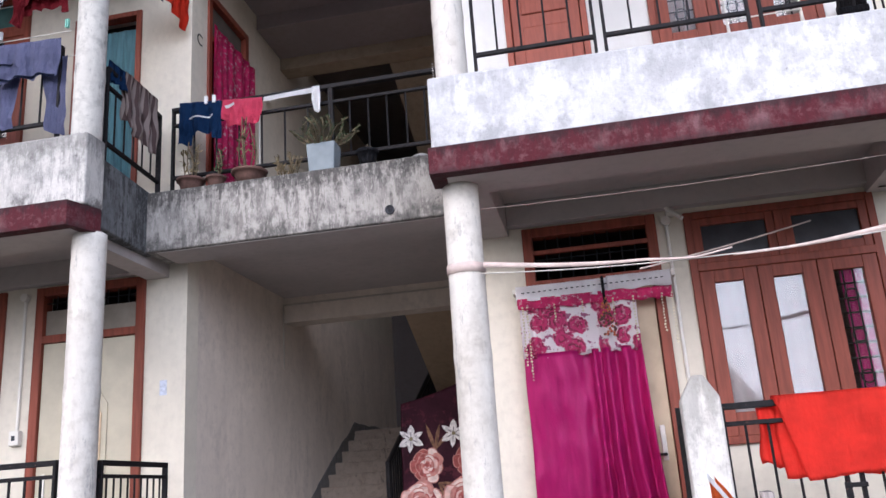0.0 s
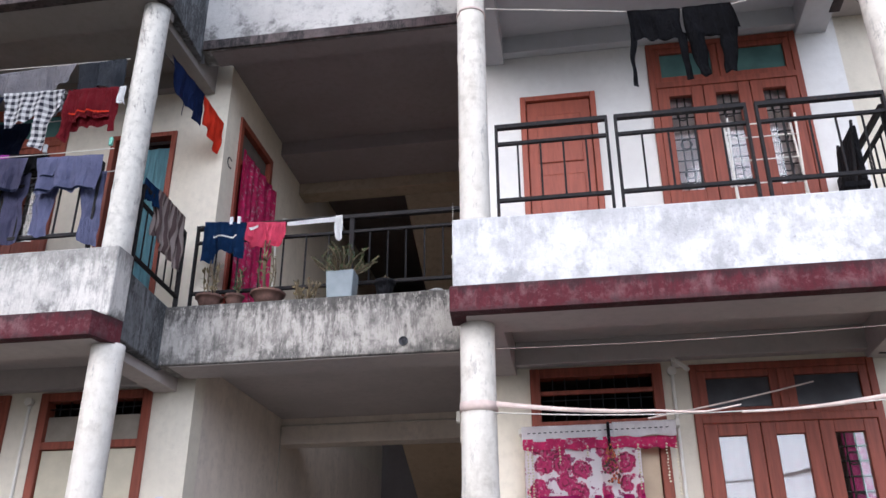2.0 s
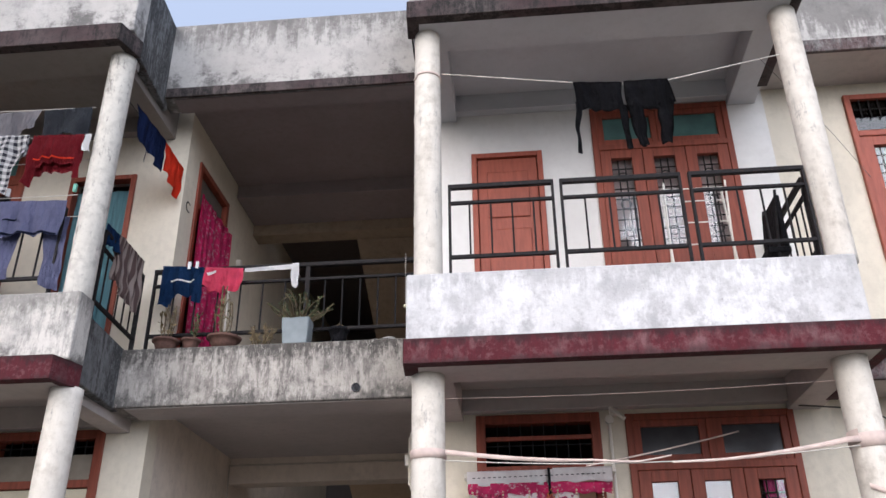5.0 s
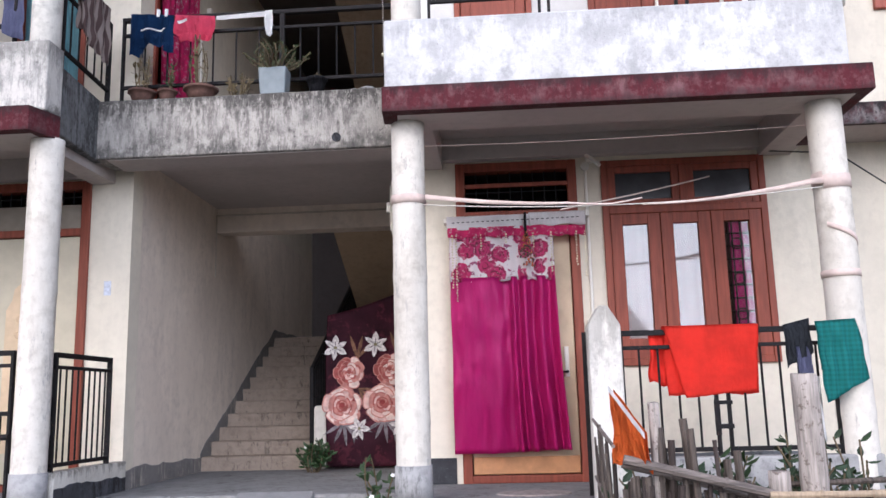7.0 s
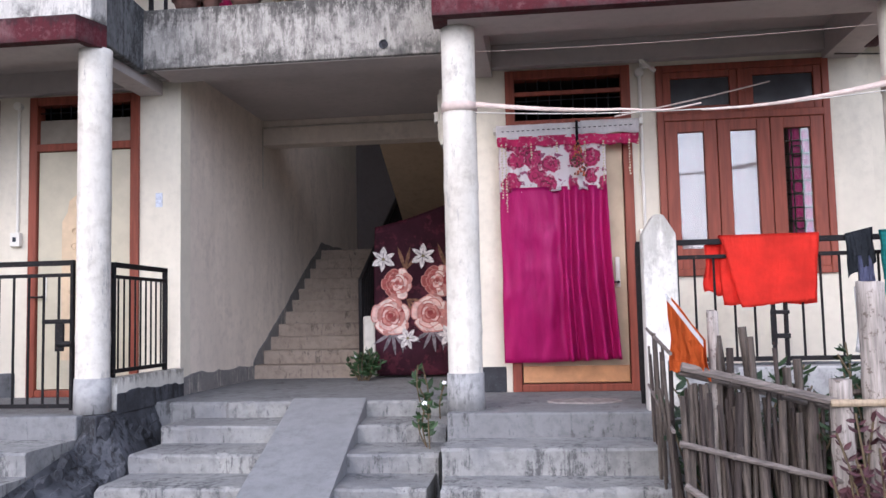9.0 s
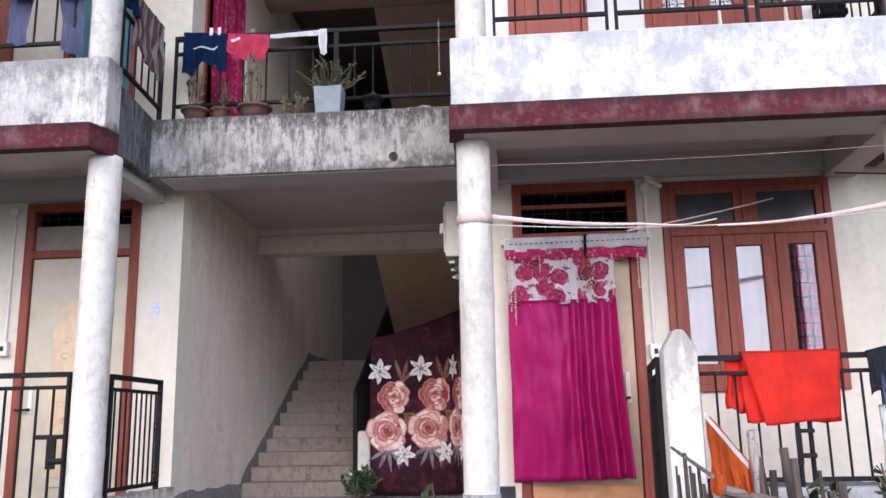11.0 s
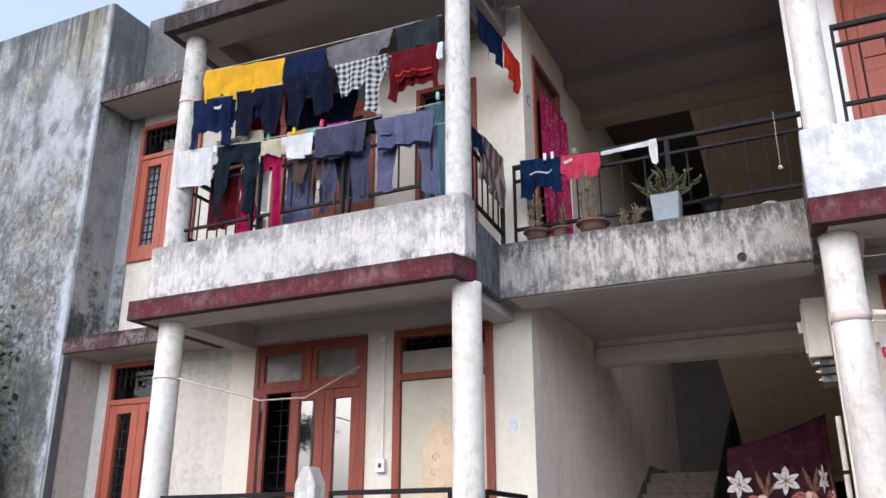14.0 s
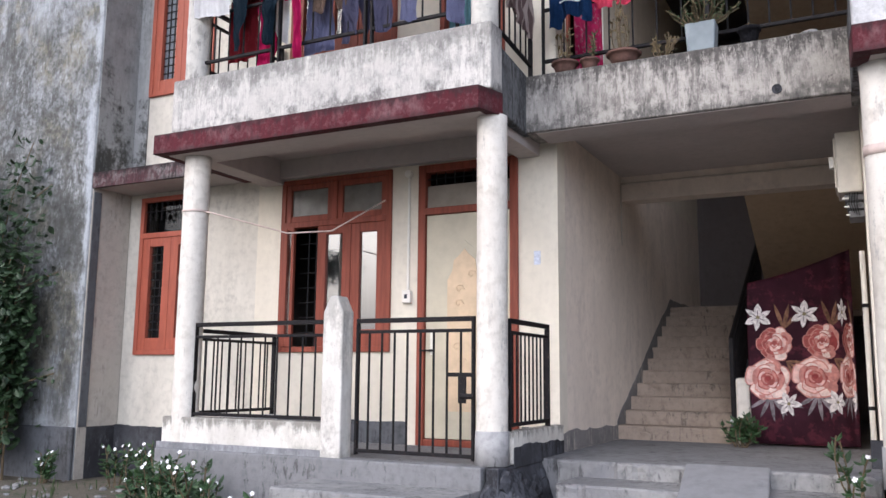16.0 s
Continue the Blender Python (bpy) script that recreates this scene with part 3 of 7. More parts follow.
        # darker strip across the wall above the openings, in the soffit colour
        structure("strip_wall_%s_%s" % (level, tag), box(X(-0.60), X(1.98), 6.12, WALL_Y - 0.003, 3.415 + lift, 3.603 + lift, 0.006), m_soffit, "grey soffit-coloured strip above the openings", "beam")
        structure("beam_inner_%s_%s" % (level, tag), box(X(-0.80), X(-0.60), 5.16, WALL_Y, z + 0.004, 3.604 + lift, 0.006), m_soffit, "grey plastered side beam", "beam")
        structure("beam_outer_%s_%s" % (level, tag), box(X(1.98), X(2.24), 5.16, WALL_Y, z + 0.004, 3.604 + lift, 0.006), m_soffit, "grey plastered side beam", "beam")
        plan = [(corner, 4.70), (outer, 4.70), (outer, BEAM_Y + 0.2), (outer - 0.09 * s, BEAM_Y + 0.2), (outer - 0.09 * s, FRONT_Y - 0.004), (lx[0] + 0.09 * s, FRONT_Y - 0.004), (lx[0] + 0.07 * s, 4.97), (lx[0] - 0.026 * s, 4.97)]
        structure("band_%s_%s" % (level, tag), prism(plan, z - 0.002, 3.535 + lift, 0.006), m_band, "chipped maroon painted edge band", "band")
        structure("parapet_front_%s_%s" % (level, tag), prism([(lx[0], FRONT_Y), (outer - 0.1 * s, FRONT_Y), (outer - 0.1 * s, 5.02), (lx[0] - (0.0 if left else 0.005), 5.02)], 3.533 + lift, top, 0.014), m_front, "rain-stained %s plaster parapet" % ("grey" if left else "white"), "parapet")
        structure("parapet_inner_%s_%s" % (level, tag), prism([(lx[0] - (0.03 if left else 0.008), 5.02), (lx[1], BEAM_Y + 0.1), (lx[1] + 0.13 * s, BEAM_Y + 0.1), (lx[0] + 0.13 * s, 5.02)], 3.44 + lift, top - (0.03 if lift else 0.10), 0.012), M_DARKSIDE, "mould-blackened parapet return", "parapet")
        structure("parapet_outer_%s_%s" % (level, tag), box(outer - 0.22 * s, outer - 0.1 * s, 5.02, WALL_Y, 3.50 + lift, top - 0.02, 0.012), m_front, "rain-stained plaster parapet return", "parapet")
        rise = lift + (0.09 if lift else 0.0)
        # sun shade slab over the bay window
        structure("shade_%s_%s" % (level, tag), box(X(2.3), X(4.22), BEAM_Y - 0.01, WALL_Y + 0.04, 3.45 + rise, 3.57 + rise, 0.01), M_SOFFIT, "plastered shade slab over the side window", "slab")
        structure("shade_band_%s_%s" % (level, tag), box(X(2.29), X(4.22), BEAM_Y - 0.05, BEAM_Y - 0.012, 3.435 + rise, 3.61 + rise - (0.04 if lift else 0), 0.006), M_SHADEBANDUP if lift else M_SHADEBAND, "worn dark maroon edge of the shade slab", "band")
    structure("roof_slab_" + tag, box(X(-0.9), X(4.3), WALL_Y, 12.5, 6.70, 6.85), M_CEMENT, "grey roof slab", "roof")


flat(right_x, "right")
flat(left_x, "left")


# ---- stair lobby ----
LX, RX = -3.27, -0.885
structure("wall_stair_left_lower", holed_wall(6.42, 13.2, 0.1, FLOOR2 - 0.02, LX - 0.2, LX - 0.001, [], along="y"), M_STAIRWALL, "dull cream stair wall with grey scuffs", "wall")
structure("wall_stair_left_upper", holed_wall(6.42, 13.2, FLOOR2 - 0.02, 6.9, LX - 0.2, LX - 0.001, [(6.52, 7.42, FLOOR2, 6.25)], along="y"), M_CREAM, "cream side wall with a curtained doorway", "wall")
structure("wall_stair_right", holed_wall(6.42, 13.2, 0.1, 6.9, RX + 0.001, RX + 0.2, [], along="y"), M_STAIRWALL, "dull cream stair wall", "wall")
structure("wall_stair_back", box(LX, RX, 13.05, 13.2, 0.1, 6.84), M_STAIRSHADE, "back wall of the staircase, coloured for deep shade", "wall")
structure("floor_lobby", box(LX, RX, 5.70, 13.05, 0.05, FLOOR, 0.012), M_CEMENT, "worn cement lobby floor", "floor")
structure("floor_lobby_front", worn_step(-3.10, -0.90, 5.67, 5.705, 0.05, FLOOR - 0.003, 2.2, 0.014), M_STEP, "cement lobby edge", "floor")
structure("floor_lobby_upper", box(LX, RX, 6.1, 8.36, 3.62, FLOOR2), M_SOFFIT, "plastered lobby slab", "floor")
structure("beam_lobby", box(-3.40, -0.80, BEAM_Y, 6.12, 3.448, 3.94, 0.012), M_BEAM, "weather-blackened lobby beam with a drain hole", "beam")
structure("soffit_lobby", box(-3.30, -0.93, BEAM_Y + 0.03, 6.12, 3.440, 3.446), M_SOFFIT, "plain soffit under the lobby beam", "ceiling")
structure("soffit_roof_lobby", box(-3.30, -0.93, BEAM_Y + 0.03, 6.0, 6.482, 6.488), M_LOBBYSHADE, "plain soffit under the roof beam", "ceiling")
structure("beam_cross_lower", box(LX, RX, 8.36, 8.60, 3.35, 3.66, 0.008), M_STAIRWALL, "plastered cross beam above the stairs", "beam")
structure("beam_roof_lobby", box(-3.42, -0.80, BEAM_Y, 6.0, 6.49, 7.38, 0.012), M_ROOFPARAPET, "weathered roof beam", "beam")
structure("band_roof_lobby", box(-3.36, -0.86, BEAM_Y - 0.03, BEAM_Y - 0.002, 6.475, 6.58, 0.006), M_REDWORN, "worn dark band of the roof beam", "band")
structure("ceiling_lobby_upper", box(LX, RX, 6.0, 8.56, 6.64, 6.80), M_LOBBYSHADE, "grey plaster ceiling of the upper lobby", "ceiling")
structure("beam_cross_upper", box(LX, RX, 7.66, 8.58, 6.47, 6.66, 0.008), M_LOBBYSHADE, "plastered cross beam", "beam")
structure("lintel_upper", box(LX, RX, 8.34, 8.58, 6.33, 6.475, 0.006), M_DIMTAN, "tan lintel over the upper stairs, darkened for shade", "beam")
# unseen ceiling added to keep the sky from leaking into the stairwell
structure("ceiling_stairwell", box(LX - 0.2, RX + 0.2, 8.56, 13.2, 6.84, 6.96), M_STAIRSHADE, "added ceiling of the stair head, coloured for deep shade", "ceiling")
structure("skirting_stair", ragged_band(LX, 0.006, [(6.22, FLOOR), (8.04, FLOOR)], [(6.22, 0.96), (8.04, 0.955)], 0.035, 1.0), M_SKIRT, "grey painted skirting", "skirting")

# the drain hole of the beam: a short pipe mouth
drain = thing("drain_pipe", "drain pipe mouth in the lobby beam, its hole a dark disc", "pipe", (-1.413, BEAM_Y, 3.54))
bm = bmesh.new()
for k in range(14):
    a0, a1 = 2 * math.pi * k / 14, 2 * math.pi * (k + 1) / 14
    ring = []
    for a in (a0, a1):
        for r, y in ((0.028, -0.012), (0.036, -0.012), (0.036, 0.0), (0.028, 0.0)):
            ring.append(bm.verts.new((-1.413 + r * math.cos(a), BEAM_Y + y, 3.54 + r * math.sin(a))))
    for i in range(4):
        j = (i + 1) % 4
        bm.faces.new((ring[i], ring[j], ring[4 + j], ring[4 + i]))
part("rim", bm, M_STONE, drain)
# flat dark disc stands in for the shade inside the hole
part("throat", tube((-1.413, BEAM_Y - 0.004, 3.54), (-1.413, BEAM_Y - 0.001, 3.54), 0.029, 14), M_STONE, drain)

# lower flight, landing, upper flight
stairs = thing("staircase", "worn cement stairs with pale nosings and grey edges", "stairs", (-2.7, 8.0, FLOOR))
RISE, TREAD, N = 0.141, 0.27, 11
for i in range(N):
    y = 8.02 + TREAD * i
    bm = worn_step(LX + 0.004, -2.16, y, y + TREAD + 0.05 if i < N - 1 else 13.04, FLOOR + RISE * i - (0.05 if i else 0), FLOOR + RISE * (i + 1), 1.7 * i, 0.010)
    part("step", bm, M_STAIR, stairs)
bm = bmesh.new()
zt = FLOOR + RISE * N
side = [(8.58, 3.40), (8.58, 3.64), (11.1, zt + 0.10), (11.1, zt - 0.12)]
va = [bm.verts.new((-2.02, y, z)) for y, z in side]
vb = [bm.verts.new((RX, y, z)) for y, z in side]
bm.faces.new(va); bm.faces.new(vb[::-1])
for i in range(4):
    j = (i + 1) % 4
    bm.faces.new((va[i], va[j], vb[j], vb[i]))
part("upper_flight", bm, M_TAN, stairs, "plastered underside of the upper flight")
bm = bmesh.new()
side = [(8.59, 6.33), (8.59, 6.56), (11.1, 5.42), (11.1, 5.20)]
va = [bm.verts.new((-2.02, y, z)) for y, z in side]
vb = [bm.verts.new((RX, y, z)) for y, z in side]
bm.faces.new(va); bm.faces.new(vb[::-1])
for i in range(4):
    j = (i + 1) % 4
    bm.faces.new((va[i], va[j], vb[j], vb[i]))
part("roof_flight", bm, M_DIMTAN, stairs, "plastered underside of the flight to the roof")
part("landing", box(LX + 0.004, RX, 11.1, 13.04, 5.22, 5.37), M_TAN, stairs)
zt = FLOOR + RISE * N
bm = ragged_band(LX + 0.001, 0.006, [(8.0, FLOOR), (8.3, FLOOR), (8.3 + TREAD * (N - 1), zt - RISE), (13.03, zt - 0.05)], [(8.0, FLOOR + 0.17), (8.10, FLOOR + RISE + 0.10), (8.06 + TREAD * (N - 1), zt + 0.10), (13.03, zt + 0.10)], 0.03, 2.0)
part("skirting", bm, M_SKIRT, stairs, "grey painted stair skirting")
part("landing", box(-2.16, RX, 11.0, 13.04, zt - 0.15, zt), M_STAIR, stairs)
bm = bmesh.new()
slope = [(8.05, FLOOR), (8.05, FLOOR + RISE + 0.06), (8.05 + TREAD * (N - 1), FLOOR + RISE * N + 0.06), (11.1, FLOOR + RISE * N), (11.1, FLOOR)]
va = [bm.verts.new((-2.16, y, z)) for y, z in slope]
vb = [bm.verts.new((-2.08, y, z)) for y, z in slope]
bm.faces.new(va); bm.faces.new(vb[::-1])
for i in range(5):
    j = (i + 1) % 5
    bm.faces.new((va[i], va[j], vb[j], vb[i]))
part("stringer", bm, M_PLINTH, stairs)
part("string", prism([(-2.10, 7.99), (-1.965, 7.99), (-1.965, 8.14), (-2.10, 8.14)], FLOOR, 1.44, 0.03), M_COLUMN, stairs, "whitewashed stair end block")


# ---- columns ----
def column(name, x, y, z0, z1, r, band=True, label="whitewashed round concrete column with grey stains"):
    col = thing(name, label, "column", (x, y, z0), "round columns")
    bm = bmesh.new()
    seg, rows = 28, 40
    rings = []
    for i in range(rows + 1):
        z = z0 + (z1 - z0) * i / rows
        ring = []
        for k in range(seg):
            a = 2 * math.pi * k / seg
            rr = r * (1 + 0.018 * noise.noise((x * 3 + math.cos(a), math.sin(a), z * 1.7))) + (0.004 if abs((z - z0) % 0.95 - 0.5) < 0.03 else 0)
            ring.append(bm.verts.new((x + rr * math.cos(a), y + rr * math.sin(a), z)))
        rings.append(ring)
    for a, b in zip(rings, rings[1:]):
        for k in range(seg):
            bm.faces.new((a[k], a[(k + 1) % seg], b[(k + 1) % seg], b[k]))
    bm.faces.new(rings[0][::-1]); bm.faces.new(rings[-1])
    part("shaft", bm, M_COLUMNOLD if x < -3.4 and z0 > 3 else M_COLUMN, col, smooth=True)
    if band:
        bm = bmesh.new()
        geo = bmesh.ops.create_cone(bm, cap_ends=True, segments=28, radius1=r + 0.012, radius2=r + 0.008, depth=0.24)
        bmesh.ops.translate(bm, vec=(x, y, z0 + 0.12), verts=geo["verts"])
        part("painted_base", bm, M_BASEBAND, col, "grey painted base band", smooth=True)
    return col


for x, y in ((-0.762, 5.0), (2.05, 4.97), (-3.36, 5.0), (-6.235, 4.97)):
    column("column", x, y, FLOOR, 3.37, 0.114, band=-4 < x < 0)
for x, y in ((-0.755, 4.97), (2.16, 4.97), (-3.415, 4.98), (-6.305, 4.97)):
    column("upper_column", x, y, 4.05, 6.34, 0.106, band=False, label="stained whitewashed column on the balcony parapet")

# ---- the tall neighbouring wall ----
structure("wall_tall_grey", box(-16, -8.455, 5.70, 13.0, 0.1, 7.93, 0.02), M_BIGWALL, "tall grey wall with mould and lime stains", "wall")
structure("plinth_tall_grey", box(-16, -8.44, 5.66, 5.698, 0.1, 0.86, 0.01), M_PLINTH, "grey cement plinth", "plinth")
structure("wall_bay_return_upper", box(-8.452, -8.44, 5.72, 6.30, 3.5, 7.92), M_BAYRETURN, "mouldy grey return wall", "wall")
structure("wall_bay_pilaster", box(-8.438, -8.25, 6.236, 6.257, 3.56, 6.9), M_BAYRETURN, "mould-stained cement strip beside the bay window", "wall")
structure("wall_bay_return_lower", box(-8.452, -8.44, 5.72, 6.25, 0.1, 3.5), M_RETURN, "scuffed cream return wall", "wall")
structure("plinth_bay_return", box(-8.4385, -8.432, 5.84, 6.236, 0.1, 0.86), M_BLACKPLINTH, "black-stained plinth of the return wall", "plinth")
# dark grey strip down the outer edge of the return wall
structure("corner_strip", box(-8.439, -8.43, 5.73, 5.83, 0.86, 3.4), M_PLINTH, "dark grey corner strip", "trim")
structure("roof_parapet_left", box(-8.44, -6.4, 6.3, 6.45, 6.9, 8.02, 0.015), M_BAYRETURN, "grey mouldy roof parapet", "parapet")
structure("roof_parapet_right", box(2.2, 9.0, 6.3, 6.45, 6.9, 8.02, 0.015), M_ROOFPARAPET, "grey mouldy roof parapet", "parapet")
structure("wall_far_right", box(4.24, 9.0, 6.26, 6.5, 0.1, 6.9), M_CREAM, "cream wall", "wall")


# ---- windows and doors ----
M_CURTAINWHITE = painted("pale_lace_curtain", (0.68, 0.57, 0.55), 0.8, 0.1, scale=9, chip=(0.68, 0.45, 0.47), chip_amount=0.2)
M_MAGENTA = painted("magenta_satin", (0.53, 0.016, 0.175), 0.36, 0.07, scale=5, grain=(4, 4, 0.6), spec=0.6)
nt = M_MAGENTA.node_tree
bump(nt, nt.nodes["Principled BSDF"], mul(nt, noise_at(nt, 16.0, stretch=(2.2, 2.2, 0.55), detail=5, rough=0.6), mul(nt, noise_at(nt, 55.0, stretch=(1, 1, 0.6), detail=3), 0.2), "ADD"), 0.28, 0.02)
M_MAGENTA.node_tree.nodes["Principled BSDF"].inputs["Specular Tint"].default_value = (1.0, 0.38, 0.66, 1)
M_DOORTAN = painted("tan_laminate", (0.46, 0.36, 0.235), 0.45, 0.12, scale=4)
M_KICK = painted("orange_tan_paint", (0.50, 0.25, 0.11), 0.6, 0.2, scale=6)
M_PINKCURTAIN = painted("rose_pink_curtain", (0.60, 0.022, 0.14), 0.7, 0.3, scale=9, chip=(0.62, 0.42, 0.46), chip_amount=0.24)
M_SKYSHEET = painted("sky_tone_sheet", (0.68, 0.72, 0.78), 0.8, 0.1, scale=16, grain=(6, 6, 0.5))
M_TEALCURTAIN = painted("teal_curtain", (0.20, 0.40, 0.46), 0.75, 0.2, scale=7, grain=(5, 5, 0.4))


def frame_bars(parent, name, x0, x1, z0, z1, y0, y1, w, mat, bottom=True, bev=0.006):
    """A rectangular frame of single bars with real depth."""
    part(name, box(x0, x0 + w, y0, y1, z0, z1, bev), mat, parent)
    part(name, box(x1 - w, x1, y0, y1, z0, z1, bev), mat, parent)
    part(name, box(x0 + w, x1 - w, y0 + 0.002, y1 - 0.002, z1 - w, z1, bev), mat, parent)
    if bottom:
        part(name, box(x0 + w, x1 - w, y0 + 0.002, y1 - 0.002, z0, z0 + w, bev), mat, parent)


def sash_mesh(x0, x1, z0, z1, y0, y1, w, wb):
    """One sash: stiles and rails round a pane, in one mesh."""
    bm = bmesh.new()
    add_box(bm, x0, x0 + w, y0, y1, z0, z1, 0.005)
    add_box(bm, x1 - w, x1, y0, y1, z0, z1, 0.005)
    add_box(bm, x0 + w, x1 - w, y0 + 0.003, y1 - 0.003, z0, z0 + wb, 0.004)
    add_box(bm, x0 + w, x1 - w, y0 + 0.003, y1 - 0.003, z1 - w * 0.9, z1, 0.004)
    return bm


def grille(parent, x0, x1, z0, z1, y, nx, nz, r=0.006):
    for i in range(1, nx):
        x = x0 + (x1 - x0) * i / nx
        part("grille_bar", tube((x, y, z0), (x, y, z1), r, 6), M_BLACK, parent)
    for j in range(1, nz):
        z = z0 + (z1 - z0) * j / nz
        part("grille_bar", tube((x0, y, z), (x1, y, z), r, 6), M_BLACK, parent)


def folds(x0, x1, z0, z1, y, amp, n, seed, cols=70, rows=18, lean=0.0):
    """A hanging curtain with uneven folds and thickness."""
    bm = bmesh.new()
    g = []
    for j in range(rows + 1):
        v = j / rows
        row = []
        for i in range(cols + 1):
            u = i / cols
            ph = n * 2 * math.pi * (u + 0.16 * noise.noise((u * 2.2, seed, 0.3)) + 0.02 * noise.noise((u * 5, v * 2.5, seed)))
            big = 0.35 + 0.9 * abs(noise.noise((u * 2.6, seed + 4, v * 0.6)))
            d = amp * big * math.sin(ph + 0.5 * math.sin(v * 2 + seed)) * (0.55 + 0.45 * v) + amp * 0.6 * noise.noise((u * 9, v * 2, seed)) + amp * 0.25 * noise.noise((u * 26, v * 1.2, seed + 1))
            row.append(bm.verts.new((x0 + (x1 - x0) * (u + 0.012 * noise.noise((u * 4, v * 3, seed))) + lean * v, y + d, z1 + (z0 - z1) * v + (0.008 * math.sin(ph) if j == rows else 0))))
        g.append(row)
    for a, b in zip(g, g[1:]):
        for i in range(cols):
            bm.faces.new((a[i], a[i + 1], b[i + 1], b[i]))
    bmesh.ops.solidify(bm, geom=bm.faces[:], thickness=0.003)
    return bm


def big_window(X, name, x0, x1, z0, z1, ztr, upper, left):
    win = tagged(thing(name, "red-brown painted wooden window with three narrow glazed sashes", "window", (X((x0 + x1) / 2), WALL_Y, z0)), kind="structure")
    a, b = sorted((X(x0), X(x1)))
    y0, y1 = WALL_Y - 0.03, WALL_Y + 0.07
    frame_bars(win, "frame_bar", a, b, z0, z1, y0, y1, 0.055, M_WOOD)
    part("transom_bar", box(a + 0.05, b - 0.05, y0 - 0.004, y1, ztr, ztr + 0.06, 0.006), M_WOOD, win)
    mid = (a + b) / 2
    part("mullion", box(mid - 0.03, mid + 0.03, y0, y1, ztr + 0.06, z1 - 0.055, 0.005), M_WOOD, win)
    for p, q in ((a + 0.055, mid - 0.03), (mid + 0.03, b - 0.055)):
        s = part("top_sash", sash_mesh(p, q, ztr + 0.06, z1 - 0.055, y0 + 0.012, y1 - 0.02, 0.06, 0.06), M_WOOD, win)
        part("pane", box(p + 0.06, q - 0.06, y0 + 0.04, y0 + 0.046, ztr + 0.12, z1 - 0.11), M_TEALPANE if upper else M_FROST if left else M_FROSTDARK, s)
        grille(win, p + 0.05, q - 0.05, ztr + 0.1, z1 - 0.1, y0 + 0.055, 7, 3, 0.004)
    w = (b - a - 0.11) / 3
    for k in range(3):
        p = a + 0.055 + w * k
        if left and not upper and k == 0:
            # this sash stands open, folded back against the jamb
            s = part("open_sash", sash_mesh(p + 0.01, p + 0.13, z0 + 0.055, ztr, y0 - 0.02, y0 + 0.02, 0.035, 0.12), M_WOOD, win)
            part("pane", box(p + 0.045, p + 0.095, y0 - 0.003, y0 + 0.003, z0 + 0.17, ztr - 0.03), M_GLASS, s)
            grille(win, p + 0.12, p + w, z0 + 0.05, ztr, y1 + 0.03, 3, 8, 0.007)
            continue
        s = part("sash", sash_mesh(p + 0.003, p + w - 0.003, z0 + 0.055, ztr, y0 + 0.008, y1 - 0.03, 0.098, 0.16), M_WOOD, win)
        part("pane", box(p + 0.1, p + w - 0.1, y0 + 0.035, y0 + 0.041, z0 + 0.21, ztr - 0.085), M_GLASSCLEAR if upper or (k == 2 and not left) else M_GLASSFILM if left else M_GLASS, s)
        if upper or (k == 2 and not left):
            grille(win, p + 0.1, p + w - 0.1, z0 + 0.2, ztr - 0.08, y0 + 0.055, 3, 9, 0.007)
            for zc in (0.2, 0.5, 0.8):
                c = Vector((p + w / 2, y0 + 0.055, z0 + 0.2 + (ztr - z0 - 0.28) * zc))
                part("grille_ring", path_tube([c + Vector((0.045 * math.cos(a_ * math.pi / 8), 0, 0.045 * math.sin(a_ * math.pi / 8))) for a_ in range(17)], 0.006, 5), M_BLACK, win)
    return win


def curtain(name, bm, mat, label, group=""):
    ob = link(name, bm, mat, smooth=True)
    return tagged(ob, label, "curtain", group)


def bay_window(X, name, z0, z1, upper):
    x0, x1 = 3.06, 4.01
    win = tagged(thing(name, "red-brown wooden side window with iron grille", "window", (X(3.5), WALL_Y, z0)), kind="structure")
    a, b = sorted((X(x0), X(x1)))
    y0, y1 = WALL_Y - 0.0, WALL_Y + 0.10
    ztr = z1 - 0.47
    frame_bars(win, "frame_bar", a, b, z0, z1, y0, y1, 0.055, M_DOORRED)
    part("transom_bar", box(a + 0.05, b - 0.05, y0 - 0.004, y1, ztr, ztr + 0.06, 0.006), M_DOORRED, win)
    part("pane", box(a + 0.055, b - 0.055, y0 + 0.04, y0 + 0.046, ztr + 0.06, z1 - 0.055), M_GLASSDARK, win)
    grille(win, a + 0.05, b - 0.05, ztr + 0.2, z1 - 0.06, y0 + 0.02, 10, 2, 0.006)
    mid = (a + b) / 2
    for p, q in ((a + 0.055, mid - 0.002), (mid + 0.002, b - 0.055)):
        s = part("sash", sash_mesh(p, q, z0 + 0.055, ztr, y0 + 0.01, y1 - 0.03, 0.105, 0.13), M_DOORRED, win)
        part("pane", box(p + 0.105, q - 0.105, y0 + 0.04, y0 + 0.046, z0 + 0.18, ztr - 0.09), M_GLASSCLEAR if upper else M_GLASS, s)
        grille(win, p + 0.1, q - 0.1, z0 + 0.18, ztr - 0.09, y0 + 0.06, 3, 11, 0.009)
    # added sheet: its pale blue stands in for sky mirrored in the panes
    if upper:
        curtain("window_curtain", folds(a + 0.07, b - 0.07, z0 + 0.1, ztr - 0.02, y0 + 0.082, 0.004, 5, a), M_SKYSHEET, "pale blue-grey sheet behind the grille, added for mirrored sky")


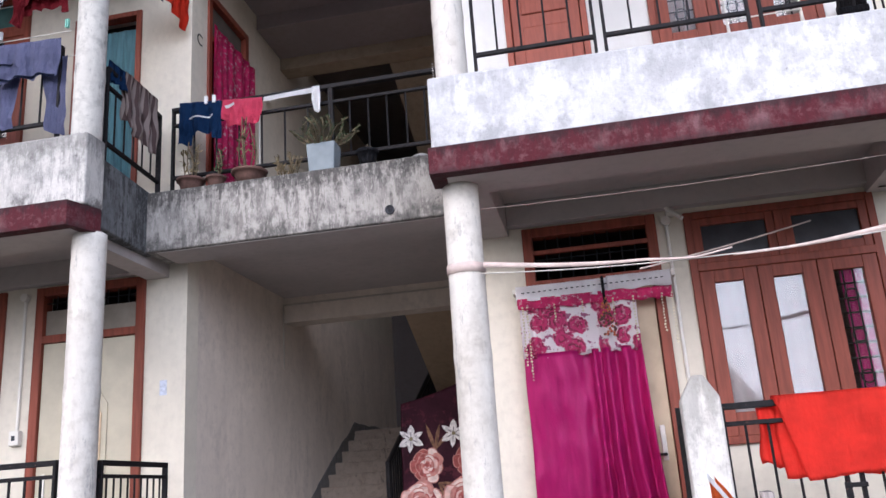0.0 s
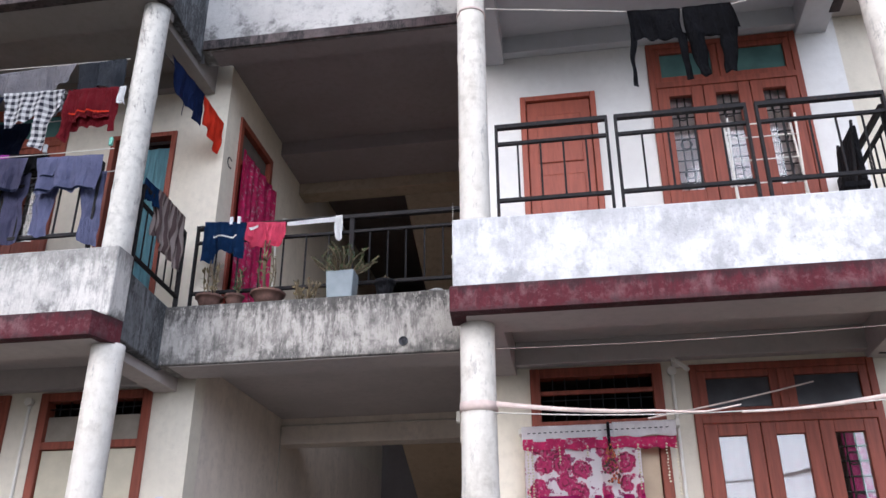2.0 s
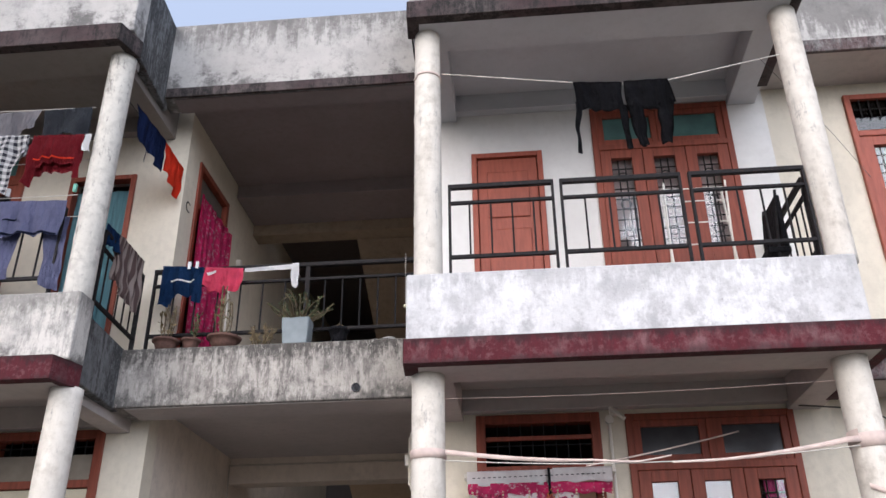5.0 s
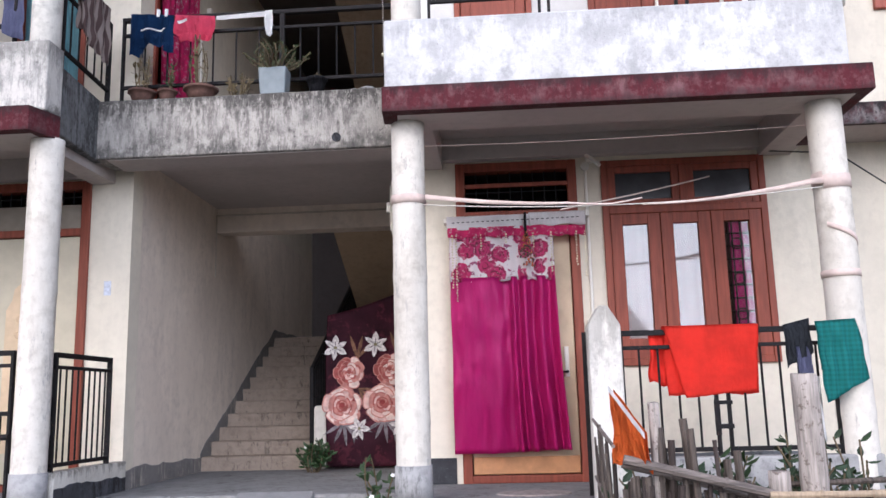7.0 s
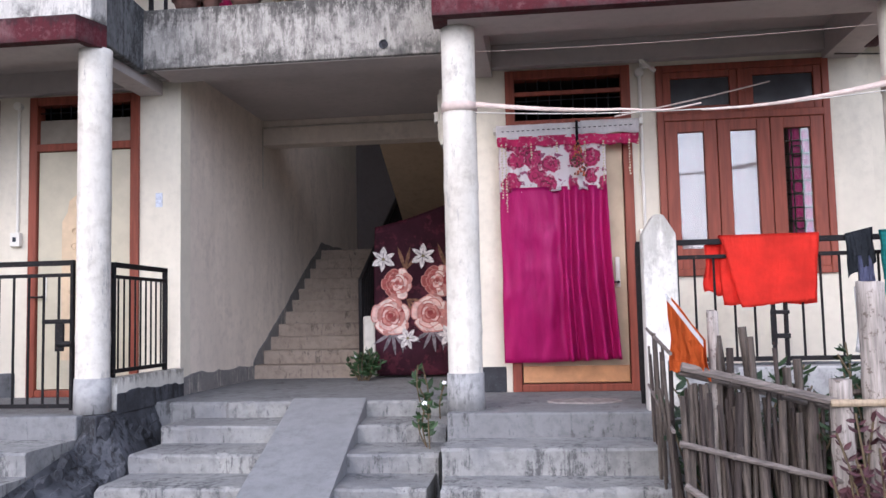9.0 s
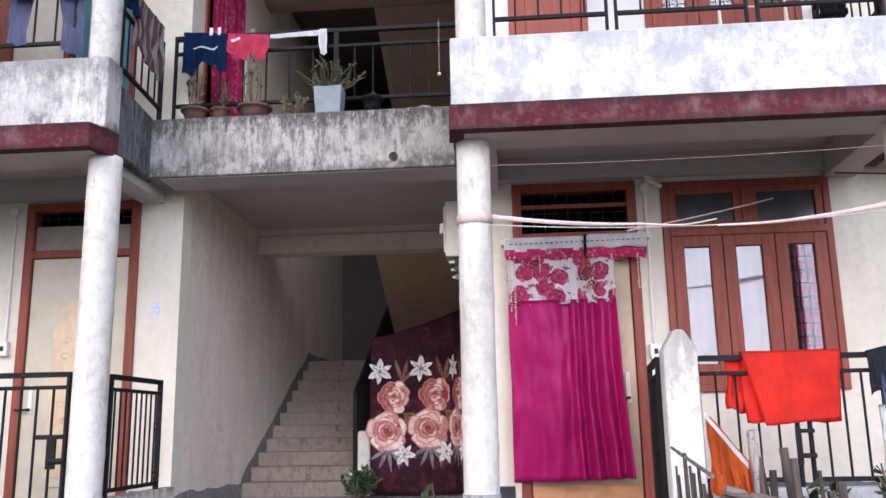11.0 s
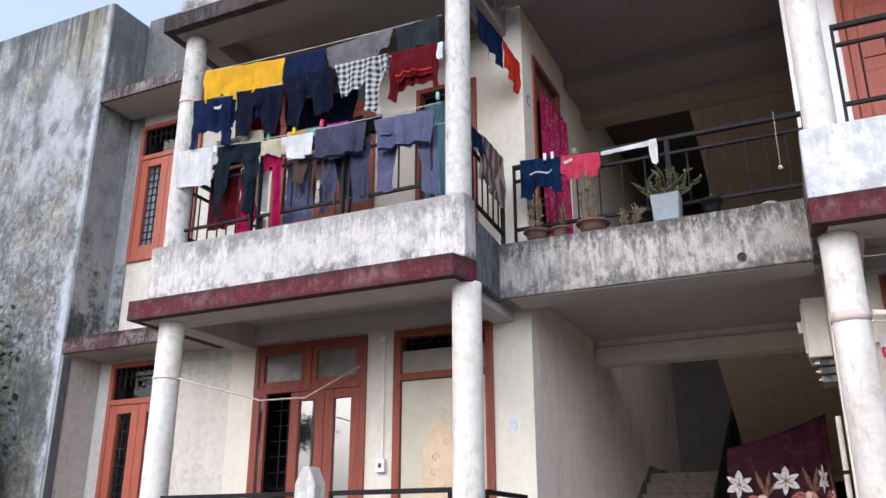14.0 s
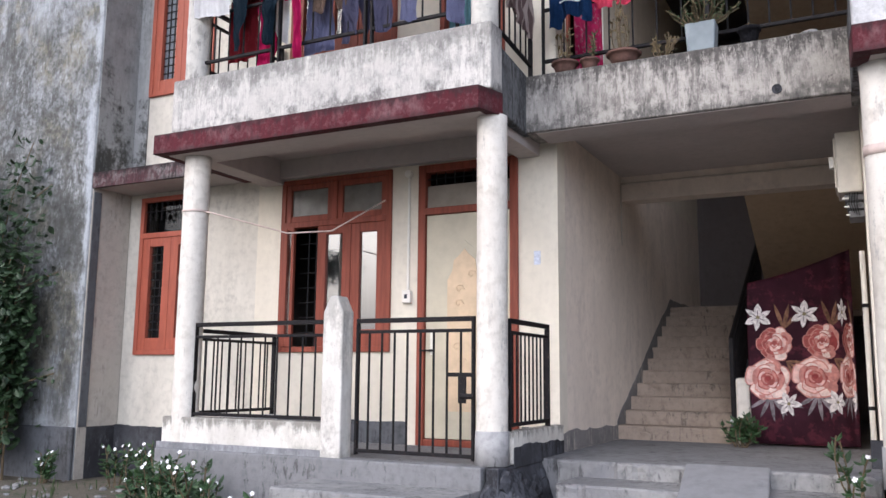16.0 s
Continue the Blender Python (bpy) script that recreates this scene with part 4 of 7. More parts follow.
def lower_door(X, name, left):
    a, b = sorted((X(-0.595), X(0.405))) if left else (X(-0.5), X(0.5))
    door = tagged(thing(name, "cream laminate door with a carved tan panel" if left else "cream laminate door behind a magenta curtain", "door", ((a + b) / 2, WALL_Y, FLOOR)), kind="structure")
    y0, y1 = WALL_Y - 0.03, WALL_Y + 0.09
    frame_bars(door, "frame_bar", a, b, FLOOR, 3.40, y0, y1, 0.075, M_WOOD, bottom=False)
    part("transom_bar", box(a + 0.07, b - 0.07, y0 + 0.002, y1, 2.92, 2.985, 0.006), M_WOOD, door)
    part("threshold", box(a + 0.07, b - 0.07, y0 + 0.01, y1, FLOOR, FLOOR + 0.06, 0.008), M_WOOD, door)
    if left:
        part("transom_pane", box(a + 0.075, b - 0.075, y0 + 0.05, y0 + 0.056, 2.985, 3.20), M_TRANSOM, door, "dusty tan transom pane")
        grille(door, a + 0.075, b - 0.075, 3.2, 3.33, y0 + 0.05, 9, 2, 0.005)
    else:
        part("transom_bar", box(a + 0.07, b - 0.07, y0 + 0.02, y0 + 0.05, 3.19, 3.225, 0.005), M_WOOD, door)
        grille(door, a + 0.075, b - 0.075, 2.985, 3.33, y0 + 0.07, 9, 2, 0.005)
    leaf = part("leaf", box(a + 0.08, b - 0.08, y0 + 0.03, y0 + 0.07, FLOOR + 0.065, 2.915, 0.006), M_DOORCREAM if left else M_DOORTAN, door)
    if not left:
        part("kick_board", box(a + 0.085, b - 0.085, y0 + 0.016, y0 + 0.034, FLOOR + 0.07, FLOOR + 0.20, 0.004), M_KICK, leaf, "orange-tan kick board")
    yl = y0 + 0.03
    # carved panel with a shouldered, peaked head
    cx = (a + b) / 2 - (0.02 if left else 0)
    def shield(h, w, zb, zt, d):
        plan = [(-w, zb), (w, zb), (w, zt - 0.28), (w * 0.72, zt - 0.2), (w * 0.62, zt - 0.1), (w * 0.25, zt - 0.05), (0, zt), (-w * 0.25, zt - 0.05), (-w * 0.62, zt - 0.1), (-w * 0.72, zt - 0.2), (-w, zt - 0.28)]
        bm = bmesh.new()
        f0 = [bm.verts.new((cx + px, yl - d, pz)) for px, pz in plan]
        f1 = [bm.verts.new((cx + px, yl + 0.004, pz)) for px, pz in plan]
        bm.faces.new(f0)
        for i in range(len(plan)):
            j = (i + 1) % len(plan)
            bm.faces.new((f0[i], f0[j], f1[j], f1[i]))
        return bm
    part("raised_panel", shield(1, 0.215, 1.05, 2.66, 0.012), M_DOORCREAM if left else M_DOORTAN, leaf)
    pan = part("carved_panel", shield(1, 0.17, 1.12, 2.58, 0.02), M_PANELTAN, leaf, "tan carved panel")
    random.seed(5)
    for k in range(9):
        zc = 1.3 + 0.13 * k
        pts = [(cx + 0.08 * math.sin(k * 1.7) + 0.05 * math.cos(t * 0.9) * (1 - t / 8), yl - 0.022, zc + 0.05 * math.sin(t * 0.9) * (1 - t / 8)) for t in range(8)]
        part("carving", path_tube(pts, 0.007, 5), M_PANELTAN, leaf)
    hx = b - 0.15 if not left else a + 0.15
    h = part("handle", box(hx - 0.018, hx + 0.018, yl - 0.012, yl, 1.62, 1.86, 0.006), M_CONDUIT, leaf, "pale metal handle plate")
    part("lever", tube((hx, yl - 0.04, 1.66), (hx - 0.11, yl - 0.045, 1.66), 0.008, 8), M_BLACK, h)
    part("knob", tube((hx, yl - 0.01, 1.66), (hx, yl - 0.045, 1.66), 0.012, 8), M_BLACK, h)
    return door


big_window(right_x, "window_1", 0.70, 2.02, 1.69, 3.375, 2.92, False, False)
big_window(left_x, "window_2", 0.70, 2.00, 1.65, 3.40, 2.90, False, True)
big_window(right_x, "window_3", 0.68, 1.97, 4.65, 6.37, 5.89, True, False)
big_window(left_x, "window_4", 0.68, 1.97, 4.65, 6.37, 5.89, True, True)
for X, n in ((right_x, 5), (left_x, 7)):
    bay_window(X, "window_%d" % n, 1.63, 3.40, False)
    bay_window(X, "window_%d" % (n + 1), 4.60, 6.37, True)
lower_door(right_x, "door_1", False)
lower_door(left_x, "door_2", True)

# upper doors
for X, n, left in ((right_x, 3, False), (left_x, 4, True)):
    a, b = sorted((X(-0.47), X(0.2)))
    door = tagged(thing("door_%d" % n, "red-brown door frame with a teal curtain" if left else "brick red panelled wooden door", "door", ((a + b) / 2, WALL_Y, FLOOR2)), kind="structure")
    frame_bars(door, "frame_bar", a, b, FLOOR2, 5.94, WALL_Y - 0.025, WALL_Y + 0.08, 0.05, M_WOOD if left else M_DOORRED, bottom=False)
    if not left:
        leaf = part("leaf", box(a + 0.055, b - 0.055, WALL_Y + 0.01, WALL_Y + 0.045, FLOOR2 + 0.02, 5.885, 0.005), M_DOORRED, door)
        for z0, z1 in ((5.25, 5.74), (4.62, 5.13), (3.95, 4.5)):
            part("panel", box(a + 0.14, b - 0.14, WALL_Y - 0.002, WALL_Y + 0.012, z0, z1, 0.01), M_DOORRED, leaf)
    else:
        curtain("door_curtain", folds(a + 0.06, b - 0.06, FLOOR2 + 0.1, 5.8, WALL_Y + 0.06, 0.025, 7, 2), M_TEALCURTAIN, "teal curtain hanging in the upper doorway")

# curtained side doorway of the upper lobby
door = tagged(thing("door_5", "red-brown door frame with a dark transom", "door", (LX, 6.97, FLOOR2)), kind="structure")
for y0, y1, z0, z1 in ((6.52, 6.59, FLOOR2, 6.25), (7.35, 7.42, FLOOR2, 6.25), (6.59, 7.35, 6.18, 6.25), (6.59, 7.35, 5.74, 5.8)):
    part("frame_bar", box(LX - 0.09, LX + 0.02, y0, y1, z0, z1, 0.006), M_WOOD, door)
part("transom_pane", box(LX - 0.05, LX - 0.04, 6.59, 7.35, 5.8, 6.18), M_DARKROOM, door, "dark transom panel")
ob = curtain("side_door_curtain", folds(6.50, 7.42, FLOOR2 + 0.05, 5.86, 0.0, 0.03, 6, 4), M_PINKCURTAIN, "rose pink patterned curtain in the side doorway")
ob.matrix_world = Matrix.Translation((LX + 0.075, 0, 0)) @ Matrix(((0, -1, 0, 0), (1, 0, 0, 0), (0, 0, 1, 0), (0, 0, 0, 1)))
structure("wall_side_room", box(LX - 1.0, LX - 0.9, 6.5, 7.5, FLOOR2, 6.5), M_DARKROOM, "unseen wall behind the side doorway, coloured dark for shade", "wall")

# curtains behind the ground floor window
curtain("window_curtain", folds(0.76, 1.55, 1.78, 2.95, 6.262, 0.005, 8, 6), M_CURTAINWHITE, "pale curtain behind the window panes")
curtain("window_curtain", folds(1.715, 1.95, 1.78, 2.95, 6.268, 0.005, 3, 8), M_MAGENTA, "magenta curtain behind the window pane")
# left window: curtain added to brighten panes that mirror the pale sky
curtain("window_curtain", folds(left_x(1.55), left_x(0.74), 1.7, 2.95, 6.285, 0.010, 8, 9), M_CURTAINWHITE, "pale curtain behind the window panes")
curtain("window_curtain", folds(0.74, 1.93, 4.7, 6.32, 6.295, 0.010, 10, 11), M_CURTAINWHITE, "pale curtain behind the grilled window")


# ---- railings ----
def bar_rail(name, p, q, ztop, zsub, zbot, zfoot, n, label, posts=(0.0, 1.0), r_bar=0.008, top=0.02, feet=True):
    """A straight iron railing: handrail, second rail, bottom rail, posts and balusters."""
    p, q = Vector((*p, 0)), Vector((*q, 0))
    d = (q - p).normalized()
    rail = thing(name, label, "railing", ((p.x + q.x) / 2, (p.y + q.y) / 2, zfoot))
    rot = Matrix.Translation(p) @ d.to_track_quat("X", "Z").to_matrix().to_4x4()
    L = (q - p).length

    def bar(nm, x0, x1, z0, z1, w):
        bm = box(x0, x1, -w, w, z0, z1, 0.003)
        bmesh.ops.transform(bm, matrix=rot, verts=bm.verts)
        part(nm, bm, M_BLACK, rail)
    bar("top_rail", 0, L, ztop - 0.035, ztop, top)
    if zsub:
        bar("sub_rail", 0, L, zsub - 0.025, zsub, top * 0.7)
    bar("bottom_rail", 0, L, zbot, zbot + 0.028, top * 0.7)
    for u in posts:
        bar("post", max(0, u * L - 0.02), min(L, u * L + 0.02), zfoot, ztop - 0.03, 0.02)
    hi = (zsub or ztop) - 0.02
    for i in range(1, n):
        u = L * i / n
        if any(abs(u - t * L) < 0.03 for t in posts):
            continue
        bm = tube((u, 0, zbot + 0.01), (u, 0, hi), r_bar, 6)
        bmesh.ops.transform(bm, matrix=rot, verts=bm.verts)
        part("baluster", bm, M_BLACK, rail)
    return rail


IRON = "black painted iron balcony railing with thin bars"
for X, z in ((right_x, 0), (left_x, 0)):
    for a, b in ((-0.60, 0.20), (0.245, 1.145), (1.20, 2.04)):
        a2, b2 = sorted((X(a), X(b)))
        bar_rail("balcony_railing", (a2, 4.96), (b2, 4.96), 4.86, 4.715, 4.235, 4.05, 5, IRON)
    bar_rail("side_balcony_railing", (X(2.07), 5.1), (X(2.07), 6.2), 4.85, 4.715, 4.22, 4.04, 8, IRON)
bar_rail("side_balcony_railing", (-3.36, 5.1), (-3.42, 5.98), 4.72, 4.58, 4.1, 3.95, 6, IRON)
bar_rail("lobby_railing", (-3.33, 6.03), (-1.93, 6.03), 4.785, 4.64, 4.14, 3.94, 7, "black iron lobby railing above the weathered beam", top=0.025)
bar_rail("lobby_railing", (-1.93, 6.03), (-0.84, 6.03), 4.785, 4.64, 4.14, 3.94, 7, "black iron lobby railing above the weathered beam", top=0.025)
GR = "black painted iron porch railing on a low wall"
bar_rail("porch_railing", (-6.14, 4.95), (-4.75, 4.95), 1.87, 1.76, 1.08, 1.06, 11, GR)
bar_rail("porch_railing", (0.60, 4.95), (1.20, 4.95), 1.875, 1.775, 1.10, 1.06, 5, GR)
leaf_gate = bar_rail("porch_railing", (1.255, 4.95), (1.95, 4.95), 1.875, 1.775, 1.10, 1.06, 6, "black iron porch railing leaf with a latch")
part("latch_plate", box(1.165, 1.20, 4.915, 4.93, 1.20, 1.42, 0.004), M_BLACK, leaf_gate)
part("latch_bar", box(1.165, 1.28, 4.912, 4.93, 1.24, 1.27, 0.004), M_BLACK, leaf_gate)
part("latch_bar", box(1.165, 1.28, 4.912, 4.93, 1.39, 1.415, 0.004), M_BLACK, leaf_gate)
bar_rail("side_porch_railing", (-3.285, 5.12), (-3.285, 5.97), 1.86, 1.77, 1.07, 1.03, 10, "black iron side railing of the porch")
bar_rail("side_porch_railing", (-6.26, 5.1), (-6.26, 6.2), 1.83, 1.75, 1.08, 1.0, 10, "black iron side railing of the porch")
# railing gate of the left porch, with latch and padlock
gate = bar_rail("porch_gate", (-4.49, 4.96), (-3.48, 4.96), 1.87, 1.78, 0.85, 0.835, 9, "closed black iron bar gate with a latch", r_bar=0.009)
gate["category"] = "gate"
part("latch_bar", box(-3.70, -3.49, 4.93, 4.95, 1.43, 1.46, 0.004), M_BLACK, gate)
part("latch_plate", box(-3.60, -3.54, 4.925, 4.95, 1.24, 1.43, 0.004), M_BLACK, gate)
part("bolt", tube((-3.57, 4.92, 1.29), (-3.47, 4.92, 1.29), 0.02, 8), M_BLACK, gate)
# the right gate stands open, edge on
gate = bar_rail("open_porch_gate", (0.385, 5.02), (0.478, 5.95), 1.88, 1.78, 0.87, 0.835, 9, "open black iron gate folded back to the wall", r_bar=0.009)
gate["category"] = "gate"
# stair balustrade
bal = thing("stair_balustrade", "dark iron balustrade along the lower stair flight", "railing", (-2.135, 8.1, FLOOR))
for i in range(N):
    y, z = 8.1 + TREAD * i, FLOOR + RISE * (i + 1)
    for k in (0, 0.09, 0.18):
        part("baluster", tube((-2.135, y + k, z + 0.52 * k - 0.02), (-2.135, y + k, z + 0.86 + 0.52 * k), 0.011, 6), M_BLACK, bal)
part("handrail", tube((-2.135, 8.08, FLOOR + RISE + 0.86), (-2.135, 11.0, FLOOR + RISE * N + 0.93), 0.026, 8), M_BLACK, bal)
part("newel_post", box(-2.155, -2.115, 8.06, 8.10, FLOOR + 0.1, FLOOR + RISE + 0.88, 0.004), M_BLACK, bal)

# ---- porch low walls and pillars ----
def low_wall(name, a, b, tag):
    structure(name, box(a, b, 4.87, 5.03, FLOOR - 0.2, 1.07, 0.012), M_LOWWALL if tag == "left" else M_BASEBAND, "whitewashed low porch wall" if tag == "left" else "dirty whitewashed low porch wall", "wall")
    structure(name + "_base", box(a - 0.03, b + 0.02, 4.845, 4.868, 0.05, 0.86, 0.006), M_LOWBASE, "grey washed base of the low wall", "plinth")


low_wall("wall_low_left", -6.40, -4.68, "left")
low_wall("wall_low_right", 0.55, 2.16, "right")
structure("wall_low_side", box(-3.35, -3.235, 5.1, 6.22, FLOOR, 1.04, 0.012), M_LOWWALL, "dirty whitewashed side curb under the railing", "wall")
structure("band_low_side", ragged_band(-3.235, 0.006, [(5.1, FLOOR - 0.02), (6.2, FLOOR - 0.02)], [(5.1, 0.94), (6.2, 0.93)], 0.05, 3.0), M_STONE, "black-stained foot of the side curb", "band")
structure("wall_low_outer", box(-6.34, -6.2, 5.03, 6.22, FLOOR - 0.3, 1.04, 0.012), M_WHITEWALL, "whitewashed low porch wall", "wall")


def pillar(name, x0, x1, zs, zt, label):
    p = thing(name, label, "pillar", ((x0 + x1) / 2, 4.93, 0.6), "porch pillars")
    cx = (x0 + x1) / 2
    bm = bmesh.new()
    prof = [(x0, 0.55), (x1, 0.55), (x1, zs), (cx + 0.03, zt), (cx - 0.03, zt), (x0, zs)]
    f0 = [bm.verts.new((x, 4.84, z)) for x, z in prof]
    f1 = [bm.verts.new((x, 5.0, z)) for x, z in prof]
    bm.faces.new(f0); bm.faces.new(f1[::-1])
    for i in range(6):
        j = (i + 1) % 6
        bm.faces.new((f0[i], f0[j], f1[j], f1[i]))
    bmesh.ops.bevel(bm, geom=list(bm.edges), offset=0.014, segments=2, affect="EDGES", profile=0.5)
    part("shaft", bm, M_PILLAR, p)
    return p


pillar("porch_pillar", -4.735, -4.55, 1.92, 2.05, "whitewashed porch pillar with a pointed top")
pillar("porch_pillar", 0.39, 0.60, 1.91, 2.035, "whitewashed porch pillar with a chipped pointed top")

# ---- outside steps and ramp ----
random.seed(3)
def step_flight(name, x0, x1, edges, label, cat="steps"):
    st = thing(name, label, cat, ((x0 + x1) / 2, edges[0][0], 0.05))
    for y, y2, z in edges:
        part("step", worn_step(x0 + random.uniform(-0.02, 0.02), x1 + random.uniform(-0.02, 0.02), y, y2 + 0.02, 0.02, z, x0 + 3.7 * z), M_STEP, st)
    return st


step_flight("lobby_steps", -2.94, -0.92, [(5.20, 5.69, 0.69), (4.72, 5.20, 0.57), (4.26, 4.72, 0.45), (3.80, 4.26, 0.33)], "worn cement steps up to the stair lobby")
step_flight("porch_steps", -0.85, 0.47, [(4.38, 4.80, 0.655), (4.02, 4.38, 0.50), (3.62, 4.02, 0.34)], "broad chipped cement steps to the porch")
step_flight("porch_steps", -4.75, -3.36, [(4.26, 4.80, 0.655), (3.80, 4.26, 0.515), (3.35, 3.80, 0.36)], "broad chipped cement steps to the gated porch")
rp = thing("ramp", "smooth grey cement wheel ramp over the steps", "ramp", (-1.9, 5.2, 0.1))
bm = bmesh.new()
run = [(5.72, FLOOR + 0.02), (4.19, 0.455), (3.05, 0.17), (3.05, 0.0), (5.72, 0.2)]
va = [bm.verts.new((-2.15 + 0.095 * (5.72 - y), y, z)) for y, z in run]
vb = [bm.verts.new((-1.577 + 0.075 * (5.72 - y), y, z)) for y, z in run]
bm.faces.new(va); bm.faces.new(vb[::-1])
for i in range(5):
    j = (i + 1) % 5
    bm.faces.new((va[i], va[j], vb[j], vb[i]))
bmesh.ops.bevel(bm, geom=list(bm.edges), offset=0.012, segments=2, affect="EDGES", profile=0.5)
part("slope", bm, M_RAMP, rp)

# dark stones of the porch side
side_wall = structure("wall_porch_side", box(-3.345, -3.245, 4.84, 6.22, 0.05, FLOOR - 0.004, 0.01), M_STONE, "dark rough stone side of the porch", "wall")
bm = bmesh.new()
rows = []
for i in range(12):
    y = 3.9 + 2.3 * i / 11
    top = (-3.245, FLOOR - 0.02) if y > 4.84 else (-3.345, 0.63 - 0.22 * (4.84 - y))
    toe = -2.93 - 0.13 * max(0.0, min(1.0, (y - 5.2) / 0.6))
    rows.append([bm.verts.new(p) for p in ((-3.345, y, 0.02), (-3.345, y, top[1]), (top[0], y, top[1]), (0.5 * (top[0] + toe), y, 0.5 * (top[1] + 0.2)), (toe, y, 0.02))])
for a, b in zip(rows, rows[1:]):
    for k in range(5):
        bm.faces.new((a[k], a[(k + 1) % 5], b[(k + 1) % 5], b[k]))
bm.faces.new(rows[0]); bm.faces.new(rows[-1][::-1])
part("mortar", bm, M_STONE, side_wall)
rng = random.Random(11)
for i in range(14):
    for k in range(5):
        y = 3.98 + 0.165 * i + rng.uniform(-0.05, 0.05)
        f = (k + 0.5 + rng.uniform(-0.3, 0.3)) / 5
        tx, tz = (-3.245, FLOOR - 0.05) if y > 4.84 else (-3.33, 0.60 - 0.22 * (4.84 - y))
        toe = -2.95 - 0.13 * max(0.0, min(1.0, (y - 5.2) / 0.6))
        x, z = tx + (toe - tx) * f, tz + (0.12 - tz) * f
        r = rng.uniform(0.06, 0.115)
        bm = bmesh.new()
        g0 = bmesh.ops.create_icosphere(bm, subdivisions=2, radius=1.0)
        for v in g0["verts"]:
            q = 1 + 0.55 * noise.noise(v.co * 1.4 + Vector((y * 9, k * 5, 1))) + 0.2 * noise.noise(v.co * 3.5 + Vector((i, k, 4)))
            v.co = Vector((x + 0.42 * r * q * v.co.x, min(6.19, y + r * q * v.co.y), min(z + 0.75 * r * q * v.co.z, FLOOR - 0.01)))
        part("stone", bm, M_STONE, side_wall)


# ---- cloth ----
def cloth_mat(name, base, rough=0.85, var=0.16, crease_height=0.6):
    """Cotton with a soft tone change and creases."""
    m = painted(name, base, rough, 0.12, scale=5, spec=0.15)
    nt = m.node_tree
    crease = noise_at(nt, 8.0, stretch=(2.2, 2.2, 0.8), detail=5, rough=0.6)
    pleat = noise_at(nt, 5.0, stretch=(3.0, 3.0, 0.35), shift=(3, 1, 7), detail=3, rough=0.5)
    weave = noise_at(nt, 60.0, detail=2)
    bump(nt, nt.nodes["Principled BSDF"], mul(nt, mul(nt, crease, mul(nt, pleat, 1.1), "ADD"), mul(nt, weave, 0.05), "ADD"), crease_height, 0.11)
    return m


NAVY = cloth_mat("navy_cotton", (0.013, 0.024, 0.085))
DARKNAVY = cloth_mat("dark_navy_cotton", (0.009, 0.013, 0.034))
BLACKCLOTH = cloth_mat("black_cotton", (0.008, 0.008, 0.01))
YELLOW = cloth_mat("yellow_cotton", (0.88, 0.54, 0.02), crease_height=0.4)
GREYCLOTH = cloth_mat("grey_sheet", (0.24, 0.23, 0.25))
SLATE = cloth_mat("slate_cotton", (0.045, 0.05, 0.06))
MAROON = cloth_mat("maroon_wool", (0.16, 0.010, 0.016))
WHITECLOTH = cloth_mat("white_cotton", (0.84, 0.84, 0.84), var=0.05, crease_height=0.3)
TEALDARK = cloth_mat("dark_teal_cotton", (0.012, 0.024, 0.038))
MAGENTACLOTH = cloth_mat("magenta_cotton", (0.50, 0.012, 0.11))
CREAMCLOTH = cloth_mat("cream_cotton", (0.72, 0.66, 0.48))
PURPLEGREY = cloth_mat("purple_grey_cotton", (0.10, 0.098, 0.165))
BLUEPURPLE = cloth_mat("blue_grey_cotton", (0.17, 0.18, 0.30))
ORANGE = cloth_mat("orange_red_cotton", (0.75, 0.055, 0.02))
SCARLET = cloth_mat("scarlet_cotton", (0.85, 0.05, 0.03), crease_height=0.2)
BLUE = cloth_mat("blue_denim", (0.012, 0.038, 0.11))
PINK = cloth_mat("coral_pink_cotton", (0.78, 0.09, 0.17))
MINT = cloth_mat("mint_cotton", (0.25, 0.55, 0.45))
VIOLET = cloth_mat("violet_cotton", (0.35, 0.05, 0.35))
ROPE = painted("pale_rope", (0.55, 0.52, 0.47), 0.8, 0.15)
STRAP = painted("pale_strap", (0.58, 0.47, 0.42), 0.7, 0.15)
WIRE = painted("dark_wire", (0.03, 0.03, 0.03), 0.5, 0.1)


def checked(name, a, b, size, axis=(1, 0, 1)):
    m, nt, bs = nodes_of(name)
    tc = nt.nodes.new("ShaderNodeTexCoord")
    sep = nt.nodes.new("ShaderNodeSeparateXYZ")
    nt.links.new(tc.outputs["Object"], sep.inputs[0])
    facs = []
    for i, use in enumerate(axis):
        if use:
            s = mul(nt, mul(nt, sep.outputs[i], 2 * math.pi / size), 0.0, "ADD")
            facs.append(ramp(nt, mul(nt, s, 0.0, "SINE"), -0.15, 0.15))
    f = facs[0] if len(facs) == 1 else mul(nt, mul(nt, facs[0], facs[1], "ADD"), 0.5)
    nt.links.new(mixc(nt, f, a, b), bs.inputs["Base Color"])
    bs.inputs["Roughness"].default_value = 0.85
    return m


CHECK = checked("black_white_check", (0.72, 0.72, 0.72), (0.02, 0.02, 0.035), 0.055)
STRIPE = checked("brown_striped_towel", (0.40, 0.33, 0.30), (0.13, 0.085, 0.08), 0.06, (0, 1, 0))


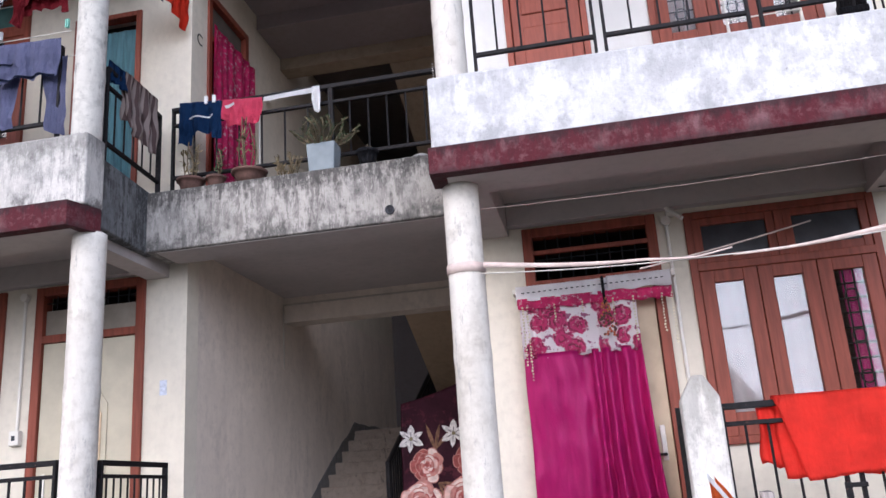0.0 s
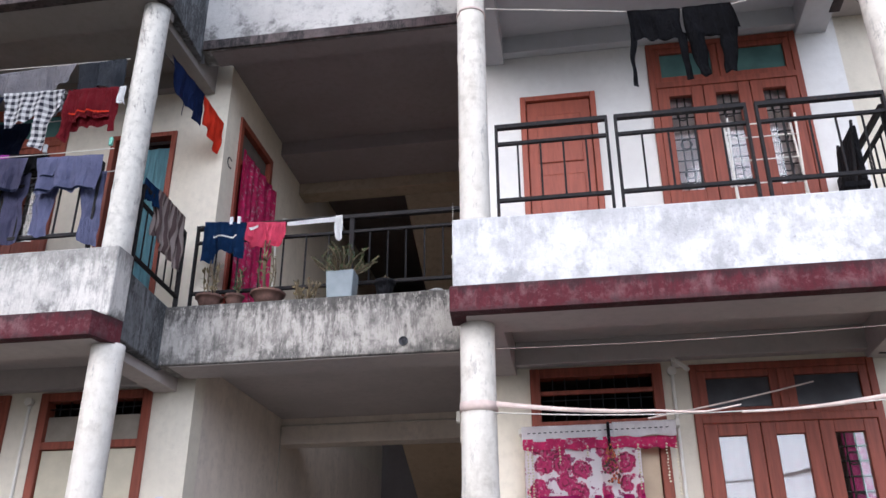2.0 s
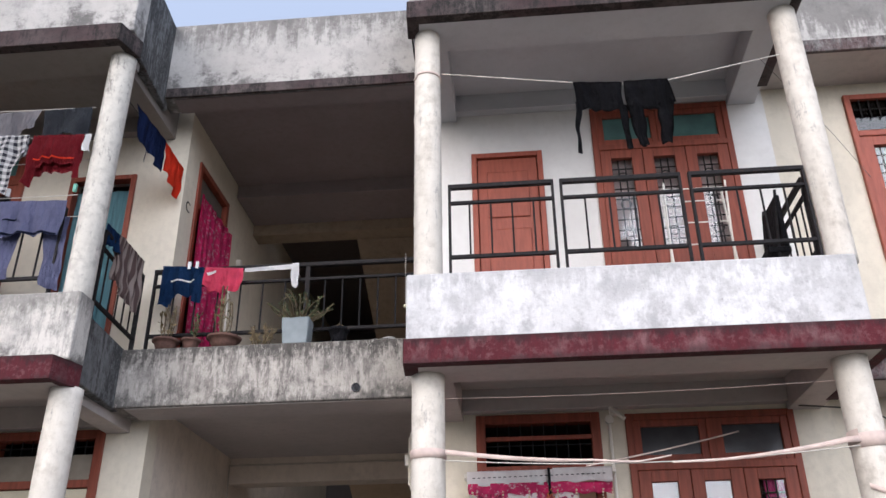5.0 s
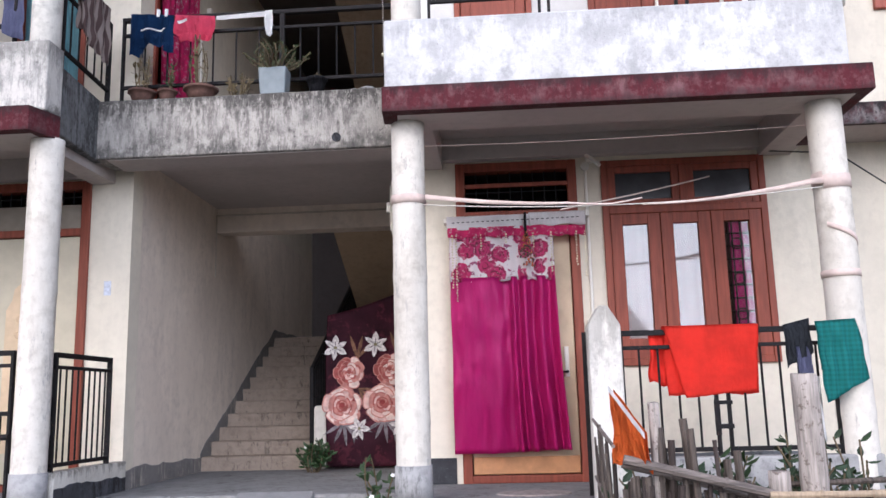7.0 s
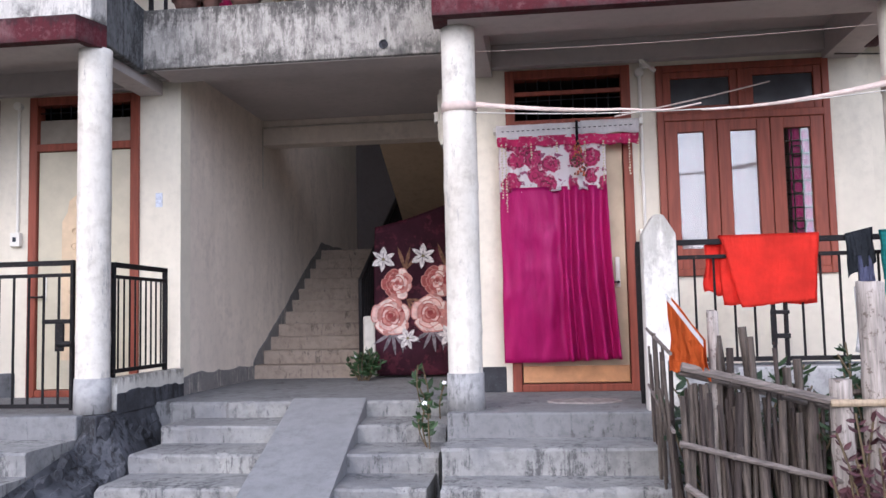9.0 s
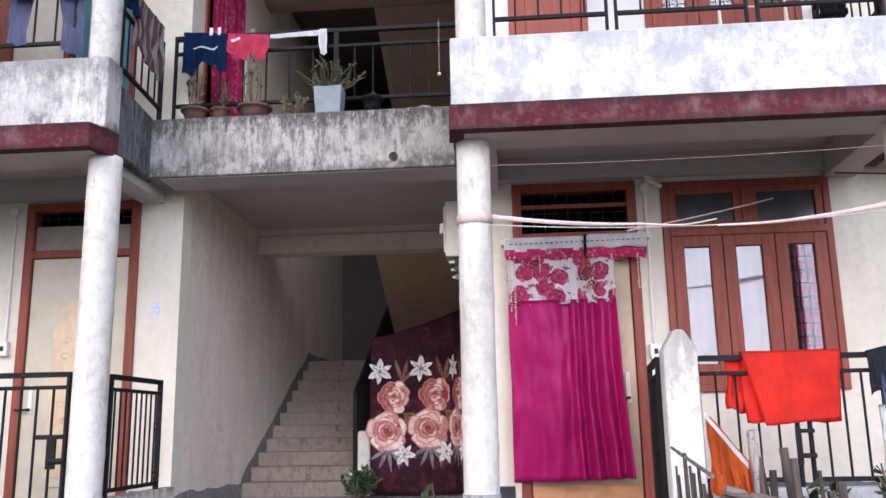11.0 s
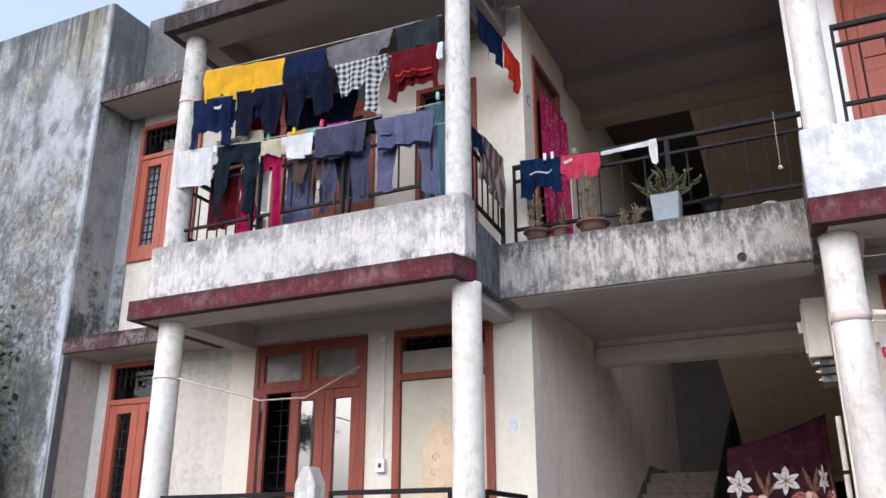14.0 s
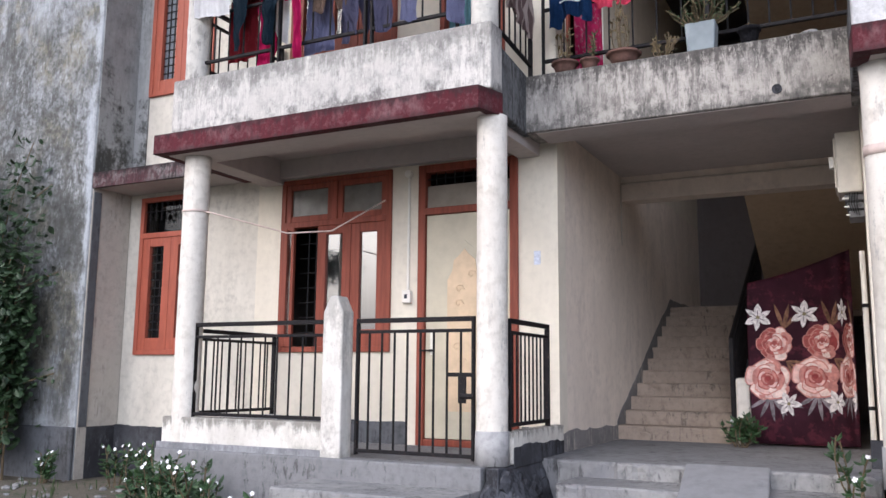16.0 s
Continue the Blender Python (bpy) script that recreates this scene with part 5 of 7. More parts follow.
def garment(name, p, q, patches, mat, label, amp=0.034, n=3.1, seed=0.0, back=0.0, sag=0.0, group="laundry", parent=None, depth=0.0, hem=1.0):
    """Cloth hung over a line from p to q. Patches are quads (u, v), u along the line and v down, as fractions of the line and metres."""
    p, q = Vector(p), Vector(q)
    d = q - p
    out = Vector((d.y, -d.x, 0)).normalized()
    if out.y > 0.3:
        out = -out
    bm = bmesh.new()
    quads = [(pt[:4], depth + (pt[4] if len(pt) > 4 else 0.0)) for pt in patches]
    if back:
        quads.append((((0.02, 0), (0.98, 0), (0.96, back), (0.04, back)), depth + 0.03))
    for pt, off in quads:
        (a, b, c, e) = [Vector((x, y)) for x, y in pt]
        span = max((a - b).length * d.length, (e - c).length * d.length, 0.05)
        drop = max((a - e).length, (b - c).length, 0.05)
        nu, nv = max(6, int(span / 0.018)), max(6, int(drop / 0.025))
        g = []
        for j in range(nv + 1):
            t = j / nv
            row = []
            for i in range(nu + 1):
                s = i / nu
                uv = (a * (1 - s) + b * s) * (1 - t) + (e * (1 - s) + c * s) * t
                u, v = uv.x, uv.y
                w = min(1.0, 0.15 + v / 0.18)
                fold = amp * w * (0.55 * math.sin(2 * math.pi * n * u + seed + 2.2 * noise.noise((u * 2.5, v * 2, seed))) + 1.1 * noise.noise((u * d.length * 9, v * 3.5, seed + 2)) + 0.8 * noise.noise((u * d.length * 4 + v * 5, v * 7, seed + 6)))
                pos = p + d * u + Vector((0, 0, -v - sag * 4 * u * (1 - u)))
                pos += out * (0.012 + fold - off) + d.normalized() * 0.022 * w * noise.noise((u * 4, v * 6, seed + 5))
                if j == nv:
                    pos.z += hem * (amp / 0.034) * 0.03 * noise.noise((u * d.length * 7, seed, 1)) + hem * (amp / 0.034) * 0.02 * noise.noise((u * d.length * 19, seed, 3))
                row.append(bm.verts.new(pos))
            g.append(row)
        for r0, r1 in zip(g, g[1:]):
            for i in range(nu):
                bm.faces.new((r0[i], r0[i + 1], r1[i + 1], r1[i]))
    bmesh.ops.solidify(bm, geom=bm.faces[:], thickness=0.004)
    ob = link(name, bm, mat, smooth=True)
    if parent:
        ob.parent = parent
        ob.matrix_parent_inverse = parent.matrix_basis.inverted()
        return tagged(ob, label)
    return tagged(ob, label, "laundry", group)


RECT = lambda h, h2=None: (((0, 0), (1, 0), (1, h2 if h2 is not None else h), (0, h)),)


def shirt(h, sl, sw=0.2):
    """Hung by the hem: body, then sleeves hanging from the shoulders."""
    return (((0.05, 0), (0.95, 0), (0.9, h), (0.1, h)), ((0.1, h - 0.18), (sw + 0.06, h - 0.1), (sw - 0.02, h + sl), (0.0, h + sl - 0.02)), ((0.94 - sw, h - 0.1), (0.9, h - 0.18), (1.0, h + sl - 0.02), (1.02 - sw, h + sl)))


def trousers(w, l, l2=None):
    """Folded over the line: the seat, then two legs."""
    l2 = l2 or l
    return (((0, 0), (1, 0), (1, w), (0.0, w)), ((0.0, w - 0.02), (0.47, w - 0.02), (0.30, l), (0.04, l)), ((0.53, w - 0.02), (1, w - 0.02), (0.97, l2), (0.68, l2)))


def rope(name, pts, r, mat, label, sag=0.0):
    (a, b) = Vector(pts[0]), Vector(pts[-1])
    if len(pts) == 2:
        pts = [a.lerp(b, i / 24) - Vector((0, 0, sag * 4 * (i / 24) * (1 - i / 24))) for i in range(25)]
    return tagged(link(name, path_tube(pts, r), mat, smooth=True), label, "rope")


def peg(x, y, z, mat):
    pg = thing("clothes_peg", "small plastic clothes peg on the line", "peg", (x, y, z), "clothes pegs")
    for s in (-1, 1):
        part("prong", box(x - 0.006 + s * 0.007, x + 0.006 + s * 0.007, y - 0.012, y + 0.012, z - 0.03, z + 0.04, 0.003), mat, pg)


FY = 4.875
rope("clothes_line", [(-6.195, FY, 5.87), (-3.515, FY, 5.76)], 0.004, ROPE, "pale washing line between balcony columns", 0.02)
rope("clothes_line", [(-6.195, FY - 0.02, 5.53), (-3.515, FY - 0.02, 5.47)], 0.004, ROPE, "pale washing line between balcony columns", 0.02)
garment("shirt", (-6.065, FY, 5.86), (-5.115, FY, 5.76), (((0, 0), (1, 0), (1, 0.30), (0.5, 0.36)), ((0, 0), (0.5, 0.1), (0.48, 0.36), (0.32, 0.36)), ((0, 0), (0.3, 0.05), (0.24, 0.27), (0.06, 0.38))), YELLOW, "bright yellow long-sleeved shirt on the washing line", seed=1, back=0.2)
garment("shirt", (-5.105, FY, 5.76), (-4.665, FY, 5.74), RECT(0.34, 0.46), NAVY, "navy blue shirt on the washing line", seed=2, back=0.3)
garment("bed_sheet", (-4.685, FY, 5.74), (-3.975, FY, 5.76), (((0, 0), (1, 0), (0.96, 0.17), (0.3, 0.32)), ((0, 0), (0.35, 0.05), (0.32, 0.32), (0.08, 0.2))), GREYCLOTH, "grey sheet bunched over the washing line", amp=0.03, n=3, seed=3)
garment("shirt", (-3.955, FY, 5.75), (-3.545, FY, 5.76), RECT(0.24, 0.28), SLATE, "dark slate shirt on the washing line", seed=4, back=0.2)
L2 = FY - 0.025
polo = garment("shirt", (-6.175, L2, 5.54), (-5.645, L2, 5.48), shirt(0.36, 0.16), NAVY, "navy polo shirt hung upside down", seed=5, back=0.3)
garment("chest_print", (-6.175, L2, 5.54), (-5.645, L2, 5.48), (((0.56, 0.10), (0.74, 0.09), (0.74, 0.115), (0.56, 0.125)),), WHITECLOTH, "small white chest print", seed=5, parent=polo, depth=-0.008, hem=0.0)
garment("trousers", (-5.635, L2, 5.51), (-5.095, L2, 5.46), trousers(0.2, 0.46, 0.48), DARKNAVY, "dark navy trousers folded over the line", seed=6, back=0.3)
garment("shirt", (-5.095, L2, 5.55), (-4.525, L2, 5.48), (((0, 0), (1, 0), (0.85, 0.2), (0.2, 0.24)), ((0.1, 0.1), (0.45, 0.2), (0.36, 0.55), (0.1, 0.52)), ((0.5, 0.1), (0.95, 0.1), (0.98, 0.42), (0.6, 0.45))), DARKNAVY, "dark navy shirt pegged on the line", amp=0.03, seed=7)
garment("checked_shirt", (-4.535, L2 - 0.02, 5.50), (-3.995, L2 - 0.02, 5.48), (((0, 0), (1, 0), (0.95, 0.18), (0.15, 0.33)), ((0.62, 0.1), (0.95, 0.1), (0.82, 0.56), (0.62, 0.52))), CHECK, "black and white checked shirt on the line", seed=8, back=0.2)
sweater = garment("sweater", (-3.965, L2, 5.49), (-3.565, L2, 5.47), (((0.05, 0), (1, 0), (0.92, 0.28), (0.1, 0.28)), ((-0.02, 0.0), (0.2, 0.05), (0.12, 0.46), (-0.1, 0.47)), ((0.9, 0.0), (1.05, 0.0), (1.08, 0.40), (0.96, 0.40))), MAROON, "maroon sweater with an orange hem stripe", seed=9, back=0.34)
garment("hem_stripe", (-3.965, L2, 5.49), (-3.565, L2, 5.47), (((0.09, 0.225), (0.93, 0.225), (0.93, 0.238), (0.09, 0.238)),), ORANGE, "orange knitted stripe", seed=9, parent=sweater, depth=-0.008, hem=0.0)
garment("sock", (-3.535, L2, 5.47), (-3.485, L2, 5.47), RECT(0.16), WHITECLOTH, "white sock on the washing line", seed=10)
garment("shirt", (-5.265, FY + 0.25, 5.45), (-4.465, FY + 0.25, 5.4), (((0, 0), (1, 0), (0.95, 0.5), (0.1, 0.55)),), DARKNAVY, "dark navy shirt on the inner washing line", seed=21)
garment("towel", (-5.715, FY + 0.25, 5.42), (-5.315, FY + 0.25, 5.42), RECT(0.5, 0.42), MAROON, "dark red towel on the inner washing line", seed=22)
garment("vest", (-6.015, FY + 0.25, 5.2), (-5.565, FY + 0.25, 5.2), RECT(0.4, 0.3), CREAMCLOTH, "cream vest on the inner washing line", seed=23)
rope("clothes_line", [(-6.195, FY + 0.25, 5.45), (-3.515, FY + 0.25, 5.42)], 0.004, ROPE, "pale washing line between balcony columns", 0.03)
RL = 4.925
TOP = 4.885
garment("towel", (-6.285, RL - 0.05, 5.03), (-5.865, RL - 0.05, 5.01), RECT(0.37, 0.40), WHITECLOTH, "white towel on a line above the railing", n=7, amp=0.012, seed=11, back=0.3)
garment("legging", (-5.835, RL - 0.03, 5.00), (-5.325, RL - 0.03, 4.95), (((0, 0), (1, 0), (0.92, 0.16), (0.0, 0.22)), ((-0.02, 0.18), (0.32, 0.2), (0.12, 0.72), (0.0, 0.72)), ((0.62, 0.14), (0.95, 0.14), (0.88, 0.70), (0.70, 0.70))), TEALDARK, "dark teal leggings over the railing", seed=12)
garment("legging", (-5.315, RL - 0.01, 4.87), (-5.085, RL - 0.01, 4.86), (((0, 0), (1, 0), (0.9, 0.14), (0.1, 0.2)), ((0.45, 0.1), (0.9, 0.1), (1.0, 0.74), (0.6, 0.76))), MAGENTACLOTH, "magenta leggings over the railing", seed=13)
garment("legging", (-5.645, RL + 0.12, 4.8), (-5.465, RL + 0.12, 4.8), RECT(0.7, 0.66), MAGENTACLOTH, "magenta leggings behind the railing", seed=14)
garment("vest", (-5.315, RL - 0.05, 4.94), (-5.045, RL - 0.05, 4.93), RECT(0.15, 0.17), CREAMCLOTH, "cream vest on the line above the railing", seed=15, back=0.12)
garment("vest", (-5.085, RL - 0.07, 4.92), (-4.745, RL - 0.07, 4.90), (((0, 0), (1, 0), (0.98, 0.22), (0.25, 0.22)), ((0, 0), (0.3, 0.05), (0.28, 0.2), (0.05, 0.1))), WHITECLOTH, "white vest on the line above the railing", seed=16)
garment("cloth", (-5.065, RL - 0.02, 4.99), (-4.865, RL - 0.02, 4.98), RECT(0.08), YELLOW, "small pale yellow cloth on the line", seed=17)
garment("cloth", (-4.865, RL - 0.02, 4.98), (-4.685, RL - 0.02, 4.97), RECT(0.09), MINT, "small mint cloth on the line", seed=18)
garment("cloth", (-4.645, RL - 0.01, 4.98), (-4.425, RL - 0.01, 4.97), RECT(0.08), VIOLET, "small violet cloth on the line", seed=19)
purple_pair = garment("trousers", (-4.735, RL - 0.05, 4.93), (-4.215, RL - 0.05, 4.90), (((0, 0), (1, 0), (0.92, 0.29), (0.02, 0.31)), ((0.0, 0.1), (0.35, 0.1), (0.38, 0.68), (0.14, 0.66), 0.07), ((0.62, 0.1), (1.0, 0.1), (1.0, 0.70), (0.72, 0.72), 0.07)), PURPLEGREY, "purple-grey trousers folded over the railing", seed=20)
garment("hem", (-4.735, RL - 0.05, 4.93), (-4.215, RL - 0.05, 4.90), (((0.03, 0.285), (0.91, 0.265), (0.91, 0.288), (0.03, 0.308)),), DARKNAVY, "dark hem", seed=20, parent=purple_pair, depth=-0.006, hem=0.0)
blue_pair = garment("trousers", (-4.145, RL - 0.05, 4.89), (-3.585, RL - 0.05, 4.87), (((0, 0), (1, 0), (0.94, 0.30), (0.08, 0.30)), ((0.0, 0.1), (0.34, 0.1), (0.28, 0.64), (-0.02, 0.62), 0.07), ((0.66, 0.1), (1.0, 0.1), (1.04, 0.74), (0.80, 0.72), 0.07)), BLUEPURPLE, "blue-grey trousers folded over the railing", seed=24)
garment("hem", (-4.145, RL - 0.05, 4.89), (-3.585, RL - 0.05, 4.87), (((0.10, 0.28), (0.92, 0.28), (0.92, 0.30), (0.10, 0.30)),), DARKNAVY, "dark hem", seed=24, parent=blue_pair, depth=-0.006, hem=0.0)
garment("pocket_trim", (-4.145, RL - 0.05, 4.89), (-3.585, RL - 0.05, 4.87), (((0.12, 0.165), (0.34, 0.15), (0.34, 0.165), (0.12, 0.18)),), DARKNAVY, "dark pocket trim", seed=24, parent=blue_pair, depth=-0.006, hem=0.0)
garment("trousers", (-5.165, RL + 0.15, 4.8), (-4.865, RL + 0.15, 4.8), RECT(0.65, 0.6), BLUEPURPLE, "pale blue trousers behind the railing", seed=25)
garment("shorts", (-5.015, RL + 0.04, 4.76), (-4.645, RL + 0.04, 4.74), trousers(0.1, 0.27), cloth_mat("brown_cotton", (0.16, 0.11, 0.085)), "brown shorts over the railing", seed=26)
garment("towel", (-6.0, RL + 0.13, 4.83), (-5.66, RL + 0.13, 4.83), RECT(0.62, 0.55), MAROON, "dark red towel behind the railing", seed=51)
garment("vest", (-5.62, RL + 0.16, 4.83), (-5.33, RL + 0.16, 4.83), (((0, 0), (1, 0), (0.8, 0.5), (0.3, 0.34)),), WHITECLOTH, "white vest behind the railing", seed=52)
garment("trousers", (-4.78, RL + 0.13, 4.83), (-4.45, RL + 0.13, 4.83), trousers(0.2, 0.62, 0.55), PURPLEGREY, "purple-grey trousers behind the railing", seed=53)
garment("shirt", (-5.9, RL + 0.02, 5.10), (-5.62, RL + 0.02, 5.04), RECT(0.16, 0.2), GREYCLOTH, "crumpled grey shirt on the line", seed=54)
garment("shirt", (-5.60, RL + 0.02, 5.12), (-5.36, RL + 0.02, 5.10), RECT(0.2, 0.14), CREAMCLOTH, "crumpled cream shirt on the line", seed=55)
garment("shirt", (-4.42, RL - 0.01, 4.97), (-4.08, RL - 0.01, 4.95), RECT(0.2, 0.12), BLACKCLOTH, "crumpled black shirt on the line", seed=56)
rope("clothes_line", [(-6.195, RL + 0.13, 4.83), (-3.565, RL + 0.13, 4.83)], 0.004, ROPE, "pale washing line behind the railing", 0.0)
rope("clothes_line", [(-6.245, RL - 0.05, 5.03), (-3.515, RL - 0.05, 4.92)], 0.004, ROPE, "pale washing line above the balcony railing", 0.03)
for i, x in enumerate((-5.85, -5.25, -4.97, -4.68, -4.1, -3.55, -6.15)):
    peg(x, RL - 0.05, 4.97 + 0.01 * (i % 2), (WHITECLOTH, MINT, YELLOW, PINK)[i % 4])

# laundry on the side of the left balcony
rope("clothes_line", [(-3.40, 5.05, 6.02), (-3.30, 6.24, 5.93)], 0.004, WIRE, "dark washing line to the wall", 0.0)
garment("vest", (-3.36, 5.20, 6.03), (-3.31, 5.78, 6.00), (((0, 0), (1, 0), (0.98, 0.34), (0.25, 0.30)), ((0.3, 0.25), (0.38, 0.27), (0.5, 0.42), (0.44, 0.42))), NAVY, "navy vest hung beside the column", seed=27)
garment("towel", (-3.31, 5.76, 5.99), (-3.29, 6.18, 5.95), (((0, 0), (1, 0), (0.85, 0.36), (0.0, 0.28)),), ORANGE, "orange-red cloth hung beside the wall", seed=28)
garment("towel", (-3.34, 5.30, 4.78), (-3.34, 5.78, 4.76), (((0, 0), (1, 0), (0.95, 0.52), (0.1, 0.46)),), STRIPE, "brown striped towel over the side railing", seed=29, n=4, back=0.4)
garment("cloth", (-3.38, 5.14, 4.80), (-3.36, 5.36, 4.78), RECT(0.2, 0.16), BLUE, "blue cloth over the side railing", seed=30)
denim = garment("denim_top", (-3.24, 5.98, 4.80), (-2.86, 5.98, 4.77), (((0, 0), (1, 0), (0.95, 0.28), (0.1, 0.3)), ((0.0, 0.05), (0.3, 0.05), (0.3, 0.38), (0.02, 0.38)), ((0.7, 0.1), (1, 0.05), (1.0, 0.34), (0.78, 0.34))), BLUE, "blue denim top pegged on the lobby railing", seed=31)
garment("print", (-3.24, 5.98, 4.80), (-2.86, 5.98, 4.77), (((0.25, 0.14), (0.8, 0.12), (0.8, 0.135), (0.25, 0.155)),), WHITECLOTH, "thin white printed line", seed=31, parent=denim, depth=-0.008, hem=0.0)
shorts = garment("pink_shorts", (-2.85, 5.98, 4.77), (-2.50, 5.98, 4.74), (((0, 0), (1, 0), (1, 0.16), (0.0, 0.18)), ((0.05, 0.14), (0.48, 0.14), (0.44, 0.23), (0.1, 0.23)), ((0.5, 0.14), (0.98, 0.14), (0.95, 0.21), (0.56, 0.22))), PINK, "coral pink shorts on the lobby railing", seed=32)
garment("print", (-2.85, 5.98, 4.77), (-2.50, 5.98, 4.74), (((0.06, 0.06), (0.3, 0.03), (0.32, 0.055), (0.1, 0.085)),), WHITECLOTH, "small white print", seed=32, parent=shorts, depth=-0.008, hem=0.0)
garment("white_strip", (-2.49, 5.985, 4.74), (-2.04, 5.985, 4.76), RECT(0.035, 0.05), WHITECLOTH, "twisted white cloth strip along the railing", seed=33, amp=0.006)
garment("white_strip", (-2.06, 5.97, 4.76), (-2.0, 5.97, 4.76), RECT(0.22), WHITECLOTH, "knotted white cloth end on the railing", seed=34)
for x in (-3.0, -2.93):
    peg(x, 5.975, 4.79, WHITECLOTH)

# black laundry on the right balcony
rope("clothes_line", [(-0.63, 4.90, 5.885), (0.40, 4.88, 5.70), (0.79, 4.88, 5.66), (1.13, 4.88, 5.66), (2.05, 4.90, 5.86)], 0.005, ROPE, "pale washing line between upper columns")
garment("legging", (0.41, 4.87, 5.69), (0.79, 4.87, 5.66), (((0, 0), (1, 0), (0.96, 0.28), (0.05, 0.26)), ((0.0, 0.2), (0.12, 0.24), (0.06, 0.66), (-0.02, 0.66)), ((0.86, 0.2), (1.02, 0.22), (1.08, 0.62), (0.94, 0.62))), BLACKCLOTH, "black top with hanging sleeves on the line", seed=35, back=0.2)
garment("trousers", (0.80, 4.86, 5.66), (1.14, 4.86, 5.66), (((0, 0), (1, 0), (1.1, 0.26), (0.02, 0.28)), ((0.02, 0.24), (0.38, 0.24), (0.4, 0.62), (0.12, 0.62)), ((0.7, 0.22), (1.05, 0.22), (0.9, 0.60), (0.66, 0.60))), BLACKCLOTH, "black trousers folded on the line", seed=36)

# laundry on the right porch railing
garment("red_cloth", (0.86, 4.925, 1.895), (1.48, 4.925, 1.895), (((0.02, 0), (1, 0), (0.93, 0.42), (0.22, 0.46)),), SCARLET, "bright scarlet cloth over the porch railing", seed=37, back=0.44, n=2.2, amp=0.012)
garment("red_cloth", (0.79, 4.985, 1.84), (1.0, 4.985, 1.84), RECT(0.30, 0.33), SCARLET, "scarlet cloth end behind the railing", seed=38)
garment("teal_towel", (1.80, 4.83, 1.89), (2.04, 4.82, 1.90), (((0, 0), (1, 0), (1.25, 0.38), (0.05, 0.50)),), checked("teal_checked_cotton", (0.02, 0.20, 0.19), (0.03, 0.28, 0.27), 0.03), "teal checked towel over the porch railing", seed=39, back=0.3)
garment("dark_cloth", (1.63, 4.93, 1.88), (1.80, 4.93, 1.92), RECT(0.28, 0.22), SLATE, "dark cloth over the porch railing", seed=40)
garment("white_cloth", (1.66, 4.90, 1.55), (1.82, 4.90, 1.55), RECT(0.4), WHITECLOTH, "crumpled white cloth on the railing", seed=41, amp=0.03)
garment("pale_blue_cloth", (1.70, 4.92, 1.74), (1.79, 4.92, 1.74), RECT(0.28), BLUEPURPLE, "blue-grey cloth on the railing", seed=42)

# ---- door curtain of the right flat ----
def floral(name, ground, petal, leaf, scale):
    m, nt, bs = nodes_of(name)
    tc = nt.nodes.new("ShaderNodeTexCoord")
    warp = nt.nodes.new("ShaderNodeTexNoise")
    warp.inputs["Scale"].default_value = scale * 1.6
    mixv = nt.nodes.new("ShaderNodeVectorMath"); mixv.operation = "MULTIPLY_ADD"
    nt.links.new(tc.outputs["Object"], warp.inputs["Vector"])
    nt.links.new(warp.outputs["Color"], mixv.inputs[0])
    mixv.inputs[1].default_value = (0.09, 0.0, 0.09)
    nt.links.new(tc.outputs["Object"], mixv.inputs[2])
    vo = nt.nodes.new("ShaderNodeTexVoronoi")
    vo.inputs["Scale"].default_value = scale
    vo.inputs["Randomness"].default_value = 0.7
    nt.links.new(mixv.outputs[0], vo.inputs["Vector"])
    n = noise_at(nt, scale * 3.2, detail=4, rough=0.65)
    rim = mul(nt, vo.outputs["Distance"], mul(nt, n, 0.35), "ADD")
    flower = ramp(nt, rim, 0.65, 0.69, 1.0, 0.0)
    ring = mul(nt, mul(nt, rim, 34.0), 0.0, "SINE")
    inner = mul(nt, ramp(nt, ring, 0.1, 0.7), ramp(nt, n, 0.35, 0.6))
    pc = mixc(nt, inner, petal, tuple(c * 0.3 for c in petal))
    pc = mixc(nt, mul(nt, ramp(nt, noise_at(nt, scale * 5, shift=(9, 2, 5), detail=3), 0.57, 0.63), 0.7), pc, tuple(min(0.85, 0.55 * c + 0.35) for c in petal))
    lf = ramp(nt, noise_at(nt, scale * 3.1, shift=(3, 1, 4), detail=3), 0.58, 0.62)
    gc = mixc(nt, lf, ground, leaf)
    nt.links.new(mixc(nt, flower, gc, pc), bs.inputs["Base Color"])
    bs.inputs["Roughness"].default_value = 0.6
    return m


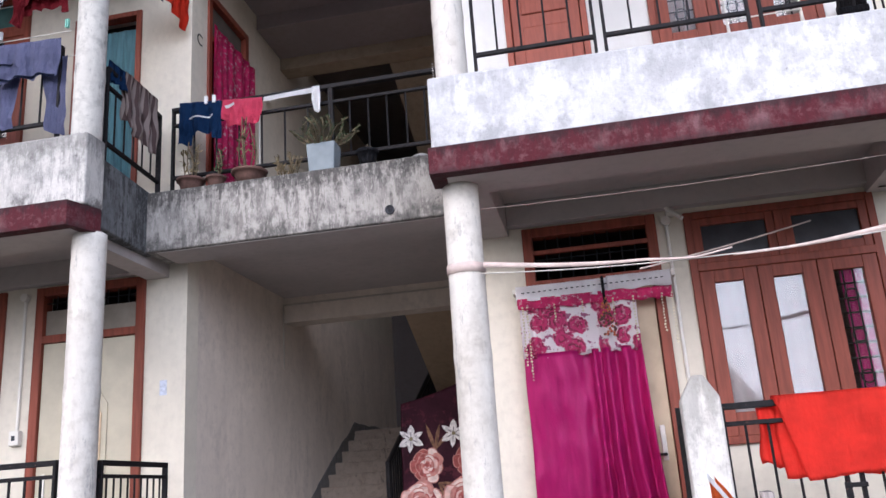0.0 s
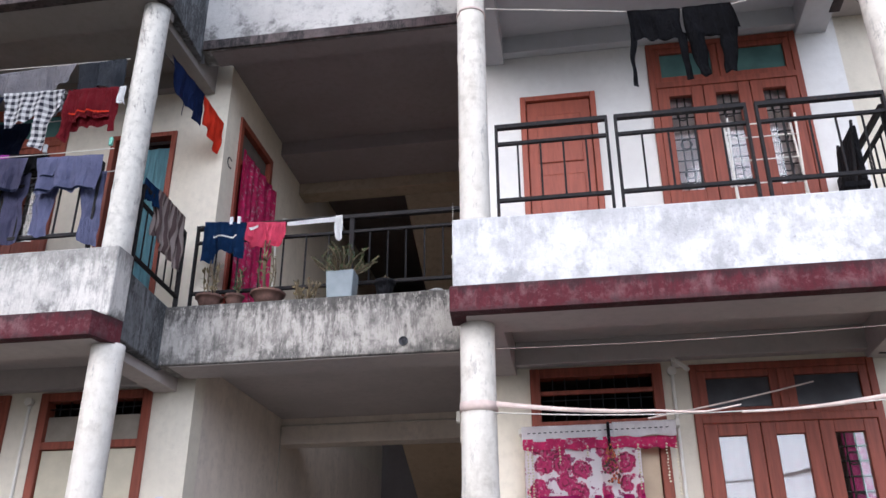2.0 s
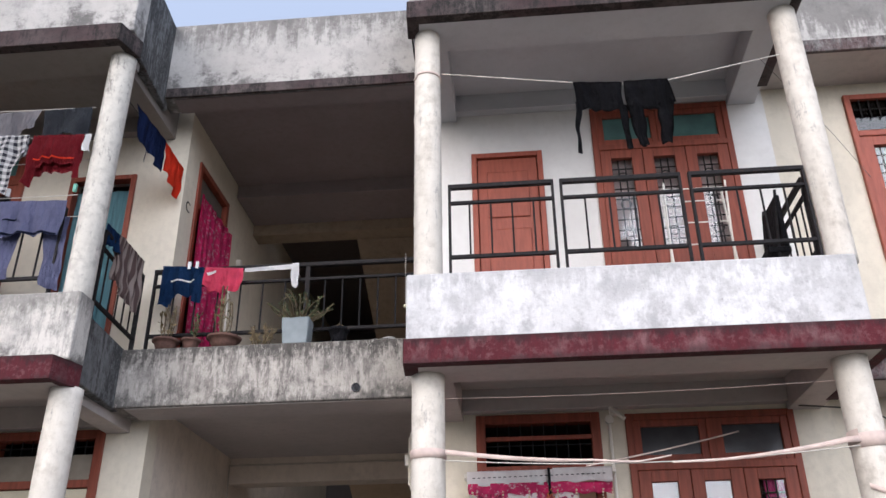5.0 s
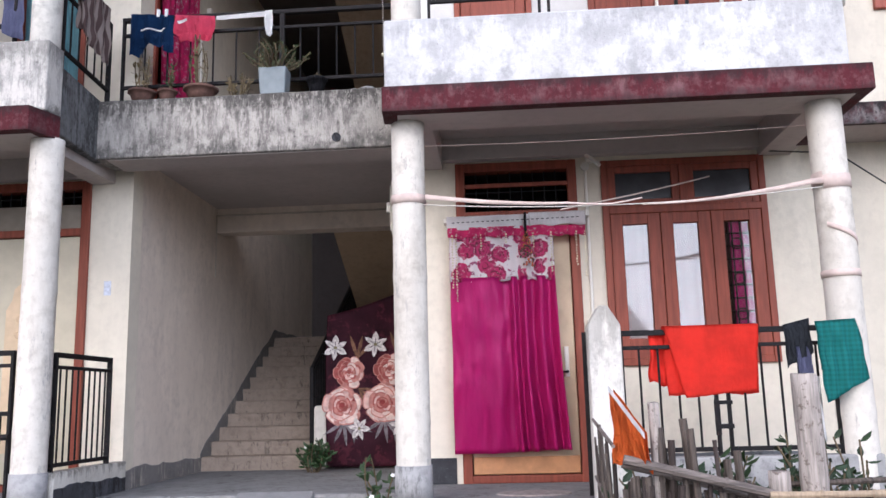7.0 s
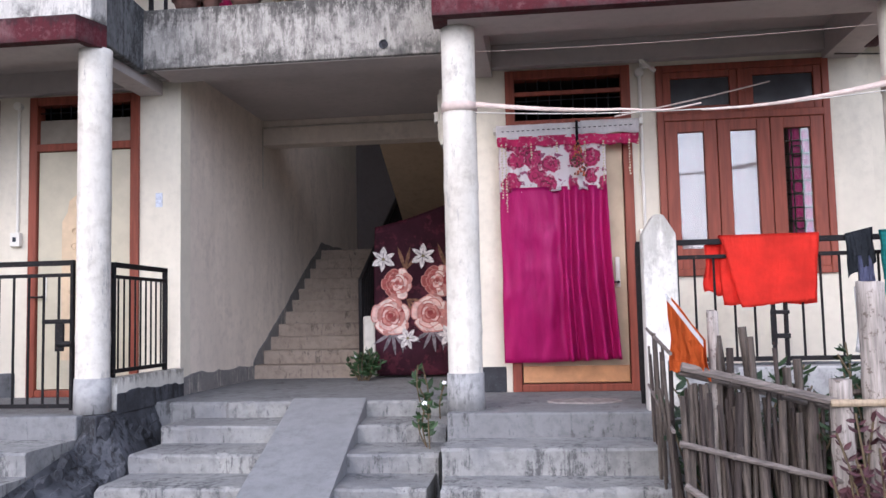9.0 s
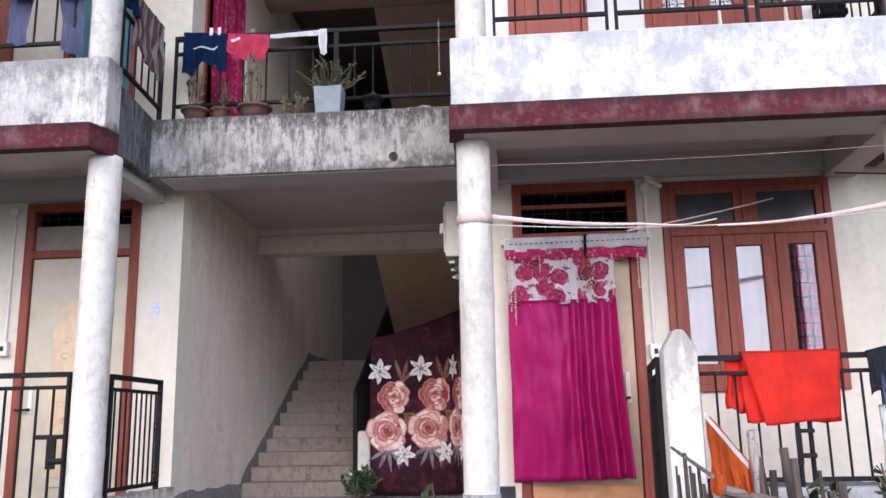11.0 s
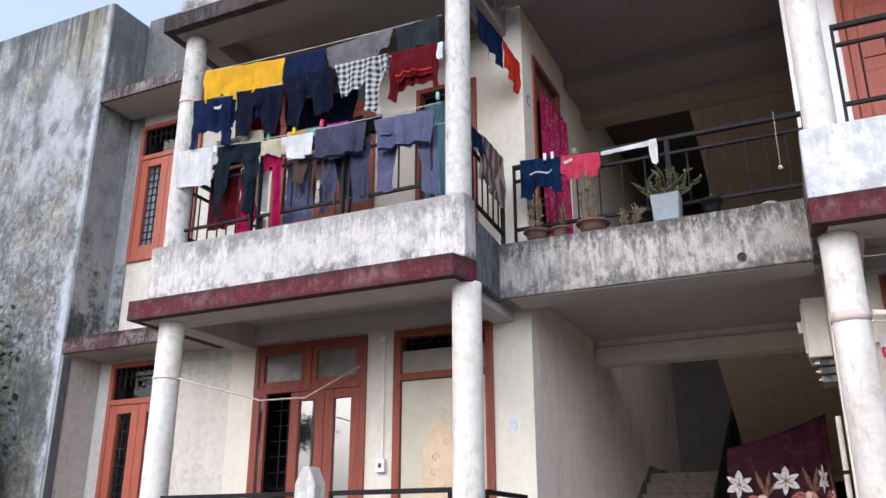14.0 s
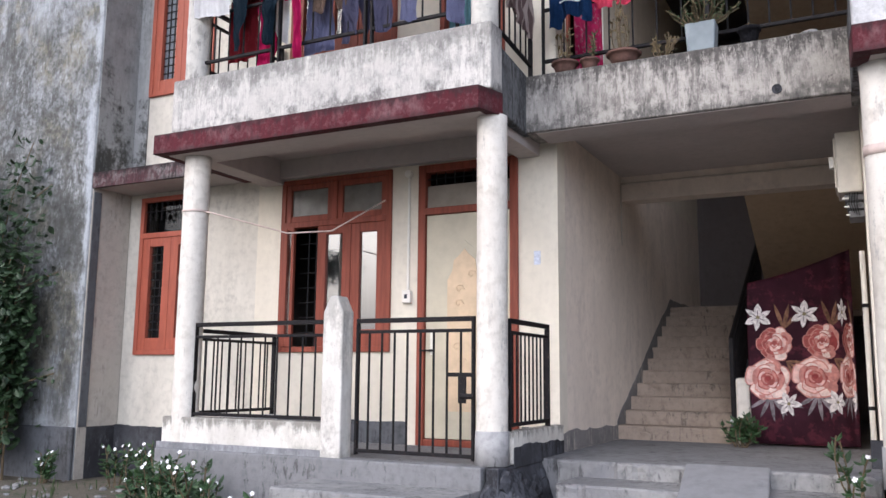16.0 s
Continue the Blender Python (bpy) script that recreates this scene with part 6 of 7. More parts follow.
M_FLORAL = floral("rose_print_on_white", (0.86, 0.80, 0.82), (0.58, 0.03, 0.16), (0.36, 0.10, 0.20), 6.5)
LACE = cloth_mat("white_lace", (0.88, 0.84, 0.85), crease_height=0.2)
CX0, CX1 = -0.555, 0.29
cur = thing("door_curtain", "magenta satin curtain with a rose-print band and white lace heading", "curtain", (-0.1, 6.1, 1.05))
bm = bmesh.new()
sheet = []
for j in range(41):
    v = j / 40
    row = []
    for i in range(121):
        u = i / 120
        tight = 0.58 + 0.42 * max(0.0, min(1.0, (u - 0.52) / 0.2))
        ph = 2 * math.pi * (2.6 * u + 5.0 * max(0.0, u - 0.55) + 0.45 * noise.noise((u * 3, 0.3, v * 0.8)))
        dent = 0.6 * noise.noise((u * 5, v * 2.4, 7)) + 0.35 * noise.noise((u * 11 + v * 2, v * 6, 3))
        row.append(bm.verts.new((CX0 + (CX1 - CX0 - 0.01 + 0.065 * v ** 1.5) * (u + 0.01 * noise.noise((u * 4, v * 3, 2))), 6.085 + tight * 0.060 * math.sin(ph) * (0.45 + 0.55 * v) + 0.055 * dent, 2.42 - 1.365 * v - (0.012 * math.sin(3 * u + 1) if j == 40 else 0))))
    sheet.append(row)
for a, b in zip(sheet, sheet[1:]):
    for i in range(120):
        bm.faces.new((a[i], a[i + 1], b[i + 1], b[i]))
bmesh.ops.solidify(bm, geom=bm.faces[:], thickness=0.003)
part("satin", bm, M_MAGENTA, cur, "magenta satin", smooth=True)
part("print_band", folds(CX0 - 0.005, CX1 - 0.01, 2.39, 2.83, 6.085, 0.02, 6.5, 3.0, cols=110, rows=10), M_FLORAL, cur, "white band printed with pink roses", smooth=True)
part("lace_heading", folds(CX0 - 0.02, 0.10, 2.815, 2.925, 6.07, 0.006, 3, 5.0, cols=50, rows=6), LACE, cur, "white lace heading", smooth=True)
part("lace_heading", folds(0.09, 0.545, 2.825, 2.935, 6.065, 0.006, 2, 6.0, cols=40, rows=6), LACE, cur, "white lace heading", smooth=True)
part("red_valance", folds(CX1 - 0.02, 0.54, 2.74, 2.825, 6.085, 0.008, 3, 7.0, cols=40, rows=6), M_PINKCURTAIN, cur, "red beaded valance", smooth=True)
part("red_valance", folds(CX0 - 0.01, CX1, 2.745, 2.83, 6.07, 0.008, 5, 7.5, cols=60, rows=6), M_PINKCURTAIN, cur, "red beaded valance", smooth=True)
for i in range(26):
    part("stitch", box(-0.53 + i * 0.04, -0.51 + i * 0.04, 6.052, 6.06, 2.868 + 0.012 * (i / 25), 2.873 + 0.012 * (i / 25)), SLATE, cur)
rng = random.Random(8)
for x, z0 in ((-0.50, 2.20), (0.46, 2.46), (0.53, 2.38), (-0.53, 2.30), (-0.3, 2.62), (-0.1, 2.66), (0.12, 2.62), (0.26, 2.42)):
    k = int((2.76 - z0) / 0.022)
    bm = bmesh.new()
    for i in range(k):
        g = bmesh.ops.create_icosphere(bm, subdivisions=1, radius=rng.uniform(0.006, 0.01))
        bmesh.ops.translate(bm, vec=(x + rng.uniform(-0.003, 0.003), 6.045, 2.76 - i * 0.022), verts=g["verts"])
    part("bead_string", bm, CREAMCLOTH, cur, "pale bead string")
rod = thing("curtain_rod", "thin curtain rod over the door", "rod", (0, 6.12, 2.9))
part("rod", tube((-0.60, 6.12, 2.90), (0.58, 6.12, 2.93), 0.011, 8), M_CONDUIT, rod)
part("bracket", box(-0.60, -0.57, 6.11, 6.215, 2.88, 2.92, 0.004), M_CONDUIT, rod)
part("bracket", box(0.55, 0.58, 6.11, 6.215, 2.90, 2.95, 0.004), M_CONDUIT, rod)
gar = thing("door_charm", "dark hanging door charm with orange and red tassels", "ornament", (0.06, 6.02, 2.5))
part("cord", tube((0.06, 6.03, 2.93), (0.06, 6.03, 2.72), 0.012, 6), BLACKCLOTH, gar)
bm = bmesh.new()
for i in range(46):
    z = 2.76 - 0.006 * i
    r = 0.012 + 0.05 * min(1, i / 25)
    g = bmesh.ops.create_icosphere(bm, subdivisions=1, radius=0.012)
    bmesh.ops.translate(bm, vec=(0.06 + rng.uniform(-r, r), 6.025 + rng.uniform(-0.015, 0.015), z), verts=g["verts"])
part("tassel", bm, floral("tassel_threads", (0.05, 0.03, 0.03), (0.55, 0.12, 0.03), (0.3, 0.02, 0.03), 30.0), gar)
mat_ob = thing("door_mat", "faded oval door mat on the porch", "mat", (-0.03, 5.45, FLOOR))
bm = bmesh.new()
g = bmesh.ops.create_cone(bm, cap_ends=True, segments=40, radius1=1, radius2=0.97, depth=1)
for v in g["verts"]:
    v.co = Vector((0.02 + v.co.x * 0.26, 5.42 + v.co.y * 0.17, FLOOR + 0.006 + v.co.z * 0.01))
part("weave", bm, painted("faded_mat", (0.24, 0.21, 0.20), 0.95, 0.3, scale=30), mat_ob)

# ---- rose blanket ----
M_BLANKET = painted("dark_maroon_blanket", (0.060, 0.012, 0.026), 0.8, 0.35, scale=3, chip=(0.13, 0.025, 0.045), chip_amount=0.34)
P1 = painted("rose_petal_pale", (0.66, 0.45, 0.41), 0.8, 0.22, scale=18)
P2 = painted("rose_petal_mid", (0.50, 0.22, 0.19), 0.8, 0.25, scale=18)
P1B = painted("rose_petal_cream", (0.74, 0.60, 0.55), 0.8, 0.2, scale=25)
P2C = painted("rose_petal_red", (0.33, 0.085, 0.075), 0.8, 0.25, scale=25)
P3 = painted("rose_petal_deep", (0.25, 0.04, 0.04), 0.8, 0.2, scale=18)
P4 = painted("lily_petal", (0.66, 0.62, 0.61), 0.8, 0.3, scale=30)
P6 = painted("lily_throat", (0.25, 0.21, 0.12), 0.8, 0.2, scale=30)
P7 = painted("print_leaf_grey", (0.22, 0.19, 0.21), 0.8, 0.4, scale=25)
P8 = painted("print_leaf_olive", (0.20, 0.10, 0.06), 0.8, 0.4, scale=25)
BY = 7.95
bl = thing("blanket", "dark maroon blanket printed with pink roses and white lilies", "blanket", (-1.45, BY, 0.83))


def drape(x, z):
    u = (x + 1.945) / 0.905
    return BY + 0.012 * math.sin(9 * u) + (0.03 * math.sin(34 * u) * max(0, (u - 0.72) / 0.28)) + 0.01 * noise.noise((x * 4, z * 3, 2))


bm = bmesh.new()
g = []
for j in range(41):
    row = []
    for i in range(61):
        u, v = i / 60, j / 40
        x = -1.945 + 0.91 * u - 0.02 * math.sin(3 * v) * (1 - u)
        zt = 2.35 + 0.285 * u - 0.03 * math.sin(math.pi * u)
        z = 0.83 + (zt - 0.83) * v
        row.append(bm.verts.new((x, drape(x, z), z)))
    g.append(row)
for a, b in zip(g, g[1:]):
    for i in range(60):
        bm.faces.new((a[i], a[i + 1], b[i + 1], b[i]))
bmesh.ops.solidify(bm, geom=bm.faces[:], thickness=-0.006)
part("cloth", bm, M_BLANKET, bl, smooth=True)


def bunched(x):
    """The cloth is gathered towards its end, so the print is squeezed there."""
    return min(-1.045, x if x < -1.17 else -1.17 + (x + 1.17) * 0.33)


def print_shape(cx, cz, pts, lift):
    """One printed shape laid on the blanket's folds, or nothing past its edge."""
    if cx > -0.80:
        return None
    bm = bmesh.new()
    vs = []
    for u, w in pts:
        x, z = bunched(cx + u), cz + w
        vs.append(bm.verts.new((x, drape(x, z) - 0.010 - lift, z)))
    mid = bm.verts.new((bunched(cx), drape(bunched(cx), cz) - 0.0101 - lift, cz))
    for p, q in zip(vs, vs[1:] + vs[:1]):
        if (p.co - q.co).length > 1e-5:
            bm.faces.new((p, q, mid))
    return bm


def round_petal(along, across, a, q0):
    """Outline of a rose petal: a broad outer lip, a narrow root, a wavy rim."""
    out = []
    for q in range(16):
        t = 2 * math.pi * q / 16
        u = along * math.cos(t) * (0.92 + 0.08 * math.cos(3 * t + q0))
        w = across * math.sin(t) * (1 + 0.28 * math.cos(t)) * (1 + 0.09 * math.sin(4 * t + q0))
        out.append((u * math.cos(a) - w * math.sin(a), u * math.sin(a) + w * math.cos(a)))
    return out


def point_petal(along, across, a, curl=0.0):
    """Outline of a lily petal or a leaf, drawn out to a point."""
    out = []
    for f, h in ((0, 0.25), (0.25, 0.8), (0.5, 1.0), (0.75, 0.7), (1.0, 0.0), (0.75, -0.7), (0.5, -1.0), (0.25, -0.8), (0, -0.25)):
        u, w = (f - 0.5) * 2 * along, h * across + curl * along * f * f
        out.append((u * math.cos(a) - w * math.sin(a), u * math.sin(a) + w * math.cos(a)))
    return out


def printed_rose(cx, cz, r, turn, red=False):
    bm = print_shape(cx, cz, round_petal(r * 0.86, r * 0.86, turn, 0.4), 0.0004)
    if bm is None:
        return
    rose = part("printed_rose", bm, P3, bl)
    lift = 0.0008
    rings = ((0.66, 0.40, 0.46, 7, (P1B, P1, P1B, P1)), (0.46, 0.32, 0.38, 6, (P1, P1B, P2)), (0.30, 0.24, 0.28, 5, (P2, P1)), (0.17, 0.16, 0.19, 4, (P2C, P2)), (0.06, 0.12, 0.14, 3, (P3, P2C)))
    if red:
        rings = ((0.66, 0.34, 0.34, 9, (P1B, P1, P2)), (0.44, 0.26, 0.27, 8, (P1, P1B, P2)), (0.24, 0.22, 0.22, 6, (P1B, P2, P1)), (0.06, 0.14, 0.14, 3, (P2C, P1)))
    for ri, (d, al, ac, n, mats) in enumerate(rings):
        for k in range(n):
            a = turn + 0.7 * ri + 2 * math.pi * (k + 0.22 * math.sin(k * 1.9 + ri)) / n
            g = 1 + 0.20 * math.sin(k * 2.3 + turn + ri)
            shade = mats[k % len(mats)]
            if red and ri < 2 and math.cos(a) < -0.35:
                shade = P2C
            # each petal: a darker edge, the pale blade, and a deeper flush towards its root
            ca, sa = math.cos(a), math.sin(a)
            for nm, off, grow, mat, up in (("petal_edge", 0.0, 1.04, P2 if ri < 2 else P2C, 0.0), ("petal", -0.03, 0.95, shade, 0.0003), ("petal_flush", -0.10, 0.60, P2C if shade is P2 else P2, 0.0005)):
                bm = print_shape(cx + r * (d + off) * ca, cz + r * (d + off) * sa, round_petal(r * al * grow * g, r * ac * grow, a, k), lift + up)
                if bm and not (nm == "petal_flush" and (ri > 2 or k % 3 == 0)):
                    part(nm, bm, mat, rose)
            lift += 0.0006


def printed_lily(cx, cz, r, turn):
    if cx > -0.80:
        return
    heart = print_shape(cx, cz, round_petal(0.15 * r, 0.13 * r, turn, 1.0), 0.0175)
    lily = part("printed_lily", heart, P6, bl, "white lily with a grey-brown throat")
    for k in range(6):
        a = turn + 2 * math.pi * k / 6 + 0.12 * math.sin(3 * k)
        wide = 0.27 if k % 2 else 0.20
        for f, mat, lift in ((1.0, P4, 0.0160), (0.45, P7, 0.0166)):
            w = wide * (1.0 if f == 1.0 else 0.16)
            bm = print_shape(cx + (0.52 if f == 1.0 else 0.34) * r * math.cos(a), cz + (0.52 if f == 1.0 else 0.34) * r * math.sin(a), point_petal(0.50 * r * f, w * r, a), lift + 0.00008 * k)
            if bm:
                part("petal" if f == 1.0 else "petal_vein", bm, mat, lily)


def printed_sprig(cx, cz, r, turn, mat, n=4):
    for k in range(n):
        a = turn + 0.5 * (k - (n - 1) / 2)
        bm = print_shape(cx + 0.5 * r * math.cos(a), cz + 0.5 * r * math.sin(a), point_petal(0.5 * r * (1 - 0.12 * (k % 2)), 0.075 * r, a, 0.1 * (k - 1.5)), 0.0002 + 0.00002 * k)
        if bm:
            part("printed_leaf", bm, mat, bl)


for cx, dz in ((-1.796, 0.0), (-1.382, 0.022), (-0.975, 0.03)):
    printed_sprig(cx + 0.02, 1.28 + dz, 0.25, -1.5, P7, 5)
    printed_sprig(cx + 0.12, 1.26 + dz, 0.21, -1.0, P7, 3)
    printed_sprig(cx + 0.16, 1.90 + dz, 0.26, 1.35, P8, 3)
    printed_sprig(cx + 0.17, 1.60 + dz, 0.18, -0.6, P8, 3)
    printed_rose(cx + 0.075, 1.76 + dz, 0.165, 1.1, True)
    printed_rose(cx, 1.43 + dz, 0.192, 0.3)
    printed_lily(cx - 0.065, 2.015 + dz, 0.13, 0.45)
    printed_lily(cx + 0.175, 1.205 + dz, 0.115, 0.9)

# ---- straps, wires, conduits, fittings ----
def strap(name, pts, wide, label):
    bm = bmesh.new()
    rows = []
    for i, p in enumerate(pts):
        p = Vector(p)
        tw = 0.35 * math.sin(i * 0.7)
        h = wide[0] + (wide[1] - wide[0]) * i / (len(pts) - 1)
        rows.append([bm.verts.new(p + Vector((0, dy + 0.5 * h * tw * s, s * h / 2))) for s, dy in ((-1, -0.003), (1, -0.003), (1, 0.003), (-1, 0.003))])
    for a, b in zip(rows, rows[1:]):
        for k in range(4):
            bm.faces.new((a[k], a[(k + 1) % 4], b[(k + 1) % 4], b[k]))
    bm.faces.new(rows[0][::-1]); bm.faces.new(rows[-1])
    return tagged(link(name, bm, STRAP, smooth=True), label, "strap")


def wrap(x, y, z0, z1, turns, r, h, label):
    bm = bmesh.new()
    rows = []
    n = int(28 * max(1, turns))
    for i in range(n + 1):
        a = 2 * math.pi * turns * i / n - math.pi * 0.75
        z = z0 + (z1 - z0) * i / n
        rows.append([bm.verts.new((x + rr * math.cos(a), y + rr * math.sin(a), z + s * h / 2)) for s, rr in ((-1, r), (1, r), (1, r + 0.006), (-1, r + 0.006))])
    for a, b in zip(rows, rows[1:]):
        for k in range(4):
            bm.faces.new((a[k], a[(k + 1) % 4], b[(k + 1) % 4], b[k]))
    return tagged(link("strap_wrap", bm, STRAP, smooth=True), label, "strap")


wrap(-0.762, 5.0, 2.81, 2.815, 1.0, 0.115, 0.06, "pale strap tied round the porch column")
wrap(2.05, 4.97, 2.80, 2.83, 1.0, 0.115, 0.09, "pale strap tied round the porch column")
wrap(2.05, 4.97, 2.52, 2.34, 0.5, 0.115, 0.035, "pale strap slanting round the porch column")
wrap(2.05, 4.97, 2.20, 2.20, 1.0, 0.115, 0.045, "pale strap tied round the porch column")
strap("washing_strap", [(-0.64 + 0.094 * i, 4.89, 2.81 - 0.08 * math.sin(math.pi * min(1, i / 10) / 2)) for i in range(11)] + [(0.40 + 0.1 * i, 4.89, 2.73 - 0.02 * math.sin(i)) for i in range(1, 5)], (0.036, 0.008), "pale pink strap strung between the porch columns")
strap("washing_strap", [(0.8 + 0.1 * i, 4.89, 2.70 + 0.0009 * i * i) for i in range(12)] + [(1.97, 4.88, 2.81)], (0.008, 0.042), "pale pink strap strung between the porch columns")
rope("washing_wire", [(-0.66, 4.90, 2.76), (1.98, 4.89, 2.77)], 0.004, ROPE, "thin line between the porch columns", 0.06)
rope("washing_wire", [(0.3, 5.4, 2.80), (1.55, 6.1, 3.18)], 0.006, STRAP, "pale strap end tied to the window", 0.01)
rope("washing_wire", [(-0.66, 5.0, 3.20), (1.95, 4.98, 3.22)], 0.0016, STRAP, "thin wire under the balcony", 0.02)
rope("cable", [(2.02, 6.2, 3.40), (2.2, 5.2, 3.08), (3.4, 6.2, 2.75)], 0.006, WIRE, "dark cable from the window to the column")
rope("cable", [(1.9, 4.95, 5.88), (2.6, 5.6, 5.55), (3.1, 6.2, 5.45)], 0.002, WIRE, "thin cable on the upper wall")
rope("washing_wire", [(-6.08, 4.93, 2.85), (-5.5, 5.35, 2.68), (-5.2, 5.6, 2.72), (-4.95, 6.12, 3.08)], 0.007, STRAP, "pale orange strap tied to the window frame")
wrap(-6.235, 4.97, 2.86, 2.86, 1.0, 0.115, 0.02, "thin strap tied round the porch column")
wrap(-6.305, 4.97, 5.60, 5.60, 1.0, 0.107, 0.03, "thin strap tied round the upper column")
wrap(-0.755, 4.97, 5.89, 5.87, 1.0, 0.107, 0.02, "rope end tied round the upper column")

for x, zb, lab in ((0.575, 2.05, "white wiring conduit with a switch box beside the door"), (-4.74, 2.2, "white wiring conduit with a switch box beside the door")):
    c = thing("wiring_conduit", lab, "conduit", (x, 6.2, zb))
    part("pipe", tube((x, 6.205, zb), (x, 6.205, 3.36), 0.013, 8), M_CONDUIT, c)
    sb = part("switch_box", box(x - 0.045, x + 0.045, 6.165, 6.216, zb - 0.1, zb + 0.02, 0.008), M_CONDUIT, c)
    part("switch", box(x - 0.015, x + 0.015, 6.158, 6.166, zb - 0.06, zb - 0.02, 0.003), SLATE, sb)
    part("junction", tube((x, 6.17, 3.33), (x, 6.216, 3.33), 0.035, 12), M_CONDUIT, c)
fit = thing("lamp_holder", "white tube lamp holder above the door", "lamp", (0.62, 6.15, 3.34))
part("bracket", box(0.58, 0.64, 6.17, 6.217, 3.36, 3.42, 0.006), M_CONDUIT, fit)
part("arm", tube((0.58, 6.14, 3.42), (0.68, 6.06, 3.30), 0.016, 8), M_CONDUIT, fit)
mb = thing("meter_box", "cream electricity meter box with hanging wires", "box", (-0.987, 6.5, 2.9))
part("body", box(-1.067, -0.889, 6.40, 6.78, 2.86, 3.34, 0.012), M_METERBOX, mb)
part("cover", box(-1.082, -1.065, 6.42, 6.76, 2.90, 3.30, 0.006), M_METERBOX, mb)
part("switch", box(-1.117, -1.082, 6.45, 6.52, 3.07, 3.16, 0.006), M_CONDUIT, mb)
for k in range(3):
    part("terminal_block", box(-1.022 + 0.012 * k, -0.889, 6.45, 6.74, 2.80 - 0.065 * k, 2.85 - 0.065 * k, 0.006), M_CEMENT, mb)
    part("terminal_tag", box(-1.04 + 0.012 * k, -0.99, 6.435, 6.449, 2.812 - 0.065 * k, 2.824 - 0.065 * k, 0.002), M_CONDUIT, mb)
for i in range(4):
    part("wire", path_tube([(-0.93 - 0.018 * i, 6.442, 2.86), (-0.94 - 0.018 * i, 6.43, 2.77), (-0.925 - 0.016 * i, 6.44, 2.68 + 0.01 * i)], 0.004, 5), WIRE, mb)
pp = thing("water_pipe", "grey vertical pipe on the lobby wall", "pipe", (-0.927, 6.8, FLOOR))
part("pipe", tube((-0.927, 6.8, FLOOR), (-0.927, 6.8, 2.45), 0.022, 10), M_CONDUIT, pp)
for z in (1.2, 2.0):
    part("clamp", tube((-0.927, 6.8, z), (-0.927, 6.8, z + 0.03), 0.028, 10), M_BLACK, pp)
st = thing("wall_sticker", "small faded blue and white sticker on the wall", "sticker", (-3.46, 6.215, 2.4))
part("paper", box(-3.49, -3.43, 6.214, 6.218, 2.40, 2.52), painted("pale_sticker", (0.55, 0.58, 0.66), 0.7, 0.2, scale=40), st)
# the letter painted on the lobby wall
cu = bpy.data.curves.new("wall_letter", "FONT")
cu.body, cu.size, cu.extrude = "C", 0.16, 0.001
lt = new("wall_letter", cu)
cu.materials.append(WIRE)
lt.matrix_world = Matrix(((0, 0, 1, LX + 0.003), (1, 0, 0, 6.31), (0, 1, 0, 5.58), (0, 0, 0, 1)))
tagged(lt, "black letter painted on the cream wall", "lettering")
pc = thing("pull_cord", "thin white conduit on the upper lobby wall", "conduit", (LX, 7.7, 4.2))
part("pipe", tube((LX + 0.012, 7.7, 3.8), (LX + 0.012, 7.7, 5.6), 0.011, 8), M_CONDUIT, pc)
part("lamp_base", tube((LX, 7.9, 5.75), (LX + 0.05, 7.9, 5.75), 0.04, 10), M_CONDUIT, pc)
M_DULLPIPE = painted("dull_cream_pipe", (0.44, 0.40, 0.34), 0.6, 0.1)
pc = thing("light_tube", "thin pale conduit along the stair beam", "conduit", (-2.1, 8.34, 3.5))
part("pipe", tube((LX + 0.01, 8.345, 3.54), (RX - 0.02, 8.345, 3.54), 0.010, 8), M_DULLPIPE, pc)
part("drop", tube((LX + 0.014, 8.3, 2.85), (LX + 0.014, 8.3, 3.54), 0.007, 8), M_DULLPIPE, pc)

# ---- pots on the lobby beam ----
M_TERRA = painted("terracotta", (0.12, 0.065, 0.05), 0.85, 0.3, scale=14)
M_POTBLUE = painted("grey_blue_plastic_pot", (0.20, 0.235, 0.255), 0.5, 0.1)
M_LEAF = painted("green_leaf", (0.055, 0.085, 0.03), 0.6, 0.4, scale=12)
M_LEAFBRIGHT = painted("periwinkle_leaf", (0.032, 0.066, 0.022), 0.5, 0.45, scale=12)
M_LEAFDRY = painted("dry_leaf", (0.17, 0.13, 0.06), 0.75, 0.35, scale=12)
M_STEM = painted("plant_stem", (0.12, 0.09, 0.05), 0.8, 0.2)
M_PETAL = painted("white_petal", (0.80, 0.80, 0.80), 0.7, 0.05)
M_LEAFDARK = painted("dark_leaf", (0.02, 0.042, 0.014), 0.55, 0.4, scale=9)


def add_leaf(bm, at, way, size, width=0.42, up=None):
    way = Vector(way).normalized()
    sidev = way.cross(up or Vector((0.2, -0.6, 0.8))).normalized()
    nrm = way.cross(sidev)
    pts = [(0, 0, 0), (0.35, width * 0.5, 0.05), (0.7, width * 0.42, 0.06), (1, 0, -0.06), (0.7, -width * 0.42, 0.06), (0.35, -width * 0.5, 0.05)]
    at = Vector(at)
    vs = [bm.verts.new(at + size * (way * a + sidev * b + nrm * c)) for a, b, c in pts]
    mid = bm.verts.new(at + size * (way * 0.5 - nrm * 0.02))
    for i in range(6):
        bm.faces.new((vs[i], vs[(i + 1) % 6], mid))


